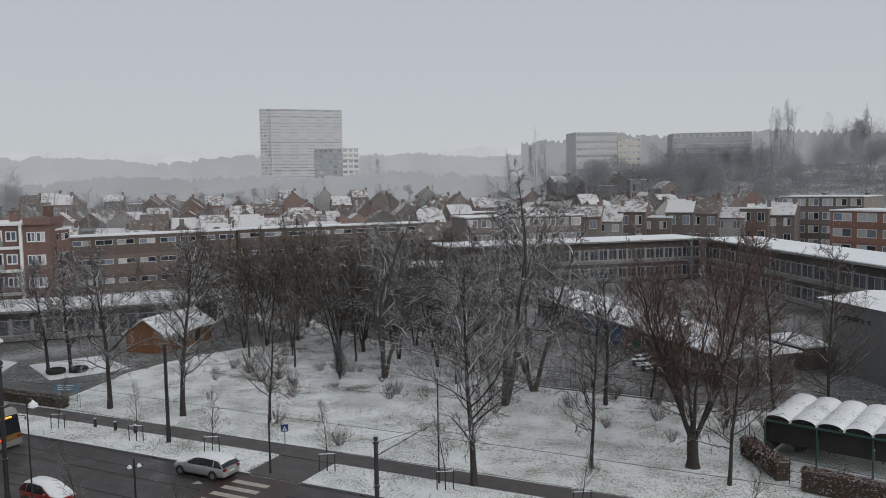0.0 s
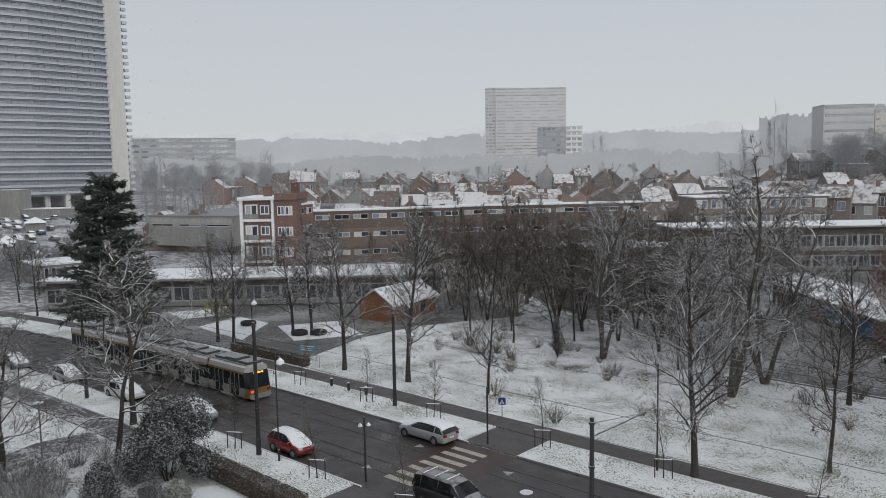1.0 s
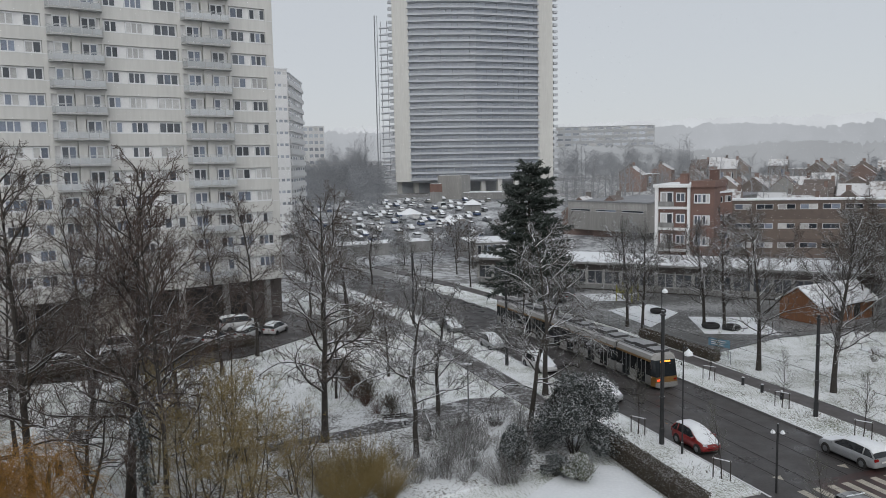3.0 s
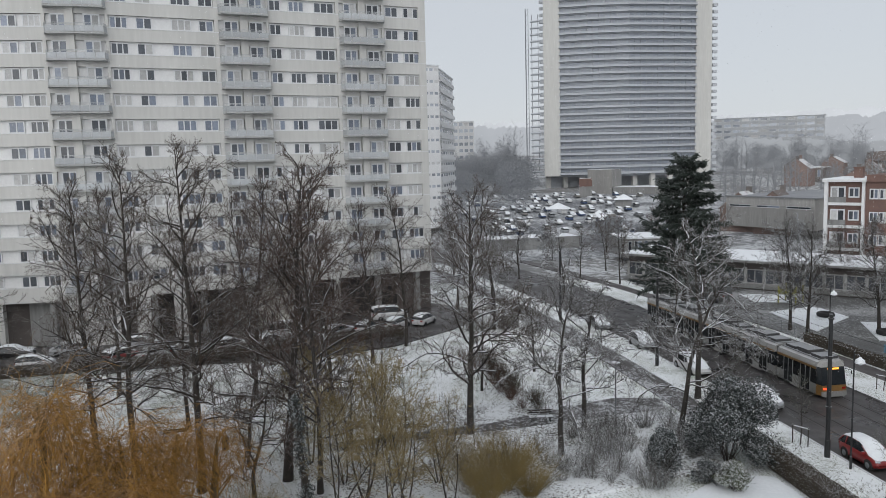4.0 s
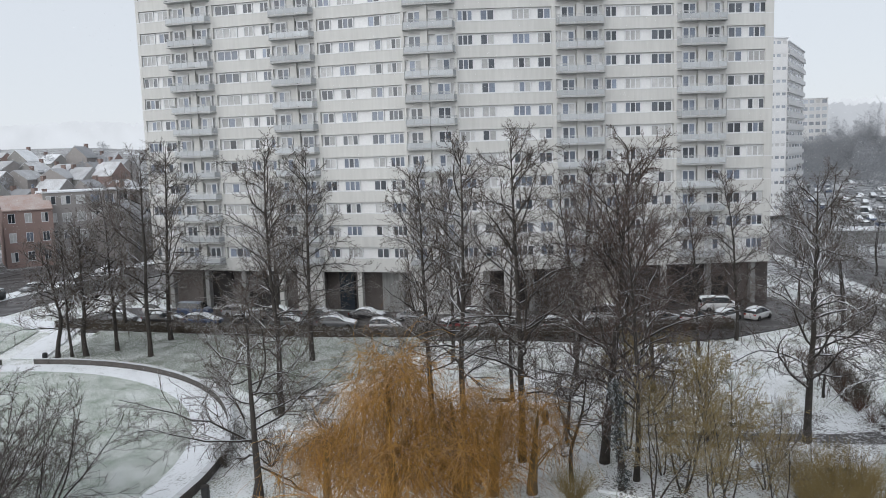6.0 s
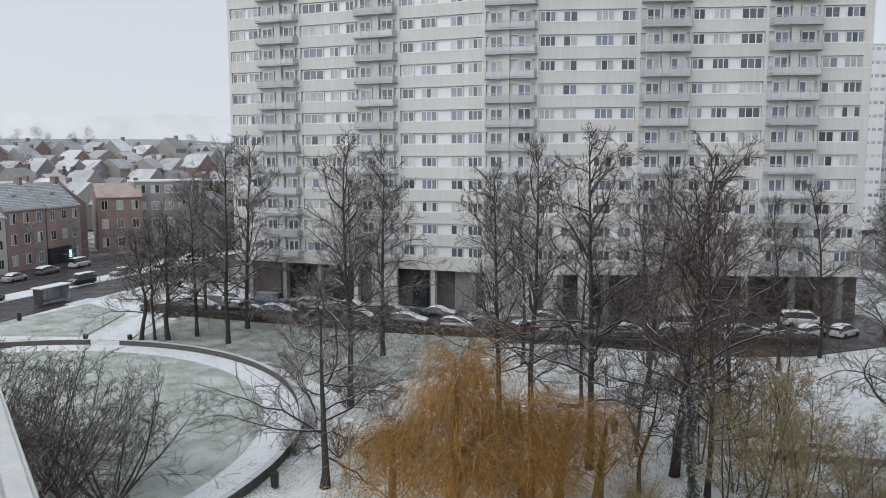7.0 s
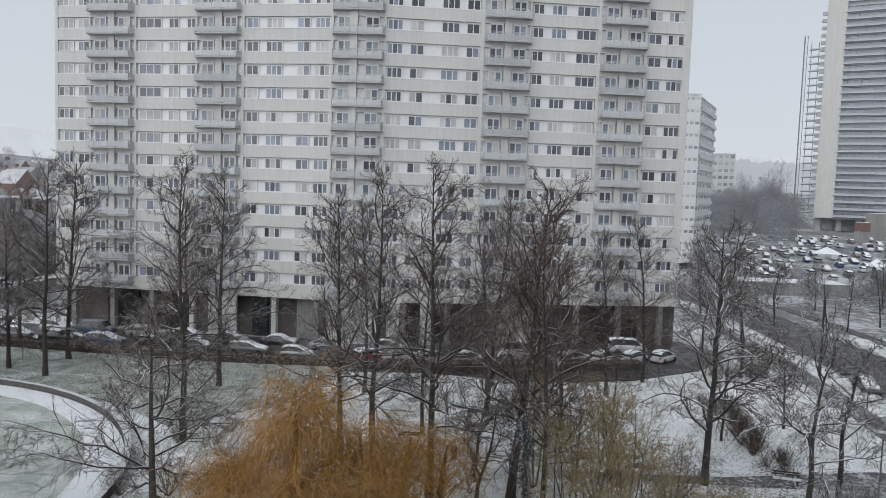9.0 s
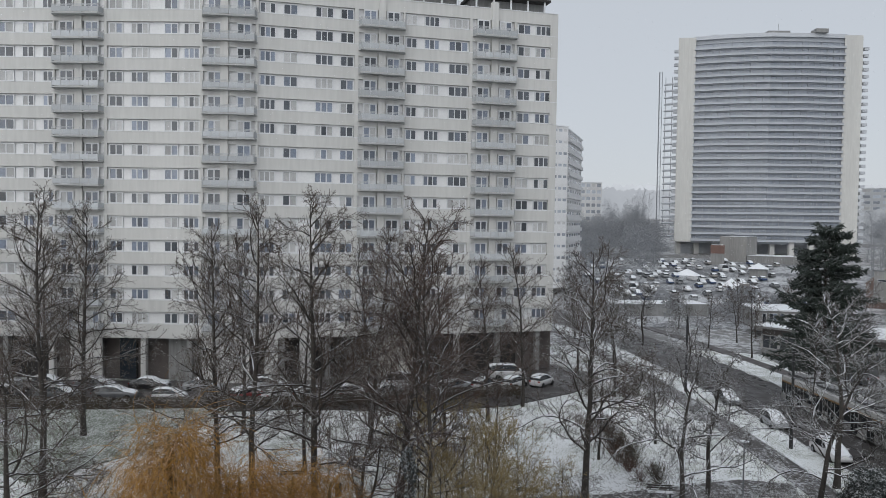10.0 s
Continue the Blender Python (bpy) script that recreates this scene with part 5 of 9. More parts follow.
grove(SMALL, 9, [(-150, 42, 8), (-158, 56, 9), (-146, 34, 8.5), (-165, 70, 9), (-138, 52, 9), (-175, 36, 8), (-152, 64, 8), (-190, 84, 9), (-205, 92, 10)], "small_bare_tree", "small leafless tree between street and car park", "tree", "street trees")
# dense shrubs and brush
grove(BUSHY, 8, [(-60.8, -20.5, 4.0), (-44.5, -25.0, 4.2), (-49.0, -22.5, 3.2), (-30.8, -37.8, 10.4), (-33.0, -33.6, 8.6), (-28.6, -34.6, 9.8), (-32.6, -41.6, 9.4), (-27.5, -41.0, 10.6), (-25.6, -37.5, 10.4), (-29.6, -44.0, 10.4), (-33.2, -37.2, 8.4), (-46.5, 8.0, 4.0), (-51, 6.5, 4.5)], "bare_shrub", "dense leafless shrub with many stems", "shrub", "shrubs")


# ---- shrubs, conifer, willow, hedges ----
def brush(seed, height, spread, stems, r0, mat, droop=0.0, k=5, sub=3):
    """A mound of thin stems."""
    r = np.random.RandomState(seed)
    a, b = [], []
    for _ in range(stems):
        w, o = r.uniform(0, 6.28), r.uniform(0, 0.35) ** 0.7
        d = np.array([math.cos(w) * spread * r.uniform(0.1, 1), math.sin(w) * spread * r.uniform(0.1, 1), 1.0])
        e = limb(r, (math.cos(w) * o * spread, math.sin(w) * o * spread, 0), d / np.linalg.norm(d), height * r.uniform(0.6, 1.1), r0, r0 * 0.4, k, 0.10, -droop)
        a.append(e)
        for q in range(sub):
            j = r.randint(1, k - 1)
            t = e[0][j] - e[0][j - 1]
            b.append(limb(r, e[0][j], aside(r, t / np.linalg.norm(t), r.uniform(0.3, 0.8)), height * 0.35 * r.uniform(0.5, 1), r0 * 0.6, r0 * 0.3, 3, 0.12, -droop))
    return quick("stems", *join([tubes(a, 3), tubes(b, 3)]), mat)


def bush(me, name, label, x, y, size=1.0, z=None, group="shrubs"):
    ob = tagged(new(name, me), label, "shrub", group)
    ob.matrix_basis = Matrix.LocRotScale((x, y, terrain(x, y) if z is None else z), Euler((0, 0, rt.uniform(0, 6.28))), (size,) * 3)
    return ob


OLIVE_BRUSH = brush(3, 3.0, 0.85, 230, 0.009, TWIG_OLIVE, 0.03)
GREY_BRUSH = brush(4, 2.2, 0.9, 60, 0.012, TWIG_FROST)
DARK_BRUSH = brush(5, 2.2, 0.8, 40, 0.016, HEDGE_DARK)
RED_BRUSH = brush(6, 2.4, 0.7, 42, 0.014, TWIG_RED)
for x, y, s_ in ((-45.0, 9.4, 1.25), (-43.2, 8.0, 1.1), (-46.6, 10.4, 1.0), (-43.8, 10.8, 1.0), (-43, -5.0, 0.8), (-46.2, 7.6, 1.0)):
    bush(OLIVE_BRUSH, "olive_shrub", "mounded leafless shrub with olive-yellow stems", x, y, s_)
for i in range(60):
    x, y = rt.uniform(-55, -43), rt.uniform(10.5, 24.5)
    if x > -46 and y > 20.5 or x < -51 and y < 16:
        continue
    bush(GREY_BRUSH, "snowy_brush", "low grey leafless brush dusted with snow", x, y, rt.uniform(0.55, 1.0))
for i in range(20):
    x, y = rt.uniform(-63, -36), rt.uniform(62.5, 72)
    bush(rt.choice((DARK_BRUSH, GREY_BRUSH, DARK_BRUSH)), "lawn_brush", "small leafless bush at the edge of the lawn", x, y, rt.uniform(0.4, 0.85))
for x, y, s_ in ((-41.6, 47 + 6, 0.8), (-33.4, 50.2, 0.8), (-25.5, 63, 0.7), (-36.5, 63.5, 0.7), (-15.5, 62.5, 0.6), (-12, 66, 0.8), (-9.5, 67.8, 1.1), (-6.5, 66.4, 1.2), (-20, 67, 0.7), (-3.5, 66.8, 1.2), (-13.0, 71, 1.0), (-17, 71.3, 0.9), (-1, 62.4, 1.0), (-45.5, 60.5, 0.7), (-49, 61.5, 0.9), (-52.5, 64.5, 1.1), (-56, 67, 1.2), (-29, 56, 0.45), (-24, 55, 0.35), (-10, 61, 0.5)):
    bush(rt.choice((DARK_BRUSH, RED_BRUSH)), "lawn_brush", "small leafless bush on the snowy lawn", x, y, s_)
for i in range(30):
    x, y = -76.5 + 17.0 * i / 29, 12.9 + 2.2 * i / 29 + rt.uniform(-1.1, 1.1)
    bush(DARK_BRUSH if i % 4 else RED_BRUSH, "path_brush", "low dark-brown leafless shrub beside the park path", x, y, rt.uniform(0.6, 0.85))
for i in range(26):
    bush(rt.choice((DARK_BRUSH, GREY_BRUSH)), "park_brush", "low leafless brush in the park", rt.uniform(-98, -84), rt.uniform(14, 24), rt.uniform(0.6, 1.0))


for i in range(34):
    y = -19 + 0.78 * i
    x = -81.4 - 0.33 * max(0.0, y + 14) + rt.uniform(-1.0, 0.8)
    bush(rt.choice((DARK_BRUSH, RED_BRUSH, DARK_BRUSH)), "park_brush", "low leafless brush between lawn and parked cars", x, y, rt.uniform(0.4, 0.75))


rb = random.Random(41)
for i in range(26):
    bush(rb.choice((DARK_BRUSH, RED_BRUSH, GREY_BRUSH)), "lawn_brush", "thin leafless bush on the thinly snowed park lawn", rb.uniform(-58, -43), rb.uniform(-31, -19), rb.uniform(0.4, 0.95))


def leafy(seed, shape, n, size, mat, name="leaves"):
    """Many small leaves over a form given by shape(r) -> a place."""
    r = np.random.RandomState(seed)
    c = np.array([shape(r) for _ in range(n)])
    a = r.normal(0, 1, (n, 3))
    a /= np.linalg.norm(a, axis=1, keepdims=True)
    b = np.cross(a, r.normal(0, 1, (n, 3)))
    b /= np.linalg.norm(b, axis=1, keepdims=True)
    s_ = size * r.uniform(0.6, 1.3, (n, 1))
    v = np.stack([c - a * s_, c + b * s_ * 0.45, c + a * s_, c - b * s_ * 0.45], 1).reshape(-1, 3)
    f = np.arange(4 * n).reshape(n, 4)
    return quick(name, v, f, mat)


def lumpy(cx, cy, cz, seed, lumps=34, inner=0.45):
    """Places near the surface of a lumpy mound."""
    q = np.random.RandomState(seed)
    centres = q.uniform(-0.78, 0.78, (lumps, 3)) * np.array([cx, cy, cz * 0.9]) + np.array([0, 0, cz])
    centres[:, :2] *= 1.0 - 0.72 * np.clip(centres[:, 2:] / cz - 1.0, 0, 1)
    radii_ = q.uniform(0.20, 0.44, lumps)

    def place(r):
        while True:
            i = r.randint(lumps)
            d = r.normal(0, 1, 3)
            d /= np.linalg.norm(d)
            p = centres[i] + d * radii_[i] * np.array([cx, cy, cz]) * r.uniform(inner, 1.0)
            if p[2] > 0.05:
                return p
    return place


def evergreen(name, label, x, y, cx, cy, cz, seed, n, size, mat, twig_mat=None):
    root = thing(name, label, "shrub", pose(x, y, 0), "evergreens")
    shared(brush(seed, cz * 1.6, 0.6 * cx / cz, 40, 0.02, BARK), "woody_base", root, Matrix())
    shared(leafy(seed, lumpy(cx, cy, cz, seed), n, size, mat), "foliage", root, Matrix())
    return root


evergreen("evergreen_laurel", "large dark evergreen laurel bush with snow on its leaves", -46.5, 24.7, 3.1, 2.8, 3.2, 7, 40000, 0.08, LEAVES)
evergreen("evergreen_laurel", "dark evergreen bush with snow on its leaves", -50.6, 26.2, 1.9, 1.7, 2.0, 8, 12000, 0.075, LEAVES)
evergreen("evergreen_holly", "upright dark evergreen shrub with snowy leaves", -44.2, 19.3, 1.15, 1.15, 1.75, 9, 10000, 0.07, LEAVES)
evergreen("clipped_bush", "rounded yellow-green variegated bush with snow", -42.4, 22.9, 1.25, 1.15, 0.85, 10, 9000, 0.05, LEAVES_PALE)
evergreen("clipped_bush", "rounded dark bush beside the variegated one", -43.6, 21.9, 1.0, 1.0, 0.8, 12, 4500, 0.06, LEAVES)
evergreen("ivy_clad_tree", "broken trunk thickly covered with ivy", -45.1, 68.1, 0.45, 0.45, 2.4, 13, 3000, 0.09, LEAVES)
ivy = thing("ivy_clad_tree", "leaning broken tree trunk thickly covered with ivy", "tree", pose(-45.2, -2.5, 0), "evergreens")
lean = limb(np.random.RandomState(14), (0, 0, 0), (0.05, 0.10, 1), 7.0, 0.24, 0.10, 9, 0.10, 0.0)
shared(quick("trunk", *tubes([lean], 8), BARK), "trunk", ivy, Matrix())


def on_trunk(r):
    """A place in the uneven coat of ivy round the leaning trunk."""
    v = r.uniform(0.3, 7.99)
    m = int(v)
    d = r.normal(0, 1, 3)
    d[2] *= 0.6
    coat = 0.34 + 0.16 * math.sin(2.1 * v) + 0.10 * math.sin(5.3 * v + 1)
    return lean[0][m] + (lean[0][m + 1] - lean[0][m]) * (v - m) + d / np.linalg.norm(d) * coat * r.uniform(0.5, 1.15)


shared(leafy(14, on_trunk, 3200, 0.085, LEAVES), "ivy", ivy, Matrix())


# the big conifer by the street
def conifer_tree(seed, height, radius, whorls=120, thick=1.0, sides=4):
    r = np.random.RandomState(seed)
    pts, rad = limb(r, (0, 0, 0), (0, 0, 1), height, 0.34, 0.04, 13, 0.012, 0.05)
    boughs, needles = [], []
    for i in range(whorls):
        u = 0.14 + 0.84 * (i + r.uniform(-2, 2)) / whorls
        p = np.array([0, 0, u * height])
        w = i * 2.4 + r.uniform(-0.3, 0.3)
        ln = radius * (1.02 - u) ** 0.55 * r.uniform(0.65, 1.15) + 0.35
        d = np.array([math.cos(w), math.sin(w), r.uniform(-0.1, 0.45)])
        b = limb(r, p, d / np.linalg.norm(d), ln, 0.05, 0.012, 6, 0.10, -0.02)
        boughs.append(b)
        for q in range(int(30 + 100 * ln / radius)):
            v = r.uniform(0.15, 1.0) * 5
            m = min(int(v), 4)
            base = b[0][m] + (b[0][m + 1] - b[0][m]) * (v - m)
            side = np.array([-d[1], d[0], 0]) * r.uniform(-1, 1) * 1.2
            e = d * r.uniform(0.3, 0.8) + side + np.array([0, 0, r.uniform(-0.75, 0.45)])
            e /= np.linalg.norm(e)
            needles.append(limb(r, base, e, r.uniform(0.35, 0.85), 0.075 * thick, 0.02 * thick, 3, 0.12, -0.10))
    return quick("trunk", *join([tubes([(pts, rad)], 8), tubes(boughs, 4)]), BARK), quick("needles", *tubes(needles, sides), NEEDLES)


con = conifer_tree(21, 20.0, 7.0, 200, 1.35, 3)
for x, y, s_, turn, lb in ((-91.0, 42.2, 1.0, 0.0, "tall dark conifer with drooping branches beside the street"),):
    root = thing("conifer", lb, "tree", Matrix.LocRotScale((x, y, 0), Euler((0, 0, turn)), (s_,) * 3))
    shared(con[0], "trunk", root, Matrix())
    shared(con[1], "needles", root, Matrix())
# far evergreens among the houses; haze is put into their foliage colour
fir_trunk = quick("trunk", *tubes([limb(np.random.RandomState(2), (0, 0, 0), (0, 0, 1), 13.0, 0.25, 0.05, 6, 0.01, 0.05)], 6), BARK)


def cone(r):
    u = r.rand() ** 0.6
    w = r.uniform(0, 6.28)
    q = 3.3 * u * (0.75 + 0.25 * math.sin(9 * u + 3 * w)) * r.uniform(0.55, 1.0)
    return np.array([q * math.cos(w), q * math.sin(w), 14.0 * (1 - u * 0.88) + r.normal(0, 0.2)])


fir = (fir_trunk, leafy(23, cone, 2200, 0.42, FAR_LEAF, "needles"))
for yaw, d, s_ in ((42.3, 300, 1.5), (44.4, 305, 1.25), (137.1, 260, 1.35), (14.3, 240, 0.9), (9.2, 250, 0.8), (137.9, 255, 1.1)):
    p = seen(yaw, d)
    root = thing("distant_conifer", "evergreen tree among the houses, haze in its colour", "tree", Matrix.LocRotScale((p.x, p.y, terrain(p.x, p.y)), Euler((0, 0, d)), (s_ * 0.95, s_ * 0.95, s_ * 0.52)), "distant conifers")
    shared(fir[0], "trunk", root, Matrix())
    shared(fir[1], "needles", root, Matrix())


# the golden willow
def willow_tree(seed, height, radius, strands):
    r = np.random.RandomState(seed)
    trunks = [limb(r, (0, 0, -0.2), (0.05, 0, 1), height * 0.86, 0.36, 0.06, 8, 0.05, 0.05)]
    for i in range(30):
        w = 2.4 * i + r.uniform(-0.3, 0.3)
        u = 0.22 + 0.72 * i / 30
        c = u * 7
        start = trunks[0][0][int(c)] + (trunks[0][0][min(7, int(c) + 1)] - trunks[0][0][int(c)]) * (c - int(c))
        d = np.array([math.cos(w), math.sin(w), r.uniform(0.7, 1.4)])
        trunks.append(limb(r, start, d / np.linalg.norm(d), radius * (1.20 - 0.80 * u) * r.uniform(0.7, 1.1), 0.05 * (1.2 - u), 0.010, 8, 0.13, -0.02))
    P, R = np.array([a for a, _ in trunks[1:]]), np.array([b for _, b in trunks[1:]])
    S, SR = shoots(r, P, R, 8, 0.2, 1.0, 25, 75, 0.55, 4, 0.18, -0.10, 0.5, 0.008)
    n = max(1, round(strands / len(S)))
    H, _ = shoots(r, S, SR, n, 0.1, 1.0, 20, 100, 1.0, 2, 0.1, 0, 0.5, 0.005)
    p, d = H[:, 0], H[:, 1] - H[:, 0]
    d /= np.linalg.norm(d, axis=1, keepdims=True)
    d[:, 2] += r.uniform(-0.3, 0.5, len(d))
    ln = r.uniform(0.8, 3.4, len(p)) * (0.55 + 0.05 * height) / 4
    pts = [p]
    for step in range(4):
        d = d + r.normal(0, 0.20, d.shape) + np.array([0, 0, -0.42])
        d /= np.linalg.norm(d, axis=1, keepdims=True)
        pts.append(pts[-1] + d * ln[:, None])
    hang = np.stack(pts, 1)
    hang[:, :, 2] = np.maximum(hang[:, :, 2], 0.05)
    radii_ = np.linspace(0.0115, 0.0055, 5)[None] * r.uniform(0.7, 1.3, (len(p), 1))
    withes = join([tubes(list(zip(P, R)), 4), tubes(list(zip(S, SR)), 3), tubes(list(zip(hang, radii_)), 3)])
    return quick("trunk", *tubes(trunks[:1], 8), WILLOW_BARK, True), quick("withes", *withes, WILLOW)


for seed, x, y, h, n, wide in ((31, -38.5, -14.6, 10.6, 2400, 0.48), (34, -40.8, -11.2, 7.6, 1200, 0.62), (32, -43.2, -9.8, 6.9, 720, 0.58), (33, -37.0, -17.4, 6.0, 1200, 0.70), (35, -36.6, -13.4, 5.8, 1440, 0.70), (36, -39.2, -10.4, 5.4, 1200, 0.64), (37, -43.9, -7.6, 6.0, 480, 0.62)):
    wm = willow_tree(seed, h, wide * h, n)
    root = thing("golden_willow", "weeping willow with golden-orange hanging withes", "tree", pose(x, y, 0), "willows")
    shared(wm[0], "trunk", root, Matrix())
    shared(wm[1], "hanging_crown", root, Matrix())


# clipped hedges
def hedge(name, label, x0, y0, x1, y1, w, h, mat, leaf, n):
    length = math.hypot(x1 - x0, y1 - y0)
    root = thing(name, label, "hedge", pose(x0, y0, 0, 0, 0, math.degrees(math.atan2(y1 - y0, x1 - x0))))
    def place(r):
        p = np.array([r.uniform(0, length), r.uniform(-w / 2, w / 2), r.uniform(0.05, h)])
        side = r.randint(4)
        if r.rand() < 0.05:
            p[0] = (0.0, length)[r.randint(2)] + r.normal(0, 0.05)
        elif side < 2:
            p[2] = h + r.normal(0, 0.05)
        elif side == 2:
            p[1] = -w / 2 + r.normal(0, 0.05)
        else:
            p[1] = w / 2 + r.normal(0, 0.05)
        return p
    core_ = Mesh().box(0.05, -w / 2 + 0.08, -0.1, length - 0.05, w / 2 - 0.08, h - 0.08)
    core_.part("inner_core", HEDGE_DARK, root)
    shared(leafy(int(length * 10), place, n, leaf, mat), "foliage", root, Matrix())
    return root


for x0, y0, x1, y1 in ((-79.4, -73, -79.4, -55), (-79.4, -54.6, -79.8, -36), (-79.9, -35.6, -82.4, -16), (-82.6, -15.6, -90.2, 7)):
    hedge("carpark_hedge", "dark leafless hedge before the parked cars", x0, y0, x1, y1, 1.5, 0.85, HEDGE_DARK, 0.14, 4600)
hedge("clipped_hedge", "clipped dark hedge with snow on top beside the lawn", -48.6, 27.35, -35.6, 27.0, 1.05, 1.15, HEDGE_DARK, 0.055, 17000)
hedge("clipped_hedge", "clipped dark hedge with snow on top", -30.4, 27.6, -12, 27.8, 1.0, 1.15, HEDGE_DARK, 0.08, 9000)
hedge("beech_hedge", "copper-brown beech hedge with snow on top", -4.6, 60.6, -1.9, 55.9, 1.0, 1.2, HEDGE, 0.075, 5000)
hedge("beech_hedge", "copper-brown beech hedge along the shelter", -0.7, 54.9, 5.2, 53.3, 0.9, 1.35, HEDGE, 0.075, 5500)
hedge("street_hedge", "bare dark hedge along the playground fence", -63.5, 49.6, -76, 49.0, 0.8, 0.85, HEDGE_DARK, 0.09, 3600)


# ---- blades of grass standing through the snow ----
GRASS = material("winter_grass", (0.075, 0.074, 0.050), (0.13, 0.125, 0.09), 0.95, 2.0)
GRASS_GREEN = material("green_winter_grass", (0.085, 0.115, 0.058), (0.13, 0.15, 0.085), 0.95, 2.0)


def grass(spots, n, seed, tall, mat, label):
    """Tufts of two or three blades over some stretches (x0, x1, y0, y1), in drifts."""
    r = np.random.RandomState(seed)
    area = np.array([(b - a) * (d - c) for a, b, c, d in spots])
    pick = r.choice(len(spots), n, p=area / area.sum())
    box = np.array(spots)[pick]
    x = box[:, 0] + r.rand(n) * (box[:, 1] - box[:, 0])
    y = box[:, 2] + r.rand(n) * (box[:, 3] - box[:, 2])
    keep = (np.sin(x * 0.9 + 1.3 * np.sin(y * 0.5)) + np.sin(y * 1.1 + 1.7 * np.sin(x * 0.37)) + r.normal(0, 1.0, n)) > 0.2
    y = y + np.where((x < -50) & (y < 60) & (y > 20), -0.0012 * np.clip(-50 - x, 0, 200) ** 2, 0)
    x, y = np.repeat(x[keep], 3), np.repeat(y[keep], 3)
    m = len(x)
    x, y = x + r.normal(0, 0.05, m), y + r.normal(0, 0.05, m)
    w, h = r.uniform(0, 6.28, m), tall * r.uniform(0.4, 1.2, m)
    lean = r.uniform(0.2, 0.9, m) * h
    b = 0.012 + 0.010 * r.rand(m)
    p0 = np.stack([x - b * np.sin(w), y + b * np.cos(w), np.zeros(m)], 1)
    p1 = np.stack([x + b * np.sin(w), y - b * np.cos(w), np.zeros(m)], 1)
    p2 = np.stack([x + lean * np.cos(w), y + lean * np.sin(w), h], 1)
    v = np.stack([p0, p1, p2], 1).reshape(-1, 3)
    return tagged(new("grass_blades", quick("grass_blades", v, np.arange(len(v)).reshape(-1, 3), mat)), label, "grass", kind="stuff")


grass([(-61, 2, 49.2, 68), (-60, -37, 42.9, 46.6), (-31, 5, 42.9, 46.6), (-64, -37, 28.9, 31.9), (-30, -5, 28.9, 31.9)], 26000, 5, 0.10, GRASS, "dry grass blades standing through the thin snow")
grass([(-82, -46, -34, 9), (-76, -60, 10, 26), (-60, -44, 9, 24)], 20000, 6, 0.11, GRASS, "dry grass blades in the snowy park")


# ---- houses ----
rh = random.Random(17)
PLASTERS = [HOUSE_BROWN, HOUSE_BROWN, HOUSE_RED, HOUSE_BROWN, RENDER, HOUSE_RED, HOUSE_DARK]


def house(x, y, turn, w, d, h, rise, wall, label, z=None, windows=2, group="houses", storeys=2, flat=False, skylight=False, chimneys=1, win_w=1.3, tiles=None):
    """A house whose front looks along its own -y, ridge along x."""
    root = thing("house", label, "house", pose(x, y, terrain(x, y) - 0.2 if z is None else z, 0, 0, turn), group)
    k = Mesh()
    k.box(-w / 2, -d / 2, 0, w / 2, d / 2, h)
    if not flat:
        k.add([(-w / 2, -d / 2, h), (-w / 2, d / 2, h), (-w / 2, 0, h + rise), (w / 2, -d / 2, h), (w / 2, d / 2, h), (w / 2, 0, h + rise)], [(0, 2, 1), (3, 4, 5)])
    k.part("wall", wall, root)
    if flat:
        Mesh().box(-w / 2 - 0.2, -d / 2 - 0.2, h, w / 2 + 0.2, d / 2 + 0.2, h + 0.3).part("roof", ROOF_FLAT, root)
    else:
        o, t = 0.35, 0.22
        sl = rise / (d / 2)
        prof = [(-d / 2 - o, h - o * sl), (0, h + rise), (d / 2 + o, h - o * sl)]
        v = [(sx * (w / 2 + 0.05), yy, zz + e) for sx in (-1, 1) for e in (0, t) for yy, zz in prof]
        Mesh().add(v, [(3, 4, 10, 9), (4, 5, 11, 10), (1, 0, 6, 7), (2, 1, 7, 8), (0, 3, 9, 6), (5, 2, 8, 11), (0, 1, 4, 3), (1, 2, 5, 4), (7, 6, 9, 10), (8, 7, 10, 11)]).part("roof", tiles or ROOF, root)
        if skylight:
            Mesh().box(-0.4, -d / 4 - 0.5, h + rise * 0.5 + 0.1, 0.4, -d / 4 + 0.5, h + rise * 0.5 + 0.45).part("skylight", PANE_BLUE, root)
    for c in range(chimneys):
        cx = (w / 2 - 0.5) * (1 if c == 0 else -1)
        k = Mesh().box(cx - 0.4, -0.6, h, cx + 0.4, 0.6, h + (0.8 if flat else rise) + 1.1)
        k.box(cx - 0.46, -0.66, h + (0.8 if flat else rise) + 1.1, cx + 0.46, 0.66, h + (0.8 if flat else rise) + 1.22)
        k.part("chimney", HOUSE_RED if wall is not HOUSE_RED else HOUSE_DARK, root)
    for i in range(storeys):
        for j in range(windows):
            wx = -w / 2 + w * (j + 0.5) / windows - win_w / 2
            put_window(root, pose(wx, -d / 2 - 0.03, (i + 0.32) * h / storeys), win_w, h / storeys * 0.5, 2, rh.choice(("dd", "cd", "cc", "bb")), 0.08, plain=True)
    return root


# slate under thin snow, its colour lightened further for haze
ROOF_SLATE = material("hazed_slate_roof_in_thin_snow", (0.25, 0.254, 0.265), (0.37, 0.374, 0.385), 0.8, 0.35, fine=14, island=0.2)
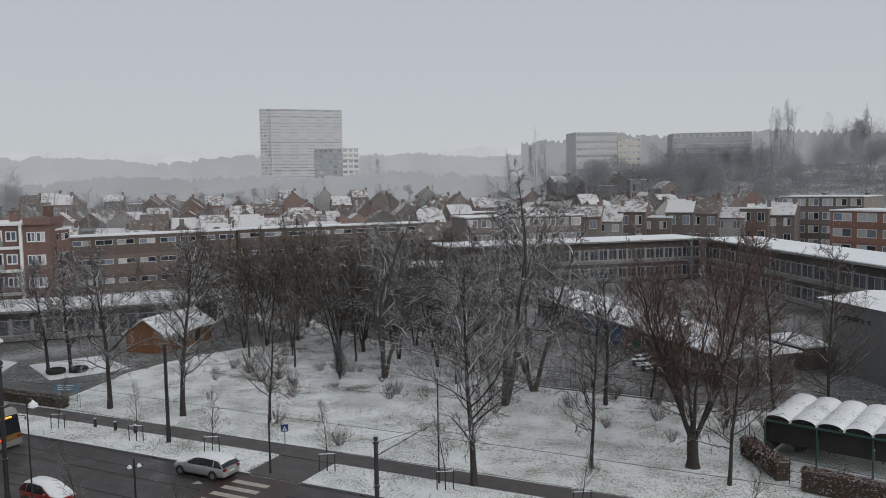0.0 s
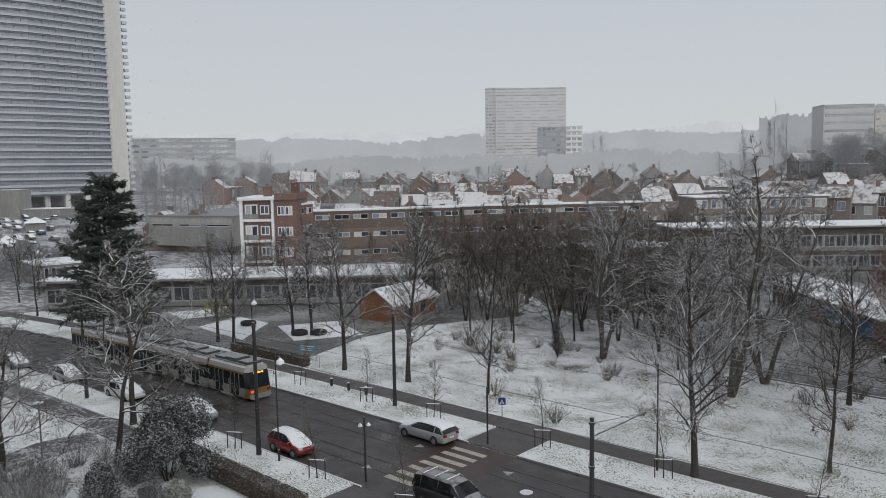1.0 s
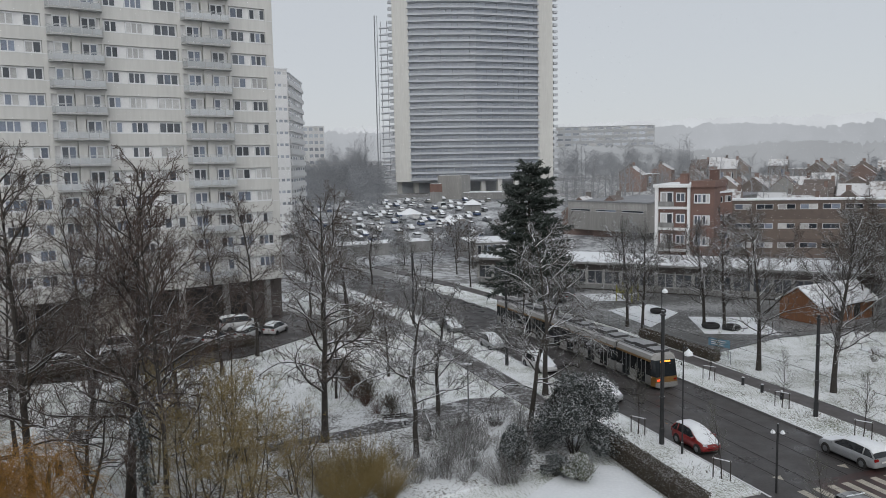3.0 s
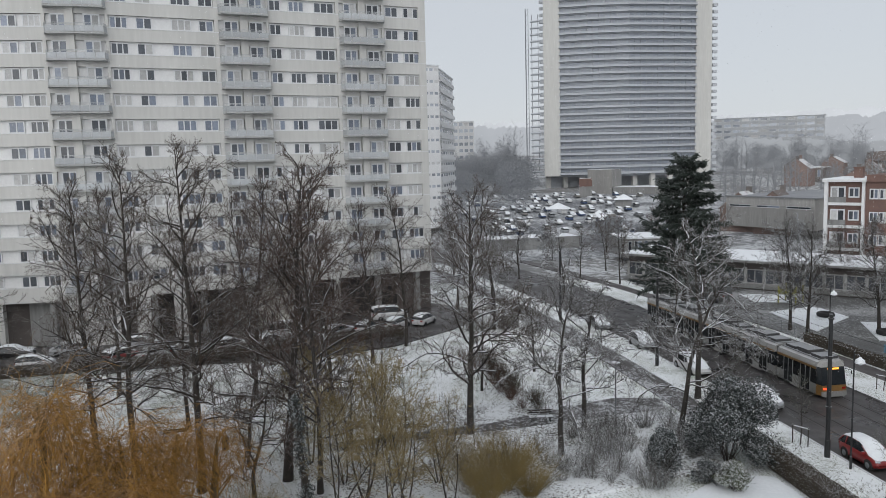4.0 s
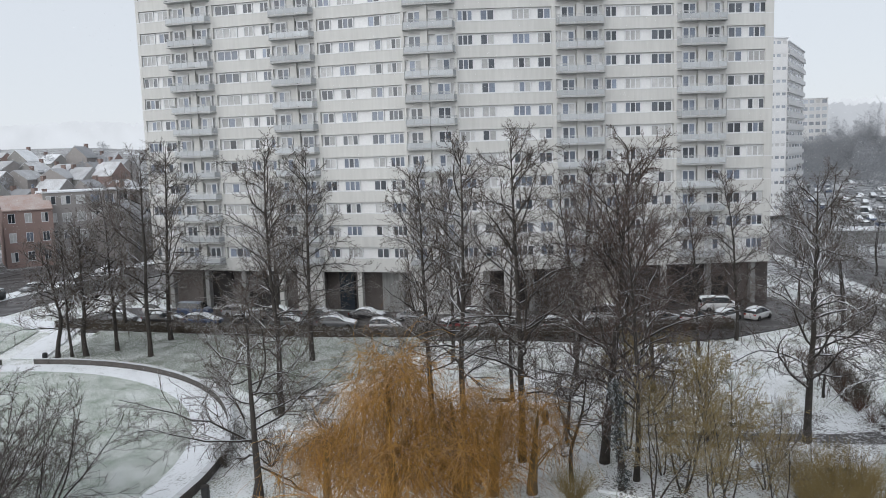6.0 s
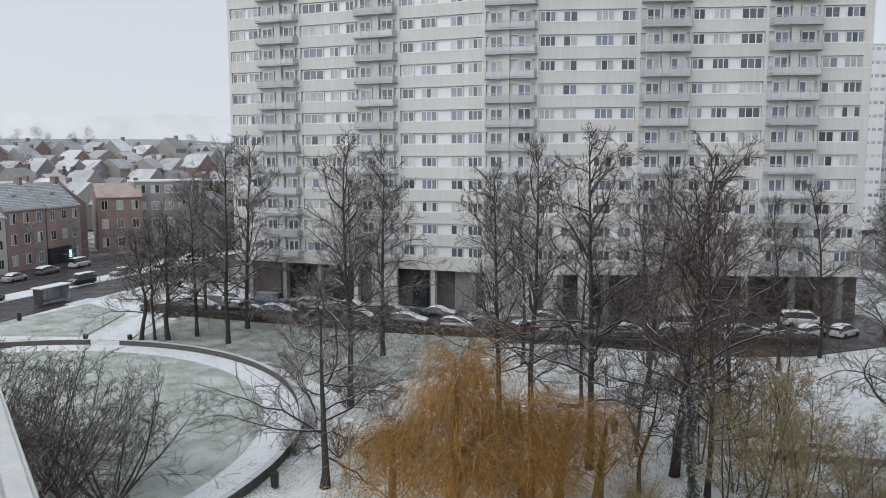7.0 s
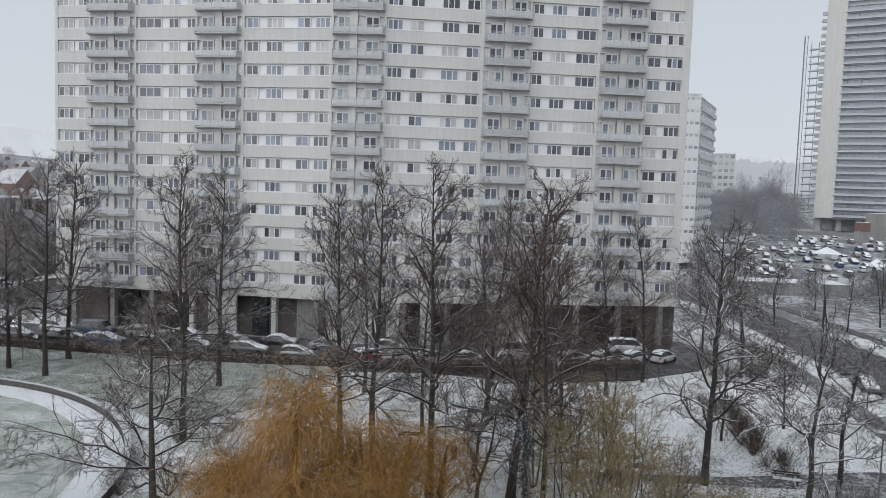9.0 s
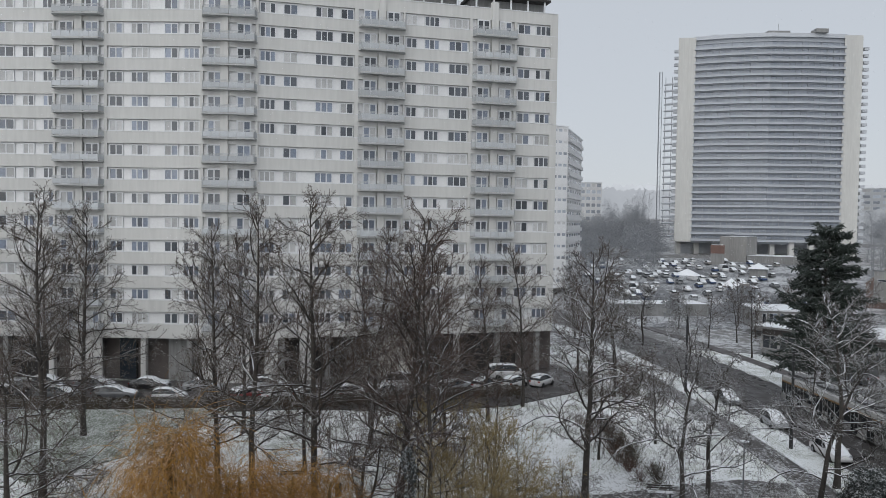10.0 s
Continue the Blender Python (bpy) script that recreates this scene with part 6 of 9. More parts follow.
ROOF_DEEP = material("roof_under_snow", (0.74, 0.755, 0.775), (0.50, 0.505, 0.515), 0.85, 0.3, fine=12, island=0.1, patch=0.62)
# roofscape beyond the school and along the hill
taken = [(seen(y0, d0), r0) for y0, d0, r0 in ((55, 135, 22), (46, 155, 14), (50, 152, 12), (42, 157, 12), (16, 176, 16), (22, 166, 20), (12, 180, 16), (8, 186, 14), (20, 186, 14), (11, 200, 14), (7, 206, 14), (3, 212, 14), (-2, 172, 18), (3, 146, 22), (-3, 122, 20), (34, 556, 40))]
n_houses = 0
for row in range(13):
    for col in range(48):
        u, w = (col - 24) * 8.6 + rh.uniform(-0.3, 0.3), 40 + row * 27 + rh.uniform(-1.5, 1.5)
        x, y = -110 + u * AX[0] - w * AY[0], 110 + u * AX[1] - w * AY[1]
        r = math.hypot(x, y)
        yaw = math.degrees(math.atan2(-x, y))
        if not (160 < r < 400 and -5 < yaw < 62) or rh.random() < 0.12:
            continue
        if yaw > 55 and 215 < r < 300 or any((Vector((x, y, 0)) - c).length < q for c, q in taken):
            continue
        if r > 290 and rh.random() < 0.72:
            continue
        wall = rh.choice(PLASTERS)
        turn = 42 + (180 if row % 2 else 0) + (90 if rh.random() < 0.55 else 0)
        front = 42 if abs((turn % 180) - 42) < 1 else turn
        house(x, y, front, 8.0, rh.uniform(8.5, 10), rh.uniform(5.6, 8.2), rh.uniform(2.6, 4.2), wall, {HOUSE_RED: "red brick terraced house with snow-covered roof", HOUSE_BROWN: "brown brick terraced house with snow-covered roof", HOUSE_DARK: "dark brick terraced house with snow-covered roof", RENDER: "pale rendered house with snow-covered roof"}[wall],
              windows=2, storeys=2 if r < 240 else 1, flat=rh.random() < 0.12, skylight=rh.random() < 0.2, chimneys=1)
        n_houses += 1
# a row of pitched houses behind the school
for i in range(9):
    yaw = 15.2 - 1.62 * i
    p = seen(yaw, 192 + 1.6 * i)
    house(p.x, p.y, yaw - 8, 6.4 if i % 3 else 7.2, 9.5, (12.0, 10.8, 12.8, 11.2, 12.4)[i % 5], (2.6, 3.6, 2.2, 3.2)[i % 4], (HOUSE_BROWN, RENDER, HOUSE_RED, HOUSE_BROWN, HOUSE_DARK)[i % 5], "narrow brick terraced house with white windows and snowy roof", windows=2, storeys=3, win_w=1.6, group="row behind the school", flat=i % 4 == 3)
# brick terrace beyond the side street
for x, y, turn, w, d, h, rise, wall, lb, wn, ch in (
        (-82.5, -121.5, 188, 9.0, 10, 10.0, 4.2, RENDER, "pale terraced house with a snowy tiled roof", 3, 2),
        (-92.0, -123.0, 188, 9.0, 10, 9.9, 4.2, CREAM, "cream-fronted terraced house with a snowy roof", 3, 1),
        (-101.5, -124.6, 188, 9.4, 10, 11.0, 4.2, TERRACE_RED, "red brick terraced house with white windows", 3, 2),
        (-111.0, -126.0, 188, 9.0, 10, 10.9, 4.2, TERRACE_RED, "red brick corner house with a shop at street level", 3, 1),
        (-119.5, -130.5, 232, 9.0, 9, 10.9, 3.8, TERRACE_RED, "red brick house at the street corner", 2, 1)):
    hs = house(x, y, turn, w, d, h, rise, wall, lb, windows=wn, storeys=3, chimneys=ch, skylight=True, group="brick terrace", tiles=ROOF_SLATE if wall is TERRACE_RED else ROOF_TILE)
    k = Mesh()  # snow caught on the lip of every tile course
    n_rows = 17
    for i in range(1, n_rows):
        u = i / n_rows
        yy, zz = -(d / 2 + 0.35) * (1 - u), h - 0.35 * rise / (d / 2) + (rise + 0.35 * rise / (d / 2)) * u + 0.225
        xx = -w / 2
        while xx < w / 2 - 0.3:
            ln = min(rh.uniform(0.5, 3.2), w / 2 - xx)
            if rh.random() < 0.82:
                k.box(xx, yy - rh.uniform(0.04, 0.11), zz - 0.04, xx + ln, yy + 0.03, zz + 0.035)
            xx += ln + rh.uniform(0.02, 0.35)
    k.part("snow_lines", SNOW, hs, "thin snow lying along the tile courses")
SHOP = bpy.data.materials.new("lit_shop_sign")
SHOP.use_nodes = True
SHOP.node_tree.nodes["Principled BSDF"].inputs["Base Color"].default_value = (0.5, 0.8, 0.85, 1)
SHOP.node_tree.nodes["Principled BSDF"].inputs["Emission Color"].default_value = (0.55, 0.9, 1.0, 1)
SHOP.node_tree.nodes["Principled BSDF"].inputs["Emission Strength"].default_value = 0.9
shop = thing("shop_front", "dark shop front with a small lit sign", "shop", pose(-110.6, -120.7, 0, 0, 0, 188))
Mesh().box(-3.6, -0.12, 0, 3.6, 0.2, 3.1).part("surround", BLACK, shop)
Mesh().box(-3.2, -0.16, 0.4, -0.5, -0.1, 2.6).part("shop_window", PANE, shop)
Mesh().box(0.4, -0.16, 0.4, 3.2, -0.1, 2.6).part("shop_window", PANE, shop)
Mesh().box(1.6, -0.24, 0.9, 2.3, -0.17, 2.3).part("lit_sign", SHOP, shop, "small lit turquoise sign")
ROOF_ORANGE = material("orange_tiled_roof_with_thin_snow", (0.36, 0.235, 0.19), (0.46, 0.40, 0.38), 0.85, 0.5, fine=12)
house(-131.5, -127.0, 140, 9, 10, 11.6, 2.6, TERRACE_RED, "red brick house with an orange tiled roof", windows=3, storeys=3, group="brick terrace", tiles=ROOF_ORANGE)
house(-142.2, -121.4, 140, 17, 10, 14.4, 2.5, TERRACE_BROWN, "grey-brown brick flats with a flat snowy roof", windows=6, storeys=4, flat=True, group="brick terrace", win_w=1.8)
house(-156.0, -110.5, 140, 14, 10, 14.0, 2.5, TERRACE_BROWN, "brown brick flats with a flat roof", windows=4, storeys=4, flat=True, group="brick terrace", win_w=1.8)
for row in range(6):
    for col in range(12):
        r, yaw = 182 + row * 30 + rh.uniform(-2, 2), 128.2 + col * (1.62 if row > 2 else 1.9) + rh.uniform(-0.2, 0.2) + (row % 2) * 0.6
        if yaw > 147 or row == 0 and 130 < yaw < 140:
            continue
        p = seen(yaw, r)
        wall = rh.choice((TERRACE_RED, TERRACE_BROWN, RENDER, TERRACE_BROWN))
        house(p.x, p.y, 188 + (78 if rh.random() < 0.5 else 0) + rh.uniform(-6, 6), 8.2, 9, rh.uniform(5.5, 8.5), rh.uniform(2.6, 4.4), wall, "terraced house with a snow-dusted tiled roof", chimneys=1, storeys=2 if row < 2 else 1, group="far terraces", tiles=rh.choice((ROOF_TILE, ROOF_TILE, ROOF_SLATE, ROOF_DEEP)))

# ---- buildings of the quarter beyond the street ----
# wooden hut
hut = thing("wooden_hut", "orange-brown timber hut with a snow-covered pitched roof", "hut", pose(-75.9, 75.4, 0, 0, 0, 98))
HW, HD, HH, HR = 9.9, 5.6, 2.5, 1.7
# black core painted as the dark inside behind gaps and openings
k = Mesh().box(-HW / 2, -HD / 2 + 0.03, 0, HW / 2, HD / 2 - 0.03, HH)
k.part("inner_wall", BLACK, hut)
for sx in (-1, 1):
    for i in range(int(HD / 0.31)):
        y0 = -HD / 2 + i * 0.31
        top = HH + HR * (1 - abs(y0 + 0.15) / (HD / 2)) - 0.05
        Mesh().box(sx * HW / 2 - 0.03, y0 + 0.01, 0, sx * HW / 2 + 0.04, y0 + 0.30, top).part("plank", WOOD, hut)
for sy in (-1, 1):
    for i in range(int(HW / 0.31)):
        x0 = -HW / 2 + i * 0.31
        if sy < 0 and (1.0 < x0 < 2.4 or -2.6 < x0 < -1.2):
            Mesh().box(x0 + 0.01, sy * HD / 2 - 0.04, 0, x0 + 0.30, sy * HD / 2 + 0.03, 0.3).part("plank", WOOD, hut)
            continue
        Mesh().box(x0 + 0.01, sy * HD / 2 - 0.04, 0, x0 + 0.30, sy * HD / 2 + 0.03, HH).part("plank", WOOD, hut)
for sy in (-1, 1):
    v = [(sx * (HW / 2 + 0.4), yy, zz) for sx in (-1, 1) for yy, zz in ((sy * (HD / 2 + 0.5), HH - 0.35), (0, HH + HR), (0, HH + HR + 0.16), (sy * (HD / 2 + 0.5), HH - 0.19))]
    Mesh().add(v, [(0, 1, 5, 4), (2, 3, 7, 6), (0, 4, 7, 3), (0, 3, 2, 1), (4, 5, 6, 7), (1, 2, 6, 5)]).part("roof_slope", SNOW_THIN, hut)

# long mural building in the school yard
p0, p1 = seen(18.9, 120), seen(5.6, 79)
d = (p1 - p0)
ml = d.length
ang_ = math.degrees(math.atan2(d.y, d.x))
mural = thing("mural_building", "low dark school building with a painted mural and snowy roof", "school building", pose(p0.x, p0.y, 0, 0, 0, ang_))
Mesh().box(0, 0.2, 0, ml, 7.5, 3.3).part("wall", BRICK_DARK, mural)
Mesh().add([(-0.5, -0.7, 3.3), (ml + 0.5, -0.7, 3.3), (ml + 0.5, 4, 4.3), (-0.5, 4, 4.3), (-0.5, 8.2, 3.3), (ml + 0.5, 8.2, 3.3), (-0.5, -0.7, 3.15), (ml + 0.5, -0.7, 3.15), (-0.5, 8.2, 3.15), (ml + 0.5, 8.2, 3.15)], [(0, 1, 2, 3), (3, 2, 5, 4), (6, 7, 1, 0), (8, 6, 0, 3, 4), (7, 9, 5, 2, 1), (6, 8, 9, 7), (4, 5, 9, 8)]).part("roof", SNOW_THIN, mural)
MUR = [material("mural_" + nm, c, [q * 0.6 for q in c], 0.7, 0.8) for nm, c in (("blue", (0.05, 0.17, 0.36)), ("teal", (0.04, 0.20, 0.22)), ("rose", (0.33, 0.09, 0.09)), ("green", (0.05, 0.16, 0.07)))]
for i, (x, w, h, c) in enumerate(((15.5, 5, 1.9, 0), (20.8, 3.2, 2.4, 1), (24.2, 2.4, 1.8, 0), (26.8, 1.6, 1.6, 2), (28.6, 2.0, 2.2, 3), (12.0, 3.0, 1.5, 2), (32.0, 2.5, 1.7, 1))):
    Mesh().prism([(x, 0.0), (x + w, 0.0), (x + w, 0.19), (x, 0.19)], 0.5, 0.5 + h).part("mural_field", MUR[c], mural)
for x in (8.0, 10.2, 30.6, 33.8, 36.5, 39.0, 42.0, 45.0):
    if x < ml - 2:
        put_window(mural, pose(x, 0.1, 1.1), 1.3, 1.3, 2, "db", 0.09)
# picnic tables before it
for i, (x, y) in enumerate(((-17.6, 86.0), (-16.2, 83.8), (-14.8, 84.8), (-14.2, 82.2), (-17.9, 88.2))):
    tb = thing("picnic_table", "dark picnic table with snow on top", "table", pose(x, y, 0, 0, 0, 40 + 8 * i), "picnic tables")
    Mesh().box(-0.9, -0.38, 0.68, 0.9, 0.38, 0.74).part("tabletop", SNOW_THIN, tb)
    for sy in (-1, 1):
        Mesh().box(-0.9, sy * 0.72 - 0.14, 0.42, 0.9, sy * 0.72 + 0.14, 0.46).part("bench", SNOW_THIN, tb)
    for sx in (-0.7, 0.7):
        Mesh().box(sx - 0.04, -0.8, 0.0, sx + 0.04, 0.8, 0.08).part("foot", DARK_METAL, tb)
        Mesh().box(sx - 0.04, -0.3, 0.08, sx + 0.04, 0.3, 0.68).part("leg", DARK_METAL, tb)

# grey gable wall of the hall with raised letters
WALLGREY = material("grey_render_wall", (0.19, 0.195, 0.195), (0.15, 0.154, 0.154), 0.85, 0.3)
hp, hq = seen(-0.3, 93), seen(-5.5, 83)
d = hq - hp
hl = d.length
hall = thing("school_hall", "grey rendered school hall with raised lettering and snowy roof", "school building", pose(hp.x, hp.y, 0, 0, 0, math.degrees(math.atan2(d.y, d.x))))
Mesh().box(0, 0, -0.1, hl + 14, 12, 7.4).part("wall", WALLGREY, hall)
Mesh().add([(-0.4, -0.6, 7.4), (hl + 14, -0.6, 7.4), (hl + 14, 6, 7.95), (-0.4, 6, 7.95), (-0.4, 12.5, 7.4), (hl + 14, 12.5, 7.4)], [(0, 1, 2, 3), (3, 2, 5, 4), (0, 3, 4), (1, 5, 2), (0, 4, 5, 1)]).part("roof", SNOW, hall)
for word, x in (("ole", 1.3), ("primaire", 3.1), ("c", 6.9)):
    cu = bpy.data.curves.new("letters", "FONT")
    cu.body, cu.size, cu.extrude = word, 0.95, 0.03
    tmp = bpy.data.objects.new("letters", cu)
    scene.collection.objects.link(tmp)
    me = bpy.data.meshes.new_from_object(tmp.evaluated_get(bpy.context.evaluated_depsgraph_get()))
    bpy.data.objects.remove(tmp)
    me.materials.clear()
    me.materials.append(BLACK)
    shared(me, "raised_word", hall, pose(x, -0.04, 5.6, 90, 0, 0))
low = thing("small_shed", "small low shed with a snow-covered flat roof", "shed", pose(-2.0, 93.5, 0, 0, 0, -48))
Mesh().box(-3.4, -2, 0, 3.4, 2, 2.4).part("wall", BRICK_DARK, low)
Mesh().box(-3.6, -2.2, 2.4, 3.6, 2.2, 2.62).part("roof", SNOW, low)

# barrel-vaulted shelter by the lawn
SH_ANG = -14
shelter = thing("vaulted_shelter", "dark steel shelter with snow-covered barrel vaults", "shelter", pose(-3.3, 60.0, 0, 0, 0, SH_ANG))
VW, VL, VR = 1.75, 7.0, 0.42
for bay in range(4):
    for side in (0, 1):
        x0 = bay * 3.5 + side * VW
        k = Mesh()
        n = 10
        v, f = [], []
        for i in range(n + 1):
            w = math.pi * i / n
            for y, rr in ((-0.3, 1.0), (VL, 1.0), (-0.3, 1.06), (VL, 1.06)):
                v.append((x0 + VW / 2 - math.cos(w) * VW / 2 * rr, y, 2.9 + math.sin(w) * VR * rr))
        for i in range(n):
            o = 4 * i
            f += [(o, o + 4, o + 5, o + 1), (o + 2, o + 3, o + 7, o + 6), (o, o + 2, o + 6, o + 4), (o + 1, o + 5, o + 7, o + 3)]
        k.add(v, f).part("vault", SNOW_THIN, shelter)
        # near-black sheets from here on stand in for the shelter's dark inside
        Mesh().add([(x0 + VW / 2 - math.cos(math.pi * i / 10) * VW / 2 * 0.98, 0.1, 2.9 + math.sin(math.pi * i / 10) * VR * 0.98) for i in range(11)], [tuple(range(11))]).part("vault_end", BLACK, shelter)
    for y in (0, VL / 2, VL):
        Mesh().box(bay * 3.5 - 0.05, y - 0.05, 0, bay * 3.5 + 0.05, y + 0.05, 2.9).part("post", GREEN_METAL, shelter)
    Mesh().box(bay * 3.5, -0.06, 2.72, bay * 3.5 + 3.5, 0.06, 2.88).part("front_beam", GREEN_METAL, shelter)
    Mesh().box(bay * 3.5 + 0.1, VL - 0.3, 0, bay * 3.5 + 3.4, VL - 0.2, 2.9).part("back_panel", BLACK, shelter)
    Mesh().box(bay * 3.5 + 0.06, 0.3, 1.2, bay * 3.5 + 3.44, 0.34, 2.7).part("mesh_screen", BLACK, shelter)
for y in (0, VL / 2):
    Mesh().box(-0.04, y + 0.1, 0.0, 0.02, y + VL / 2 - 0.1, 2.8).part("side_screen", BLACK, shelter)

# supermarket, grey warehouse roof, petrol pavilion and canopies beyond
slab_block("grey_warehouse", "wide low warehouse with a grey snow-free roof", 62.4, 205, 56.9, 190, 2.5, 9.6, 1, 80, RENDER, 3, roof_mat=ROOF_GREY, strip=0.08, category="warehouse")
slab_block("street_pavilion", "small flat-roofed pavilion with a snowy roof", 69.3, 150, 66.6, 152, 1.0, 4.6, 1, 10, CONCRETE_GREY, 4, category="pavilion")


def plain_box(name, label, category, yaw0, d0, yaw1, d1, z0, z1, deep, wall, band=None):
    """A windowless flat-roofed box whose front runs between two bearings; band: colour of its upper part."""
    a, b = seen(yaw0, d0), seen(yaw1, d1)
    d = b - a
    w = d.length
    root = thing(name, label, category, pose(a.x, a.y, z0, 0, 0, math.degrees(math.atan2(d.y, d.x))))
    h = z1 - z0
    lo = h * 0.62 if band else h - 0.3
    Mesh().box(0, 0, 0, w, deep, lo).part("wall", wall, root)
    Mesh().box(-0.06, -0.06, lo, w + 0.06, deep + 0.06, h).part("parapet", band or wall, root)
    Mesh().box(0.3, 0.3, h, w - 0.3, deep - 0.3, h + 0.08).part("roof", SNOW_THIN, root)
    return root


plain_box("podium_annex", "plain beige annex at the foot of the tower", "annex", 71.8, 320, 70.1, 316, 5.0, 15.0, 10, RENDER)
plain_box("parking_deck", "grey concrete parking deck beside the tower", "car park", 70.05, 316, 66.6, 312, 3.5, 8.0, 14, CONCRETE_GREY)
plain_box("red_kiosk", "low building with a dull red fascia near the tower", "kiosk", 72.4, 303, 71.5, 303, 4.0, 12.0, 6, CONCRETE_GREY, BRICK_RED)
plain_box("long_low_store", "long low store with thin snow on its flat roof", "store", 79.6, 170, 72.4, 178, -0.4, 2.5, 8, CONCRETE_GREY)
for yaw, r, w in ((69.3, 262, 6.0), (73.9, 236, 7.0), (71.0, 214, 4.5)):
    p = seen(yaw, r)
    root = thing("market_canopy", "pitched canopy with a snow-covered roof in the car park", "canopy", pose(p.x, p.y, terrain(p.x, p.y), 0, 0, yaw), "canopies")
    for sx in (-1, 1):
        for sy in (-1, 1):
            Mesh().box(sx * w * 0.45 - 0.1, sy * w * 0.4 - 0.1, 0, sx * w * 0.45 + 0.1, sy * w * 0.4 + 0.1, 2.8).part("post", GREY_METAL, root)
    if r > 250:
        Mesh().box(-w * 0.42, -w * 0.37, 0, w * 0.42, w * 0.37, 2.8).part("wall", CONCRETE_GREY, root)
    Mesh().add([(-w / 2, -w / 2, 2.8), (w / 2, -w / 2, 2.8), (w / 2, w / 2, 2.8), (-w / 2, w / 2, 2.8), (0, 0, 4.6)], [(0, 1, 4), (1, 2, 4), (2, 3, 4), (3, 0, 4), (3, 2, 1, 0)]).part("roof", SNOW, root)
tagged(sheet("car_park", ASPHALT_LOT, -315, -150, 34, 132, -0.06, 5.0), "slushy grey car park", "car park", kind="structure")


# ---- cars ----
def loft(rings, close=True):
    n = len(rings[0])
    v = [p for r in rings for p in r]
    f = []
    for i in range(len(rings) - 1):
        for j in range(n if close else n - 1):
            f.append((i * n + j, i * n + (j + 1) % n, (i + 1) * n + (j + 1) % n, (i + 1) * n + j))
    f += [tuple(range(n))[::-1], tuple(range((len(rings) - 1) * n, len(rings) * n))]
    return v, f


PAINT = {}


def paint(name, c):
    if name not in PAINT:
        PAINT[name] = material("car_paint_" + name, c, [q * 0.8 for q in c], 0.3, 2.0, spec=0.6, snow=0.35, snow_from=0.8, snow_scale=2)
    return PAINT[name]


PAINTS = {"red": (0.24, 0.018, 0.018), "silver": (0.34, 0.35, 0.36), "black": (0.022, 0.021, 0.022), "white": (0.62, 0.62, 0.62), "grey": (0.13, 0.135, 0.14), "blue": (0.03, 0.06, 0.14), "taupe": (0.23, 0.22, 0.205)}
HEADLAMP = material("headlamp_glass", (0.55, 0.57, 0.6), (0.4, 0.42, 0.45), 0.1, 3.0)
TAILLAMP = material("tail_lamp_red", (0.30, 0.015, 0.012), (0.22, 0.01, 0.01), 0.15, 3.0)
KINDS = {  # length, width, belt, roof and bonnet heights; outline of the cabin from rear to screen as (share of length, share of rise)
    "hatch": (3.70, 1.66, 0.95, 1.50, 0.94, ((0.015, 0), (0.045, 0.48), (0.10, 0.86), (0.20, 0.97), (0.36, 1.0), (0.50, 0.96), (0.60, 0.78), (0.70, 0.38), (0.79, 0))),
    "estate": (4.80, 1.86, 0.96, 1.46, 0.93, ((0.01, 0), (0.055, 0.50), (0.11, 0.84), (0.20, 0.94), (0.36, 1.0), (0.50, 0.97), (0.58, 0.82), (0.66, 0.42), (0.74, 0))),
    "saloon": (4.55, 1.78, 0.94, 1.44, 0.92, ((0.13, 0), (0.19, 0.38), (0.27, 0.82), (0.35, 0.96), (0.45, 1.0), (0.54, 0.96), (0.61, 0.78), (0.68, 0.40), (0.755, 0))),
    "van": (4.60, 1.84, 1.12, 1.84, 1.10, ((0.0, 0), (0.012, 0.55), (0.03, 0.93), (0.15, 0.99), (0.45, 1.0), (0.64, 0.97), (0.71, 0.84), (0.77, 0.46), (0.835, 0))),
    "bigvan": (5.6, 2.0, 1.30, 2.45, 1.22, ((0.0, 0), (0.008, 0.6), (0.02, 0.96), (0.2, 1.0), (0.5, 1.0), (0.72, 0.98), (0.77, 0.86), (0.83, 0.46), (0.89, 0))),
}
CAR_MESH = {}


def cabin_rings(kind, lift, narrow):
    """Cross-sections of the cabin, each from one belt line over the roof to the other."""
    L, W, zb, zr, zh, line = KINDS[kind]
    hw = W / 2
    rings = []
    for s_, q in line:
        z = zb - 0.03 + (zr - zb + 0.03) * q
        wb, wt = hw * 0.93, hw * (0.93 - 0.20 * q)
        x = (s_ - 0.5) * L
        e = 0.07 * min(1.0, q * 2)
        rings.append([(x, -wb * narrow, zb - 0.04), (x, -wt * narrow, z - e + lift), (x, -wt * 0.86 * narrow, z - e * 0.2 + lift), (x, 0, z + 0.025 + lift), (x, wt * 0.86 * narrow, z - e * 0.2 + lift), (x, wt * narrow, z - e + lift), (x, wb * narrow, zb - 0.04)])
    return rings


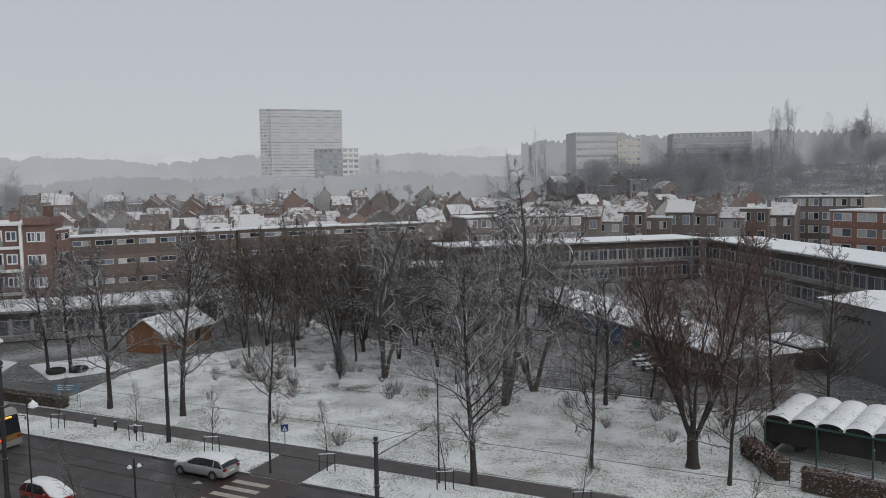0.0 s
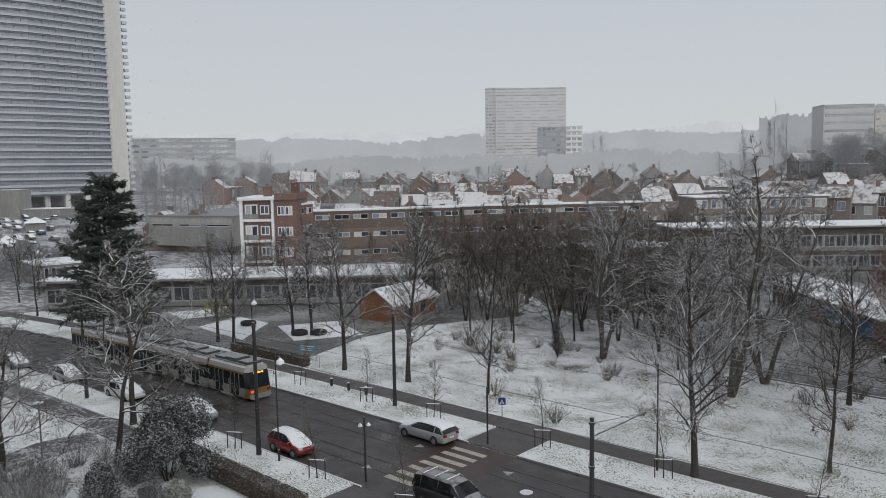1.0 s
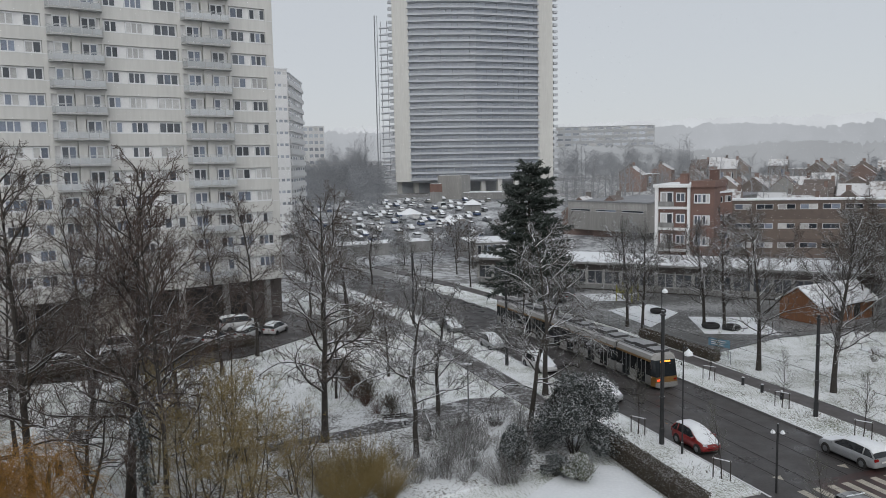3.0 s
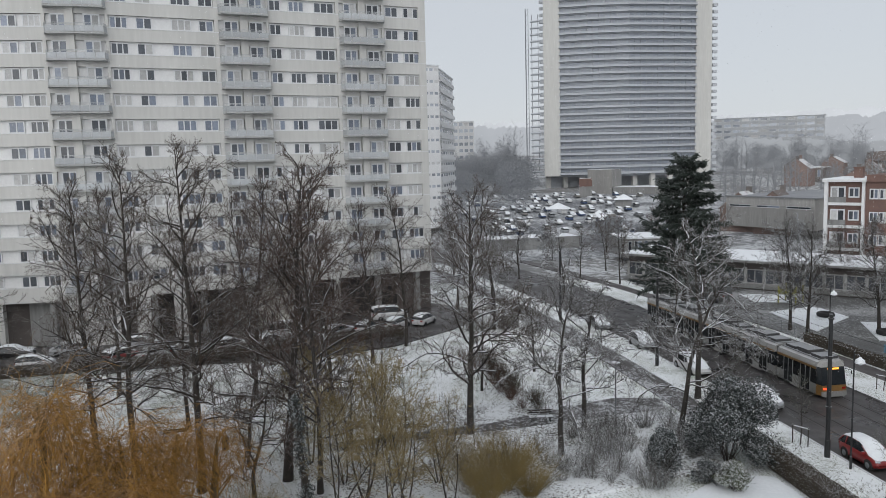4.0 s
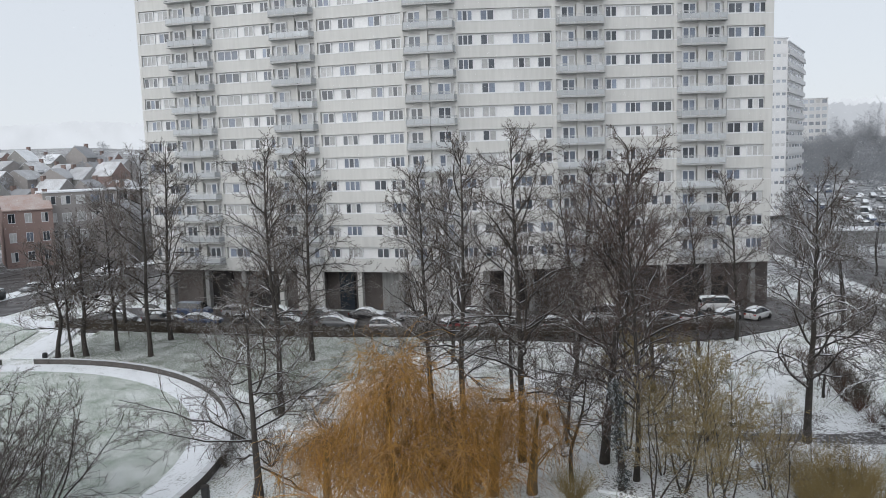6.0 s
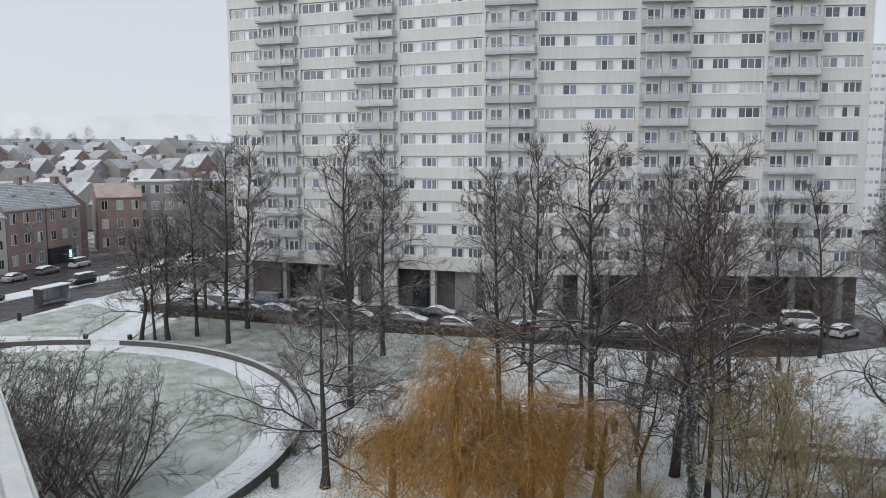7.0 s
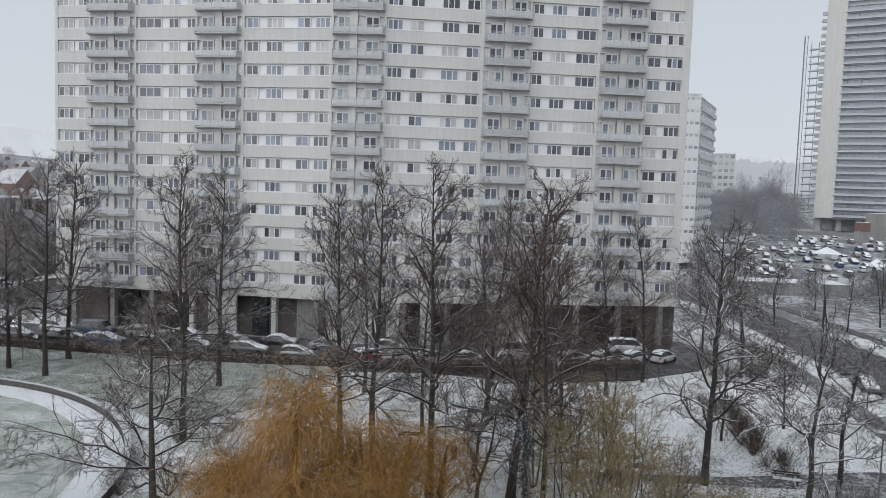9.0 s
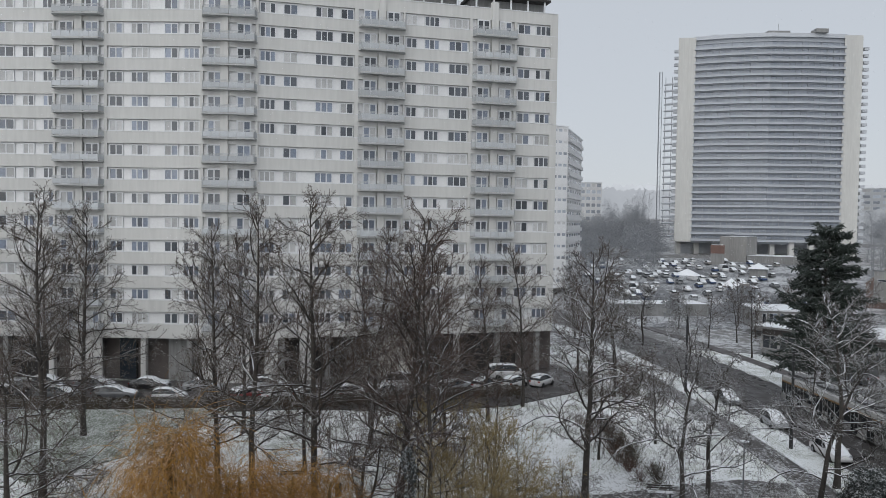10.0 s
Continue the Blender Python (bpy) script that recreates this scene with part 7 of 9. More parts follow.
def car_meshes(kind, colour, snowed):
    key = (kind, colour, snowed)
    if key in CAR_MESH:
        return CAR_MESH[key]
    L, W, zb, zr, zh, line = KINDS[kind]
    X = lambda s_: (s_ - 0.5) * L
    hw = W / 2
    zs = 0.22
    sb = line[-1][0]
    rings = []
    for s_, top, wf, low in ((0.0, zb - 0.30, 0.70, 0.34), (0.006, zb - 0.16, 0.84, 0.28), (0.03, zb - 0.05, 0.93, 0.24), (0.10, zb, 0.98, zs), (0.3, zb + 0.01, 1.0, zs), (0.6, zb, 1.0, zs), (sb, zb - 0.01, 0.99, zs), ((sb + 0.92) / 2, (zb + zh) / 2 - 0.06, 0.97, zs), (0.92, zh - 0.14, 0.93, zs + 0.02), (0.965, zh - 0.23, 0.86, 0.26), (0.99, zh - 0.36, 0.74, 0.30), (1.0, zh - 0.46, 0.60, 0.36)):
        w = hw * wf
        x = X(s_)
        shoulder = low + (top - low) * 0.62
        rings.append([(x, -w * 0.90, low), (x, -w * 0.985, low + 0.12), (x, -w, shoulder), (x, -w * 0.95, top - 0.05), (x, -w * 0.82, top), (x, 0, top + 0.035), (x, w * 0.82, top), (x, w * 0.95, top - 0.05), (x, w, shoulder), (x, w * 0.985, low + 0.12), (x, w * 0.90, low)])
    body = Mesh().add(*loft(rings)).data("body", paint(colour, PAINTS[colour]), True)
    cab = cabin_rings(kind, 0.0, 1.0)
    glass, roof = Mesh(), Mesh()
    v = [p for r_ in cab for p in r_]
    gf, rfc = [], []
    for i in range(len(cab) - 1):
        steep = abs(line[i + 1][1] - line[i][1]) > 0.13
        for j in range(6):
            face = (i * 7 + j, i * 7 + j + 1, (i + 1) * 7 + j + 1, (i + 1) * 7 + j)
            side = j in (0, 5)
            blind = kind == "bigvan" and line[i + 1][0] < 0.73
            if side and not blind or not side and steep and not blind:
                gf.append(face)
            else:
                rfc.append(face)
    def only(faces):
        used = sorted({q for f_ in faces for q in f_})
        at = {q: i for i, q in enumerate(used)}
        return Mesh().add([v[q] for q in used], [tuple(at[q] for q in f_) for f_ in faces])
    glass = only(gf).data("cabin_glass", CARGLASS, True)
    roof = only(rfc).data("roof", paint(colour, PAINTS[colour]), True)
    frames = []
    for i in ((1, 3, 6) if "van" not in kind else (2, 3, 4, 6)):  # pillars up the sides
        for side in (0, 1):
            a_, b_, c_ = [Vector(cab[i][q]) for q in ((0, 1, 2) if side == 0 else (6, 5, 4))]
            if i == 6:
                a_ = Vector(cab[8][0 if side == 0 else 6])
            if i == 1:
                a_ = Vector(cab[0][0 if side == 0 else 6])
                b_ = Vector(cab[2][1 if side == 0 else 5])
            out = Vector((0, -0.008 if side == 0 else 0.008, 0))
            frames.append(Mesh().tube([a_ + out, b_ + out], [0.05, 0.04], 5).data("pillar", paint(colour, PAINTS[colour]), True))
    snow = None
    if snowed:
        top = [r_[1:6] for r_ in cabin_rings(kind, 0.045, 0.97)]
        run = top[2:7] if snowed == 1 else top[1:] if kind != "bigvan" else top[2:7]
        if snowed > 1:
            run[-1] = [(x, y, zb + 0.04) for x, y, z in run[-1]]
            for s_, z, wf in (((sb + 0.90) / 2, (zb + zh) / 2 - 0.01, 0.84), (0.925, zh - 0.09, 0.78), (0.965, zh - 0.19, 0.66)):
                run.append([(X(s_), -hw * wf, z - 0.03), (X(s_), -hw * wf * 0.8, z + 0.02), (X(s_), 0, z + 0.05), (X(s_), hw * wf * 0.8, z + 0.02), (X(s_), hw * wf, z - 0.03)])
        v, f = [], []
        for r_ in run:
            v += r_
        n = len(run)
        low = [(x, y, z - 0.05) for x, y, z in v]
        f = [(i * 5 + j, i * 5 + j + 1, (i + 1) * 5 + j + 1, (i + 1) * 5 + j) for i in range(n - 1) for j in range(4)]
        rim_ = [i * 5 for i in range(n)] + [(n - 1) * 5 + j for j in range(1, 5)] + [i * 5 + 4 for i in range(n - 2, -1, -1)] + [3, 2, 1]
        f += [(rim_[i], rim_[(i + 1) % len(rim_)], 5 * n + rim_[(i + 1) % len(rim_)], 5 * n + rim_[i]) for i in range(len(rim_))]
        snow = Mesh().add(v + low, f).data("snow_cover", SNOW, True)
    wheel = Mesh().tube([(0, -0.11, 0), (0, -0.08, 0), (0, 0.08, 0), (0, 0.11, 0)], [0.27, 0.315, 0.315, 0.27], 16).data("tyre", RUBBER)
    rim = Mesh().tube([(0, -0.118, 0), (0, 0.118, 0)], [0.20, 0.20], 12).data("rim", GREY_METAL)
    # solid black drum paints the shade inside a pair of wheel arches
    well = Mesh().tube([(0, -hw * 1.004, 0), (0, hw * 1.004, 0)], [0.375, 0.375], 18).data("wheel_well", BLACK)
    lamp = Mesh().add(*loft([[(-0.14, y, z) for y, z in ((-0.19, -0.05), (-0.15, 0.07), (0.15, 0.07), (0.19, -0.05))], [(0.03, y, z) for y, z in ((-0.16, -0.07), (-0.13, 0.03), (0.13, 0.03), (0.16, -0.07))]]))
    head, tail = lamp.data("headlight", HEADLAMP), Mesh().box(-0.04, -0.14, -0.08, 0.05, 0.14, 0.08).data("tail_light", TAILLAMP)
    bump = Mesh().add(*loft([[(-0.05, -hw * 0.80, -0.10), (0.05, -hw * 0.74, -0.09), (0.05, -hw * 0.74, 0.09), (-0.05, -hw * 0.80, 0.10)], [(0.04, 0, -0.11), (0.10, 0, -0.10), (0.10, 0, 0.10), (0.04, 0, 0.11)], [(-0.05, hw * 0.80, -0.10), (0.05, hw * 0.74, -0.09), (0.05, hw * 0.74, 0.09), (-0.05, hw * 0.80, 0.10)]])).data("bumper", BLACK)
    mirror = Mesh().box(-0.06, -0.10, -0.06, 0.06, 0.10, 0.07).data("wing_mirror", paint(colour, PAINTS[colour]))
    plate = Mesh().box(-0.012, -0.26, -0.055, 0.012, 0.26, 0.055).data("number_plate", PANEL)
    CAR_MESH[key] = (body, glass, roof, snow, wheel, rim, head, tail, bump, frames, well, mirror, plate)
    return CAR_MESH[key]


def car(kind, colour, x, y, turn, label, snowed=2, group="parked cars", detail=1, z=None):
    """detail 0: far off, no wheels; 1: usual; 2: near the viewpoint, with pillars and mirrors."""
    L, W, zb, zr, zh, line = KINDS[kind]
    body, glass, roof, snow, wheel, rim, head, tail, bump, frames, well, mirror, plate = car_meshes(kind, colour, snowed)
    root = thing("van" if "van" in kind else "car", label, "van" if "van" in kind else "car", pose(x, y, terrain(x, y) - 0.09 if z is None else z, 0, 0, turn), group)
    shared(body, "body", root, Matrix())
    shared(glass, "cabin_glass", root, Matrix())
    shared(roof, "roof", root, Matrix())
    if snow:
        shared(snow, "snow_cover", root, Matrix())
    if not detail:
        return root
    for sx in (-0.30, 0.32):
        if detail > 1:
            shared(well, "wheel_well", root, pose(sx * L, 0, 0.33))
        for sy in (-1, 1):
            w = shared(wheel, "wheel", root, pose(sx * L, sy * (W / 2 - 0.085), 0.315))
            if detail > 1:
                shared(rim, "rim", w, Matrix())
    for sy in (-1, 1):
        shared(head, "headlight", root, pose(L * 0.472, sy * W * 0.33, zh - 0.27, 0, 25, sy * 22))
        shared(tail, "tail_light", root, pose(-L * 0.490, sy * W * 0.36, zb - 0.18))
        if detail > 1:
            shared(mirror, "wing_mirror", root, pose((line[-1][0] - 0.5) * L - 0.28, sy * (W / 2 + 0.06), zb + 0.04))
    if detail > 1:
        for q in frames:
            shared(q, "pillar", root, Matrix())
        shared(bump, "bumper", root, pose(L * 0.470, 0, 0.38))
        shared(bump, "bumper", root, pose(-L * 0.470, 0, 0.40, 0, 0, 180))
        shared(plate, "number_plate", root, pose(L * 0.496, 0, 0.42))
        shared(plate, "number_plate", root, pose(-L * 0.500, 0, 0.62))
    return root


# along the street
car("hatch", "red", -44.8, 33.35, 0, "red hatchback with snow on roof and bonnet, parked at the kerb", 2, detail=2)
car("estate", "silver", -39.1, 41.6, 180, "silver-grey estate car with a snowy roof, parked at the kerb", 2, detail=2)
car("saloon", "silver", -57.4, 33.2, 0, "silver saloon with light snow, parked at the kerb", 2, detail=2)
car("estate", "white", -67.8, 32.3, 0, "snow-covered car parked at the kerb", 2, detail=2)
car("hatch", "silver", -77.8, 31.4, 0, "silver hatchback under snow, parked at the kerb", 2)
blackvan = car("van", "black", -29.9, 33.6, 0, "black van with roof bars and thin slushy snow on the roof", 0, detail=2)
for sy in (-0.62, 0.62):
    Mesh().tube([(-1.9, sy, 1.84), (-1.8, sy, 1.90), (0.5, sy, 1.90), (0.62, sy, 1.82)], [0.025] * 4, 6).part("roof_rail", GREY_METAL, blackvan)
for x in (-1.5, -0.6, 0.3):
    Mesh().box(x - 0.04, -0.64, 1.905, x + 0.04, 0.64, 1.935).part("roof_bar", SNOW_THIN, blackvan)
car("saloon", "grey", -88.0, 30.2, 0, "dark grey car with snow", 2)
car("bigvan", "grey", -100.5, 37.6 + 13, 200, "grey van parked beyond the street", 1)
car("hatch", "blue", -106, 53.5, 200, "blue hatchback with snow on its roof", 2)
# before the long block: a row along the road and a row at the wall
row_cars = (("hatch", "white", -83.6, -31.2, 96, 2), ("saloon", "silver", -88.9, -29.3, 88, 1), ("saloon", "black", -89.2, -35.6, 92, 2), ("estate", "grey", -84.2, -37.4, 94, 2), ("saloon", "grey", -83.8, -43.6, 92, 2), ("hatch", "black", -83.6, -49.0, 90, 1), ("estate", "blue", -83.4, -55.0, 92, 2), ("saloon", "black", -83.4, -61.2, 90, 1), ("hatch", "grey", -83.2, -66.6, 90, 2),
            ("saloon", "grey", -88.8, -41.8, 88, 2), ("hatch", "black", -88.8, -47.2, 90, 2), ("estate", "silver", -88.8, -53.0, 90, 2), ("van", "blue", -88.4, -59.5, 92, 0), ("hatch", "white", -88.7, -65.5, 90, 2),
            ("hatch", "red", -85.0, -23.2, 140, 2), ("saloon", "white", -85.6, -19.6, 140, 2), ("estate", "white", -86.2, -16.0, 140, 2), ("saloon", "silver", -90.6, -22.5, 100, 2), ("hatch", "white", -87.0, -12.2, 140, 2), ("saloon", "silver", -88.0, -8.2, 140, 2), ("hatch", "grey", -89.4, -4.4, 140, 2), ("van", "white", -92.6, -6.4, 105, 2), ("estate", "silver", -91.2, -0.4, 140, 2), ("hatch", "white", -92.4, 3.2, 145, 2), ("hatch", "white", -93.8, 6.8, 145, 2), ("hatch", "white", -95.2, 10.2, 145, 2), ("van", "white", -99.4, 6.2, 100, 2))
words = {"hatch": "hatchback", "saloon": "saloon", "estate": "estate car", "van": "van", "bigvan": "delivery van"}
for kd, col, x, y, tn, sn in row_cars:
    car(kd, col, x, y, tn, "%s %s %s, parked before the block" % (col, words[kd], ("without snow", "with a snowy roof", "under a coat of snow")[sn]), sn, "cars before the block")
# side street
for kd, col, x, y, tn, sn in (("saloon", "grey", -76.0, -97.2, 4, 2), ("van", "black", -93.0, -97.8, 0, 1), ("saloon", "grey", -102.5, -98.8, 0, 1), ("saloon", "silver", -91.5, -110.5, 190, 2), ("estate", "grey", -99.5, -112.2, 190, 2), ("hatch", "blue", -78.5, -108.0, 190, 1), ("hatch", "black", -112.5, -98.5, 0, 2), ("hatch", "white", -120.0, -99.5, 0, 2), ("van", "white", -108, -113.8, 190, 1)):
    car(kd, col, x, y, tn, "%s %s with snow, standing in the side street" % (col, words[kd]), sn, "cars in the side street")
# the car park by the tower
rp = random.Random(3)
for row in range(14):
    for i in range(25):
        x, y = -186 - row * 8.6 + rp.uniform(-0.5, 0.5), 40 + i * 3.0 + rp.uniform(-0.3, 0.3)
        yaw = math.degrees(math.atan2(-x, y))
        if rp.random() < (0.54 if i < 15 else 0.68) or not 64.4 < yaw < 82.5 or i >= 15 and row < 4:
            continue
        kd = rp.choice(("hatch", "saloon", "estate", "hatch", "bigvan" if rp.random() < 0.25 else "saloon"))
        col = rp.choice(("white", "silver", "white", "grey", "blue", "silver", "taupe"))
        car(kd, col, x, y, rp.choice((0, 180)), "%s %s with a snow-covered roof in the car park" % (col, words[kd]), 2, "cars in the car park", detail=0)

# ---- the tram ----
T_GREY = material("tram_grey_paint", (0.26, 0.258, 0.25), (0.20, 0.198, 0.194), 0.35, 1.0, fine=6)
T_ROOF = material("tram_silver_roof", (0.34, 0.335, 0.32), (0.27, 0.265, 0.255), 0.4, 1.0, snow=0.35, snow_from=0.72, snow_scale=0.7)
T_DECK = material("tram_roof_deck", (0.040, 0.040, 0.042), (0.075, 0.075, 0.076), 0.6, 1.0, snow=0.3, snow_from=0.78, snow_scale=0.5)
T_ORANGE = material("tram_bronze_trim", (0.23, 0.125, 0.035), (0.17, 0.095, 0.03), 0.4, 2.0)
LED = bpy.data.materials.new("orange_display")
LED.use_nodes = True
LED.node_tree.nodes["Principled BSDF"].inputs["Base Color"].default_value = (0.5, 0.2, 0.02, 1)
LED.node_tree.nodes["Principled BSDF"].inputs["Emission Color"].default_value = (1.0, 0.42, 0.06, 1)
LED.node_tree.nodes["Principled BSDF"].inputs["Emission Strength"].default_value = 1.6
TAIL_LIT = bpy.data.materials.new("lit_tail_lamp")
TAIL_LIT.use_nodes = True
TAIL_LIT.node_tree.nodes["Principled BSDF"].inputs["Base Color"].default_value = (0.5, 0.02, 0.01, 1)
TAIL_LIT.node_tree.nodes["Principled BSDF"].inputs["Emission Color"].default_value = (1.0, 0.10, 0.03, 1)
TAIL_LIT.node_tree.nodes["Principled BSDF"].inputs["Emission Strength"].default_value = 1.2
tram = thing("tram", "articulated grey tram with bronze trim and a lit rear display", "tram", pose(-57.5, 39.6, -0.1, 0, 0, 1.0))
lens = (6.4, 6.0, 7.2, 6.0, 6.4)
x = 0.0
for ci, cl in enumerate(lens):
    bent = pose(x, -0.0012 * x * x, 0, 0, 0, -0.1375 * x) @ pose(-x, 0, 0)
    k = Mesh()
    tail = 0.5 if ci == 0 else 0.06
    k.add(*loft([[(x - tail if s_ == 0 else x - cl + 0.35, -1.15 * w, 0.25), (x - tail if s_ == 0 else x - cl + 0.35, -1.25 * w, 0.6), (x - tail if s_ == 0 else x - cl + 0.35, -1.25 * w, 1.15), (x - tail if s_ == 0 else x - cl + 0.35, 1.25 * w, 1.15), (x - tail if s_ == 0 else x - cl + 0.35, 1.25 * w, 0.6), (x - tail if s_ == 0 else x - cl + 0.35, 1.15 * w, 0.25)] for s_, w in ((0, 1.0), (1, 1.0))]))
    seg = k.part("car_body", T_GREY, tram, at=bent)
    Mesh().box(x - cl + 0.35, -1.235, 1.15, x - tail, 1.235, 2.42).part("window_band", CARGLASS, tram, at=bent)
    Mesh().box(x - cl + 0.35, -1.25, 2.42, x - tail, 1.25, 2.62).part("cant_rail", T_ROOF, tram, at=bent)
    Mesh().box(x - cl + 0.35, -1.268, 2.38, x - tail, -1.25, 2.56).part("bronze_stripe", T_ORANGE, tram, at=bent)
    Mesh().box(x - cl + 0.5, -0.95, 3.12, x - tail - 0.15, 0.95, 3.16).part("roof_deck", T_DECK, tram, at=bent)
    rk = Mesh()
    rk.add(*loft([[(xx, -1.25, 2.62), (xx, -1.15, 2.95), (xx, -0.8, 3.12), (xx, 0.8, 3.12), (xx, 1.15, 2.95), (xx, 1.25, 2.62)] for xx in (x - cl + 0.35, x - tail)]))
    rk.part("roof", T_ROOF, tram, at=bent)
    for j in range(int(cl / 1.9)):
        xx = x - 1.3 - j * 1.8
        Mesh().box(xx - 0.7, -0.75, 3.16, xx + 0.7, 0.75, 3.16 + (0.34 if j % 2 else 0.22)).part("roof_equipment", T_DECK, tram, at=bent)
    for xx in (x - cl * 0.3, x - cl * 0.68):
        Mesh().box(xx - 0.62, -1.275, 0.4, xx + 0.62, -1.24, 2.3).part("door", CARGLASS, tram, at=bent)
        for e in (-0.64, 0.0, 0.64):
            Mesh().box(xx + e - 0.03, -1.285, 0.4, xx + e + 0.03, -1.25, 2.35).part("door_frame", T_GREY, tram, at=bent)
    Mesh().box(x - cl * 0.5 - 0.9, -1.27, 0.18, x - cl * 0.5 + 0.9, -1.22, 0.7).part("wheel_skirt", T_ROOF, tram, at=bent)
    Mesh().box(x - cl, -1.05, 0.4, x - cl + 0.35, 1.05, 2.95).part("bellows", RUBBER, tram, at=bent)
    x -= cl
# the rear end
rear = [[(-0.5, -1.25, 0.25), (-0.5, -1.25, 1.15), (-0.5, 1.25, 1.15), (-0.5, 1.25, 0.25)], [(0.12, -1.05, 0.28), (0.08, -1.08, 1.1), (0.08, 1.08, 1.1), (0.12, 1.05, 0.28)]]
Mesh().add(*loft(rear)).part("rear_apron", T_ORANGE, tram)
Mesh().add(*loft([[(-0.5, -1.24, 1.15), (-0.5, -1.24, 2.62), (-0.5, 1.24, 2.62), (-0.5, 1.24, 1.15)], [(0.06, -1.06, 1.12), (-0.22, -1.02, 2.55), (-0.22, 1.02, 2.55), (0.06, 1.06, 1.12)]])).part("rear_window", CARGLASS, tram)
Mesh().add(*loft([[(-0.5, -1.25, 2.62), (-0.5, -0.8, 3.12), (-0.5, 0.8, 3.12), (-0.5, 1.25, 2.62)], [(-0.22, -1.03, 2.56), (-0.34, -0.7, 2.95), (-0.34, 0.7, 2.95), (-0.22, 1.03, 2.56)]])).part("rear_brow", T_ROOF, tram)
for j in range(4):
    Mesh().box(-0.20, -0.5 + j * 0.27, 2.36, -0.17, -0.28 + j * 0.27, 2.50).part("display_bar", LED, tram, at=pose(0.0, 0, 0))
for sy in (-0.85, 0.85):
    Mesh().box(0.05, sy - 0.14, 0.78, 0.13, sy + 0.14, 0.94).part("tail_lamp", TAIL_LIT if sy < 0 else TAILLAMP, tram)
Mesh().box(0.0, -0.95, 0.18, 0.16, 0.95, 0.5).part("bumper", T_GREY, tram)
Mesh().box(0.0, -1.1, 0.24, 0.135, 1.1, 0.62).part("lower_apron", T_GREY, tram)
for sy in (-1, 1):
    Mesh().tube([(-0.5, sy * 1.3, 2.3), (0.0, sy * 1.55, 2.25), (0.02, sy * 1.56, 1.95)], [0.03, 0.03, 0.07], 6).part("rear_mirror", BLACK, tram)


# ---- poles, lamps, wires, signs ----
def pole(x, y, h, r, label, name="tram_pole", arm=None):
    root = thing(name, label, "pole", pose(x, y, terrain(x, y) - 0.05), "tram poles")
    Mesh().tube([(0, 0, 0), (0, 0, 1.2), (0, 0, 1.25), (0, 0, h)], [r * 1.25, r * 1.25, r, r * 0.8], 10).part("shaft", DARK_METAL, root)
    for z in (h * 0.35, h * 0.7, h - 0.35):
        Mesh().tube([(0, 0, z), (0, 0, z + 0.12)], [r * 1.25, r * 1.25], 10).part("collar", DARK_METAL, root)
    if arm:
        pts = [(0, 0, h - 0.95), (arm[0] * 0.5, arm[1] * 0.5, h - 0.88), (arm[0], arm[1], h - 0.70)]
        Mesh().tube(pts, [0.045, 0.04, 0.025], 6).part("bracket_arm", DARK_METAL, root)
        Mesh().tube([(0, 0, h - 0.3), (arm[0] * 0.7, arm[1] * 0.7, h - 0.80)], [0.015, 0.015], 5).part("tie_rod", DARK_METAL, root)
    return root


pole(-45.9, 31.3, 9.6, 0.15, "tall dark steel tram pole on the verge")
pole(-46.6, 45.6, 8.0, 0.15, "tall dark steel tram pole beside the footpath")
pole(-18.8, 31.3, 8.3, 0.13, "dark steel tram pole with a long thin bracket arm", arm=(0.5, 5.8))
pole(-70.0, 29.8, 9.0, 0.14, "dark steel tram pole among the parked cars")
pole(-96.5, 45.0 - 2, 9.0, 0.14, "dark steel tram pole further along the street")
pole(-93.0, 27.0, 9.0, 0.14, "dark steel tram pole further along the street")


def street_lamp(x, y, h, arm, label, tall=True):
    root = thing("street_lamp", label, "street lamp", pose(x, y, 0), "street lamps")
    Mesh().tube([(0, 0, -0.05), (0, 0, 0.8), (0, 0, 0.82), (0, 0, h)], [0.085, 0.085, 0.055, 0.045], 8).part("post", DARK_METAL, root)
    Mesh().tube([(0, 0, h - 0.25), (arm * 0.6, 0, h - 0.12), (arm, 0, h - 0.2)], [0.03, 0.03, 0.03], 6).part("arm", DARK_METAL, root)
    Mesh().tube([(arm, 0, h - 0.22), (arm, 0, h - 0.30), (arm, 0, h - 0.42), (arm, 0, h - 0.62)], [0.05, 0.10, 0.26, 0.30], 14).part("shade", SNOW_THIN, root, "pale bell-shaped lamp shade")
    Mesh().tube([(arm, 0, h - 0.62), (arm, 0, h - 0.74)], [0.20, 0.10], 10).part("bulb_glass", HEADLAMP, root)
    return root


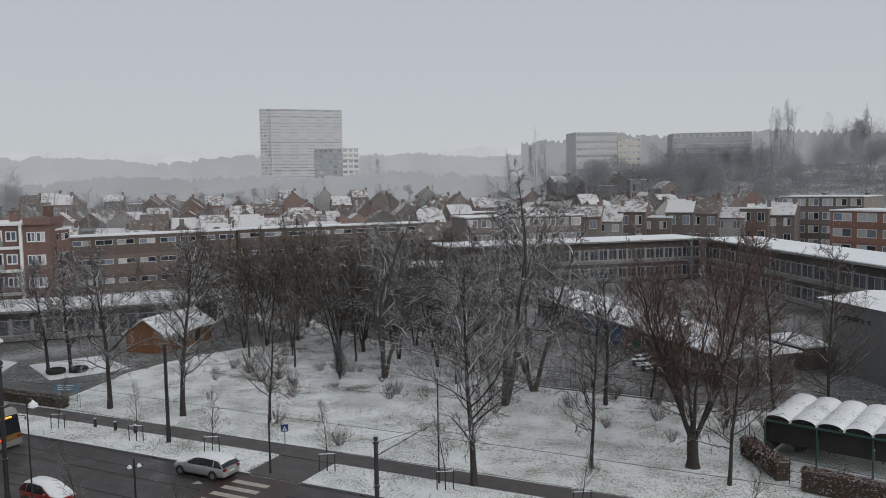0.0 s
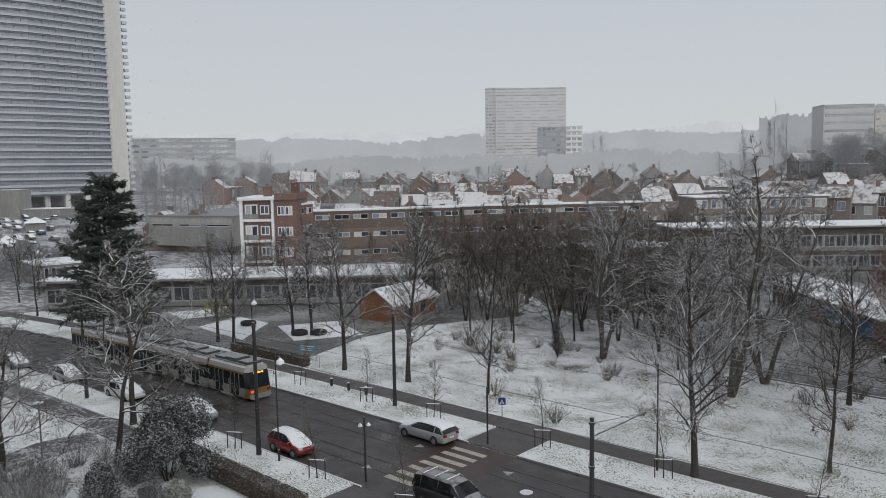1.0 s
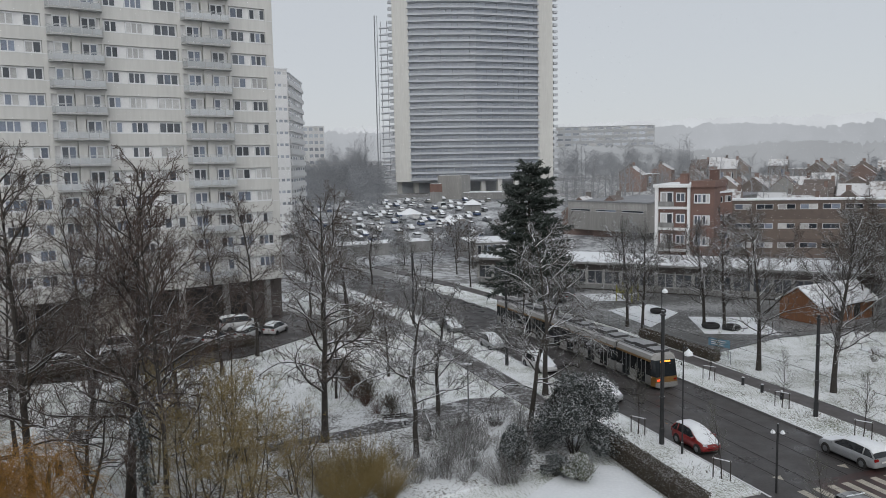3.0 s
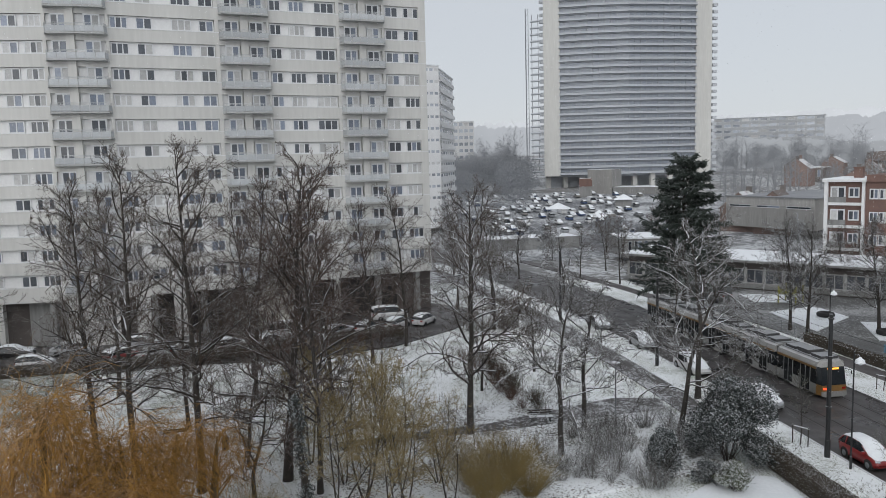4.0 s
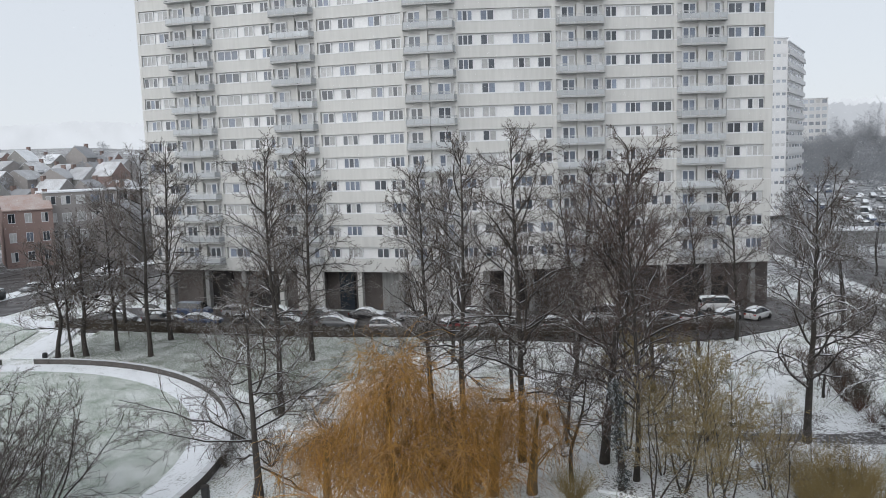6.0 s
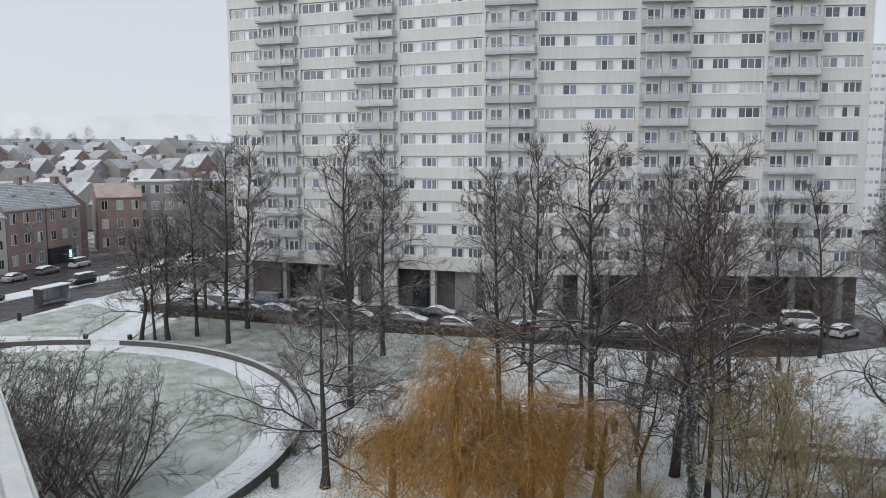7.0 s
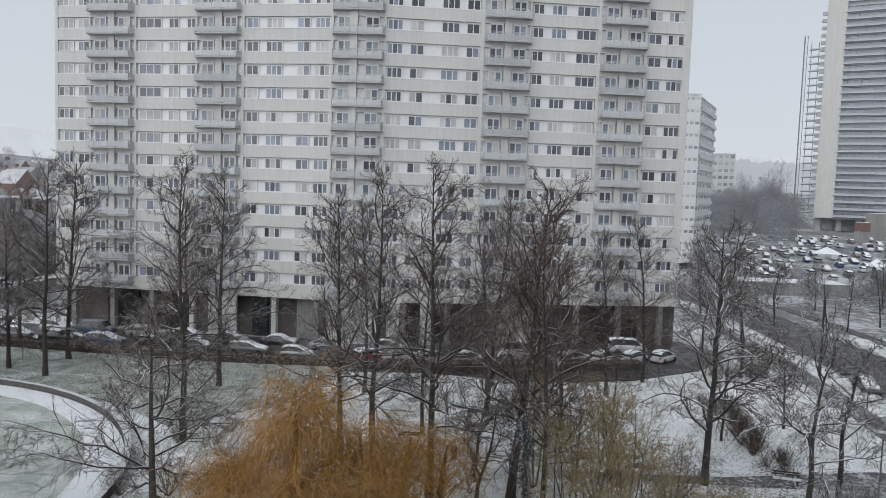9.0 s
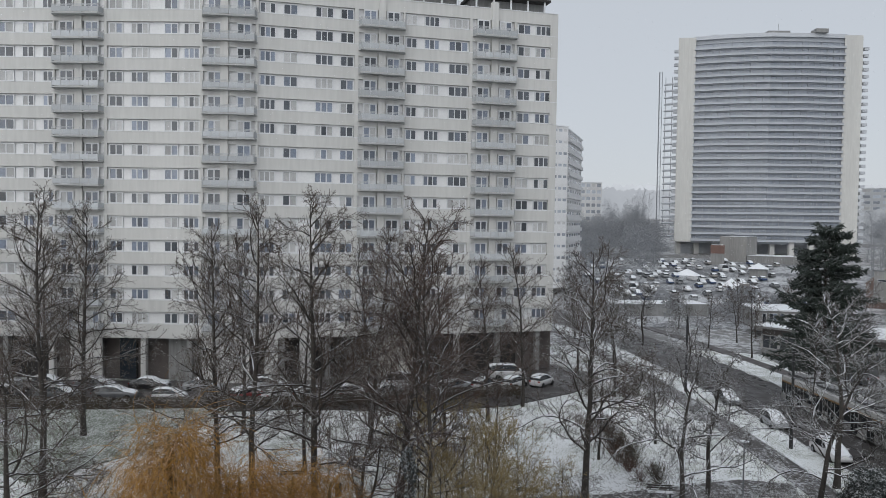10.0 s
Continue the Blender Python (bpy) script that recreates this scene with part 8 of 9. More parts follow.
street_lamp(-22.9, 46.3, 7.2, -0.45, "dark street lamp with a pale bell shade")
street_lamp(-43.8, 31.5, 7.6, 0.55, "dark street lamp with a pale bell shade on the verge")
street_lamp(-66.5, 45.2, 7.4, 0.5, "dark street lamp beside the playground")
for x, y, lb in ((-36.6, 33.0, "low dark lamp post at the crossing"), (-34.8, 43.4, "dark lamp post with lanterns at the crossing")):
    root = thing("crossing_lamp", lb, "street lamp", pose(x, y, 0), "crossing lamps")
    Mesh().tube([(0, 0, -0.1), (0, 0, 4.2)], [0.075, 0.06], 8).part("post", DARK_METAL, root)
    for a in ((0.0, -0.35), (0.3, 0.1)):
        Mesh().tube([(0, 0, 3.6), (a[0], a[1], 3.75)], [0.025, 0.025], 5).part("arm", DARK_METAL, root)
        Mesh().tube([(a[0], a[1], 3.86), (a[0], a[1], 3.72), (a[0], a[1], 3.66)], [0.06, 0.15, 0.13], 12).part("lantern", SNOW_THIN, root)
for x, y, h in ((-55.9, 20.5, 4.4), (-59.2, -9.8, 4.3), (-40.2, -21.9, 4.2), (-72, -2, 4.3)):
    root = thing("park_lamp", "slim park lamp post with a small flat head", "park lamp", pose(x, y, 0), "park lamps")
    Mesh().tube([(0, 0, -0.05), (0, 0, h)], [0.06, 0.045], 8).part("post", GREY_METAL, root)
    Mesh().tube([(0, 0, h), (0, 0, h + 0.08), (0, 0, h + 0.16)], [0.22, 0.34, 0.05], 12).part("head", SNOW_THIN, root)

# contact wires, span wires
WIRE = material("wire", (0.03, 0.03, 0.03), (0.05, 0.05, 0.05), 0.5, 1.0)
for y in (35.35, 39.65):
    k = Mesh()
    pts = [(x, y + bend(x) + 0.25 * ((i % 2) - 0.5), 5.55 + terrain(x, y)) for i, x in enumerate(np.arange(-150, 61, 15))]
    k.tube(pts, [0.013] * len(pts), 4)
    tagged(k.part("contact_wire", WIRE), "thin overhead tram contact wire above the street", "wire")
for (x0, y0, z0), (x1, y1, z1) in (((-45.9, 31.3, 8.6), (-46.6, 45.6, 7.4)), ((-70, 29.8, 8.0), (-72, 44.0, 7.6)), ((-93, 27.0, 8.2), (-96.5, 43.0, 8.0))):
    pts = [(x0 + (x1 - x0) * t, y0 + (y1 - y0) * t, z0 + (z1 - z0) * t - 5.2 * t * (1 - t)) for t in np.linspace(0, 1, 9)]
    tagged(Mesh().tube(pts, [0.012] * 9, 4).part("span_wire", WIRE), "thin wire slung between two tram poles", "wire")
# pedestrian crossing sign
BLUE = material("sign_blue", (0.010, 0.040, 0.20), (0.012, 0.035, 0.16), 0.4, 2.0)
sign = thing("crossing_sign", "blue square pedestrian-crossing sign on a post", "traffic sign", pose(-35.6, 46.2, 0, 0, 0, 36))
Mesh().tube([(0, 0, -0.05), (0, 0, 2.6)], [0.035, 0.035], 8).part("post", GREY_METAL, sign)
Mesh().box(-0.27, -0.07, 2.04, 0.27, -0.04, 2.58).part("plate", BLUE, sign)
Mesh().add([(-0.19, -0.078, 2.12), (0.19, -0.078, 2.12), (0.0, -0.078, 2.46), (-0.19, -0.072, 2.12), (0.19, -0.072, 2.12), (0.0, -0.072, 2.46)], [(0, 1, 2), (0, 3, 4, 1), (1, 4, 5, 2), (2, 5, 3, 0)]).part("white_triangle", PANEL, sign)
Mesh().box(-0.04, -0.086, 2.14, 0.04, -0.080, 2.32).part("dark_bar", BLACK, sign)
for x, y in ((-55.6, 46.2), (-53.2, 46.2), (-51.0, 46.3)):
    b_ = thing("bollard", "short dark bollard with a snow cap", "bollard", pose(x, y, 0), "bollards")
    Mesh().tube([(0, 0, -0.05), (0, 0, 0.7)], [0.13, 0.13], 10).part("body", DARK_METAL, b_)
    Mesh().tube([(0, 0, 0.7), (0, 0, 0.75)], [0.13, 0.10], 10).part("snow_cap", SNOW, b_)
for x, y in ((-63.0, -66.2), (-64.6, -61.6), (-55.5, -8.5), (-38.8, -26.3), (-69.0, -83.0)):
    b_ = thing("litter_bin", "small dark litter bin beside the path", "litter bin", pose(x, y, 0), "litter bins")
    Mesh().tube([(0, 0, 0), (0, 0, 0.85)], [0.24, 0.26], 12).part("body", DARK_METAL, b_)
    Mesh().tube([(0, 0, 0.85), (0, 0, 0.92)], [0.27, 0.2], 12).part("rim", BLACK, b_)
# stakes of the young trees
for x, y in ((-49.3, 44.8), (-41.6, 45.0), (-31.2, 45.2), (-22.0, 45.4), (-12.8, 45.6), (-3.2, 45.5), (-58.2, 44.6), (-48.3, 30.9), (-39.3, 31.2), (-31.0, 30.9), (-57.5, 30.6)):
    root = thing("tree_stakes", "wooden stakes with a crossbar holding a young tree", "tree support", pose(x, y, 0, 0, 0, 30), "tree supports")
    for sx in (-0.55, 0.55):
        Mesh().tube([(sx, 0, -0.1), (sx, 0, 1.35)], [0.04, 0.04], 6).part("stake", BARK, root)
    Mesh().tube([(-0.6, 0, 1.25), (0.6, 0, 1.25)], [0.035, 0.035], 6).part("crossbar", SNOW_THIN, root)
# benches
for x, y, tn in ((-55.3, 5.0, 80), (-56.6, 14.8, 85), (-57.2, 3.8, 80), (-57.9, -12.5, 100)):
    root = thing("park_bench", "dark wooden park bench with snow on its slats", "bench", pose(x, y, 0, 0, 0, tn), "benches")
    for i in range(3):
        Mesh().box(-0.9, -0.25 + i * 0.16, 0.43, 0.9, -0.12 + i * 0.16, 0.47).part("seat_slat", SNOW_THIN, root)
    for i in range(2):
        Mesh().box(-0.9, 0.26, 0.60 + i * 0.17, 0.9, 0.30, 0.72 + i * 0.17).part("back_slat", BARK, root)
    for sx in (-0.7, 0.7):
        Mesh().box(sx - 0.03, -0.22, 0, sx + 0.03, 0.22, 0.43).part("leg", DARK_METAL, root)
        Mesh().box(sx - 0.03, 0.22, 0.0, sx + 0.03, 0.27, 0.92).part("back_post", DARK_METAL, root)


# fences
def fence(pts, h, label, step=2.5, mat=None):
    root = thing("fence", label, "fence", pose(pts[0][0], pts[0][1], 0), "fences")
    ox, oy = pts[0]
    for (x0, y0), (x1, y1) in zip(pts, pts[1:]):
        n = max(1, int(math.hypot(x1 - x0, y1 - y0) / step))
        for i in range(n + 1):
            x, y = x0 + (x1 - x0) * i / n - ox, y0 + (y1 - y0) * i / n - oy
            Mesh().tube([(x, y, -0.1), (x, y, h)], [0.03, 0.03], 5).part("post", mat or DARK_METAL, root)
        for z in (h - 0.08, h * 0.5, 0.18):
            Mesh().tube([(x0 - ox, y0 - oy, z), (x1 - ox, y1 - oy, z)], [0.02, 0.02], 4).part("rail", mat or DARK_METAL, root)
    return root


fence([(-65.5, 50.0), (-69.2, 62.3), (-68.7, 71)], 1.2, "thin metal fence round the playground", 2.0, GREY_METAL)
fence([(-62, 50.0), (-88, 48.8), (-118, 46.0)], 1.2, "thin metal fence between playground and street", 2.2, GREY_METAL)
fence([(-52, 88), (-25, 73.1), (-8, 72.4), (5, 73)], 1.8, "dark wire fence round the school yard", 3.0)
fence([(-1.5, 55.4), (-4.0, 60.0), (-6.5, 71.5)], 1.8, "dark metal fence along the shelter", 2.2)
fence([(-1.5, 55.4), (6.5, 53.2)], 1.7, "dark metal railing before the shelter", 1.6, GREEN_METAL)
field("yard_kerb", KERB, [(-52, 87.8), (-25, 72.9), (-8, 72.2), (-8, 72.5), (-25, 73.2), (-52, 88.1)], -0.1, 0.14, "low kerb below the school fence", "kerb")
# notice boards at the shelter
for x, y, w, h, z in ((3.6, 53.97, 0.55, 0.3, 1.25), (2.0, 54.42, 0.5, 0.28, 1.0), (4.6, 53.70, 1.3, 0.75, 0.5)):
    nb = thing("notice_board", "white notice board with unreadable lines on the railing", "notice board", pose(x, y, 0, 0, 0, -16), "notice boards")
    Mesh().box(-w / 2, -0.06, z, w / 2, -0.03, z + h).part("board", PANEL, nb)
    for i in range(3):
        Mesh().box(-w * 0.4, -0.068, z + h * (0.25 + 0.2 * i), w * 0.35, -0.062, z + h * (0.32 + 0.2 * i)).part("text_bar", BLACK, nb)
# playground pieces
v, f = [], []
for a in range(24):
    for b in range(8):
        wa, wb = 2 * math.pi * a / 24, 2 * math.pi * b / 8
        lug = 1.0 + (0.05 if a % 2 and b in (0, 1, 7) else 0.0)
        v.append(((0.72 + 0.30 * math.cos(wb)) * math.cos(wa) * lug, (0.72 + 0.30 * math.cos(wb)) * math.sin(wa) * lug, 0.31 + 0.30 * math.sin(wb)))
        f.append((a * 8 + b, ((a + 1) % 24) * 8 + b, ((a + 1) % 24) * 8 + (b + 1) % 8, a * 8 + (b + 1) % 8))
tyre_mesh = Mesh().add(v, f).data("tyre_ring", RUBBER, True)
for x, y, lb in ((-86.6, 58.3, "big black play tyre lying on the snow"), (-76.3, 58.6, "big black tyre laid on the sandpit"), (-74.6, 60.2, "big black tyre round a tree on the sandpit")):
    ob = tagged(new("tractor_tyre", tyre_mesh), lb, "tyre", "play tyres")
    ob.matrix_basis = pose(x, y, 0.0)
YEL = material("yellow_play_paint", (0.36, 0.34, 0.05), (0.28, 0.27, 0.05), 0.5, 1.0)
play = thing("play_frame", "yellow and green climbing frame with snow", "play equipment", pose(-96.0, 59.5, 0, 0, 0, 30))
for sx in (-1.2, 1.2):
    for sy in (-0.9, 0.9):
        Mesh().box(sx - 0.07, sy - 0.07, 0, sx + 0.07, sy + 0.07, 2.4).part("post", YEL, play)
Mesh().box(-1.3, -1.0, 1.1, 1.3, 1.0, 1.2).part("deck", SNOW_THIN, play)
Mesh().box(-1.2, -0.95, 1.2, 1.2, -0.9, 1.9).part("panel", YEL, play)
board = thing("entrance_board", "blue and white board on the playground fence", "sign", pose(-64.5, 50.6, 0, 0, 0, 20))
BOARD = material("pale_blue_board", (0.16, 0.30, 0.38), (0.12, 0.22, 0.30), 0.5, 1.5)
Mesh().box(-1.2, -0.04, 1.1, 1.2, 0.0, 1.9).part("plate", BOARD, board)
for i in range(3):
    Mesh().box(-0.9, -0.05, 1.26 + 0.2 * i, 0.5 + 0.15 * i, -0.042, 1.34 + 0.2 * i).part("text_bar", PANEL, board)
for sx in (-1.0, 1.0):
    Mesh().tube([(sx, 0.03, 0), (sx, 0.03, 1.9)], [0.035, 0.035], 6).part("post", GREY_METAL, board)
# bus shelter on the side street
bs = thing("bus_shelter", "glazed bus shelter with a snowy roof and a poster", "bus shelter", pose(-79.0, -88.6, -0.05, 0, 0, 184))
Mesh().box(-2.7, -0.95, 2.35, 2.7, 0.95, 2.43).part("roof", GREY_METAL, bs)
Mesh().box(-2.66, -0.91, 2.43, 2.66, 0.91, 2.55).part("roof_snow", SNOW, bs, "even layer of snow")
Mesh().box(2.36, -0.7, 0.2, 2.44, 0.7, 2.3).part("end_pane", PALE_GLASS, bs)
Mesh().box(-1.6, 0.35, 0.42, 1.6, 0.7, 0.48).part("bench", DARK_METAL, bs)
Mesh().box(-2.4, 0.70, 2.2, 2.4, 0.78, 2.35).part("back_rail", GREY_METAL, bs)
for sx in (-2.4, 0, 2.4):
    Mesh().box(sx - 0.05, 0.7, 0, sx + 0.05, 0.8, 2.35).part("post", GREY_METAL, bs)
Mesh().box(-2.4, 0.72, 0.3, 2.4, 0.76, 2.2).part("back_pane", PALE_GLASS, bs)
Mesh().box(-2.5, -0.8, 0.2, -2.4, 0.7, 2.3).part("poster_case", DARK_METAL, bs)
Mesh().box(1.3, 0.77, 0.6, 2.2, 0.81, 1.9).part("poster", BLUE, bs)
# sill of the window from which the place is seen
sill_ = tagged(new("window_sill"), "white-painted metal window ledge with a groove", "window sill", kind="structure")
SILL = material("sill_paint", (0.74, 0.74, 0.73), (0.60, 0.60, 0.59), 0.35, 30.0, fine=9, bump=0.02)
u_ = Vector((-math.sin(radians(145)), math.cos(radians(145)), 0))
n_ = Vector((-math.sin(radians(55)), math.cos(radians(55)), 0))
ms = Matrix(((u_.x, n_.x, 0, 0), (u_.y, n_.y, 0, 0), (0, 0, 1, EYE), (0, 0, 0, 1)))
k = Mesh().add(*loft([[(xx, y, z) for y, z in ((-0.12, -0.42), (0.0745, -0.36), (0.0765, -0.355), (0.0765, -0.336), (0.0748, -0.331), (0.0728, -0.3302), (0.0718, -0.3325), (0.0706, -0.3325), (0.0698, -0.3298), (0.0480, -0.3270), (0.0470, -0.3310), (0.0446, -0.3310), (0.0436, -0.3265), (0.0405, -0.3262), (0.0395, -0.3480), (-0.12, -0.3480))] for xx in (-0.9, 3.2)]))
ob = k.part("ledge", SILL, sill_)
ob.matrix_basis = ms
wb_ = Mesh()
wb_.box(-12, -0.55, -EYE, -1.2, -0.35, 12)
wb_.box(3.3, -0.55, -EYE, 12, -0.35, 12)
wb_.box(-1.2, -0.55, -EYE, 3.3, -0.35, -0.36)
wb_.box(-1.2, -0.55, 1.4, 3.3, -0.35, 12)
ob = tagged(wb_.part("wall_own", CONCRETE), "outer wall of the building that holds the window", "wall", kind="structure")
ob.matrix_basis = ms


# ---- distance: woods, hills ----
def far_tree(r, x, y, z, h, slim):
    lines, twigs_ = [], []
    lines.append(limb(r, (x, y, z), (0, 0, 1), h, 0.22, 0.05, 6, 0.03, 0.03))
    for i in range(13):
        u = 0.18 + 0.8 * i / 13
        p = lines[0][0][min(5, int(u * 5))] + np.array([0, 0, (u * 5 - int(u * 5)) * h / 5 * 0.9])
        d = np.array([r.normal(), r.normal(), 0.9 + (1.6 if slim else 0)])
        lines.append(limb(r, p, d / np.linalg.norm(d), h * (0.16 if slim else 0.34) * (1.1 - 0.6 * u), 0.09, 0.04, 4, 0.12, 0.05))
        for q in range(2):
            j = r.randint(1, 4)
            e = lines[-1][0][j]
            d2 = np.array([r.normal(), r.normal(), 0.5])
            twigs_.append(limb(r, e, d2 / np.linalg.norm(d2), h * 0.15, 0.06, 0.03, 3, 0.1, 0.03))
    return lines, twigs_


rf_ = np.random.RandomState(5)
L1, L2, L3 = [], [], []
spots = []
for _ in range(70):
    yaw, d = rf_.uniform(-6, 63), rf_.uniform(215, 430)
    spots.append((yaw, d, rf_.uniform(9, 15), 0))
for yaw, d, h, slim in ((19.0, 430, 34, 1), (18.3, 432, 28, 1), (20.8, 440, 25, 1), (2.4, 430, 32, 1), (1.7, 432, 33, 1), (3.0, 434, 29, 1), (-2.8, 420, 28, 1), (31.0, 620, 26, 1), (30.2, 625, 26, 1), (76.6, 330, 26, 1), (77.2, 335, 28, 1), (77.9, 330, 24, 1), (76.2, 300, 16, 1)):
    spots.append((yaw, d, h, slim))
for _ in range(12):
    yaw, d = rf_.uniform(76.4, 82.5), rf_.uniform(300, 420)
    spots.append((yaw, d, rf_.uniform(11, 19), 0))
for _ in range(24):
    yaw, d = rf_.uniform(54, 63.2), rf_.uniform(400, 500)
    spots.append((yaw, d, rf_.uniform(14, 22), 0))
for _ in range(60):
    yaw, d = rf_.uniform(44, 63), rf_.uniform(230, 330)
    spots.append((yaw, d, rf_.uniform(9, 16), 0))
for _ in range(24):
    yaw, d = rf_.uniform(-8, 12) if rf_.rand() < 0.5 else rf_.uniform(-8, 5), rf_.uniform(320, 440)
    spots.append((yaw, d, rf_.uniform(14, 22), 0))
for _ in range(80):
    yaw, d = rf_.uniform(-6, 60), rf_.uniform(165, 420)
    spots.append((yaw, d, rf_.uniform(6, 11), 0))
for _ in range(45):
    yaw, d = rf_.uniform(127, 146), rf_.uniform(190, 400)
    spots.append((yaw, d * 0.8, rf_.uniform(6, 10), 0))
for yaw, d, h, slim in spots:
    p = seen(yaw, d)
    a, b = far_tree(rf_, p.x, p.y, terrain(p.x, p.y), h, slim)
    L1 += a[:1]
    L2 += a[1:]
    L3 += b
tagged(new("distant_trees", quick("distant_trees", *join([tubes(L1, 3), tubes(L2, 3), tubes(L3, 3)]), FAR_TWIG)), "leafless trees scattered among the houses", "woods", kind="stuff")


# thick crowns and evergreens on the slopes, paled by haze in their colour
def crowns_of(spots, seed):
    r = np.random.RandomState(seed)
    vs = []
    for yaw, d, h, wide in spots:
        p = seen(yaw, d)
        z = terrain(p.x, p.y)
        n = int(820 * min(2.2, max(0.9, h * wide / 90)))
        lumps = r.uniform(-1, 1, (9, 3)) * np.array([wide * 0.33, wide * 0.33, h * 0.34]) + np.array([0, 0, h * 0.58])
        ball = r.normal(0, 1, (n, 3))
        ball *= (r.rand(n, 1) ** 0.33) / np.linalg.norm(ball, axis=1, keepdims=True)
        c = lumps[r.randint(0, 9, n)] + ball * np.array([wide * 0.24, wide * 0.24, h * 0.17])
        c[:, 2] = np.clip(c[:, 2], 0.3, None)
        c += np.array([p.x, p.y, z])
        q = r.normal(0, 1, (n, 3))
        q /= np.linalg.norm(q, axis=1, keepdims=True)
        t = np.cross(q, r.normal(0, 1, (n, 3)))
        t /= np.linalg.norm(t, axis=1, keepdims=True)
        s_ = 0.30 * r.uniform(0.5, 1.4, (n, 1))
        vs.append(np.stack([c - q * s_, c + t * s_ * 0.6, c + q * s_], 1).reshape(-1, 3))
    v = np.concatenate(vs)
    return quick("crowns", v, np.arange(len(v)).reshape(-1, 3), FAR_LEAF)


rc = np.random.RandomState(12)
masses = [(rc.uniform(-8, 4.5), rc.uniform(395, 440), rc.uniform(14, 24), rc.uniform(10, 16)) for _ in range(34)]
masses += [(rc.uniform(4, 13), rc.uniform(390, 415), rc.uniform(8, 15), rc.uniform(9, 14)) for _ in range(20)]
masses += [(rc.uniform(-8, 1), rc.uniform(450, 475), rc.uniform(22, 30), rc.uniform(9, 13)) for _ in range(12)]
masses += [(rc.uniform(10.5, 17.5), rc.uniform(385, 412), rc.uniform(11, 16), rc.uniform(8, 12)) for _ in range(16)]
masses += [(rc.uniform(3.5, 10), rc.uniform(425, 440), rc.uniform(13, 19), rc.uniform(9, 13)) for _ in range(14)]
masses += [(10.2, 408, 25, 13), (9.6, 410, 19, 10), (16.9, 405, 16, 12), (17.8, 400, 13, 10)]
masses += [(y, d, h, 4.6) for y, d, h in ((19.2, 430, 30), (18.5, 432, 26), (20.9, 440, 22), (2.9, 455, 31), (2.6, 456, 34), (2.2, 457, 35), (1.9, 456, 33), (-1.8, 450, 28), (-2.6, 452, 30), (30.4, 610, 26), (76.9, 330, 24), (77.5, 335, 26), (16.2, 440, 22))]
masses += [(rc.uniform(76.2, 82.3), rc.uniform(240, 420), rc.uniform(10, 17), rc.uniform(8, 12)) for _ in range(34)]
masses += [(rc.uniform(54, 63.3), rc.uniform(380, 500), rc.uniform(9, 17), rc.uniform(9, 14)) for _ in range(34)]
masses += [(rc.uniform(76.2, 82.3), rc.uniform(280, 400), rc.uniform(12, 18), rc.uniform(8, 12)) for _ in range(18)]
masses += [(rc.uniform(65, 76), rc.uniform(140, 200), rc.uniform(3.5, 6), rc.uniform(4, 6)) for _ in range(6)]
masses += [(rc.uniform(-8, 12), rc.uniform(338, 400), rc.uniform(9, 16), rc.uniform(9, 14)) for _ in range(60)]
masses += [(rc.uniform(20, 54), rc.uniform(260, 470), rc.uniform(6, 11), rc.uniform(6, 10)) for _ in range(40)]
masses += [(rc.uniform(128, 147), rc.uniform(230, 420), rc.uniform(8, 13), rc.uniform(6, 10)) for _ in range(24)]
rw = random.Random(88)
masses += [(rw.uniform(76.9, 79.6), rw.uniform(310, 350), rw.uniform(15, 23), rw.uniform(7, 10)) for _ in range(12)]
masses += [(rw.uniform(79.2, 82.2), rw.uniform(300, 350), rw.uniform(11, 16), rw.uniform(8, 11)) for _ in range(8)]
masses += [(70.5, 182, 6.5, 8.5), (70.1, 184, 6.0, 7.0), (70.9, 186, 5.5, 6.5)]
masses += [(rw.uniform(3.5, 17.5), rw.uniform(350, 405), rw.uniform(14, 22), rw.uniform(8, 12)) for _ in range(34)]
tagged(new("distant_woods", crowns_of(masses, 4)), "dense woods and evergreens on the slopes, haze in their colour", "woods", kind="stuff")


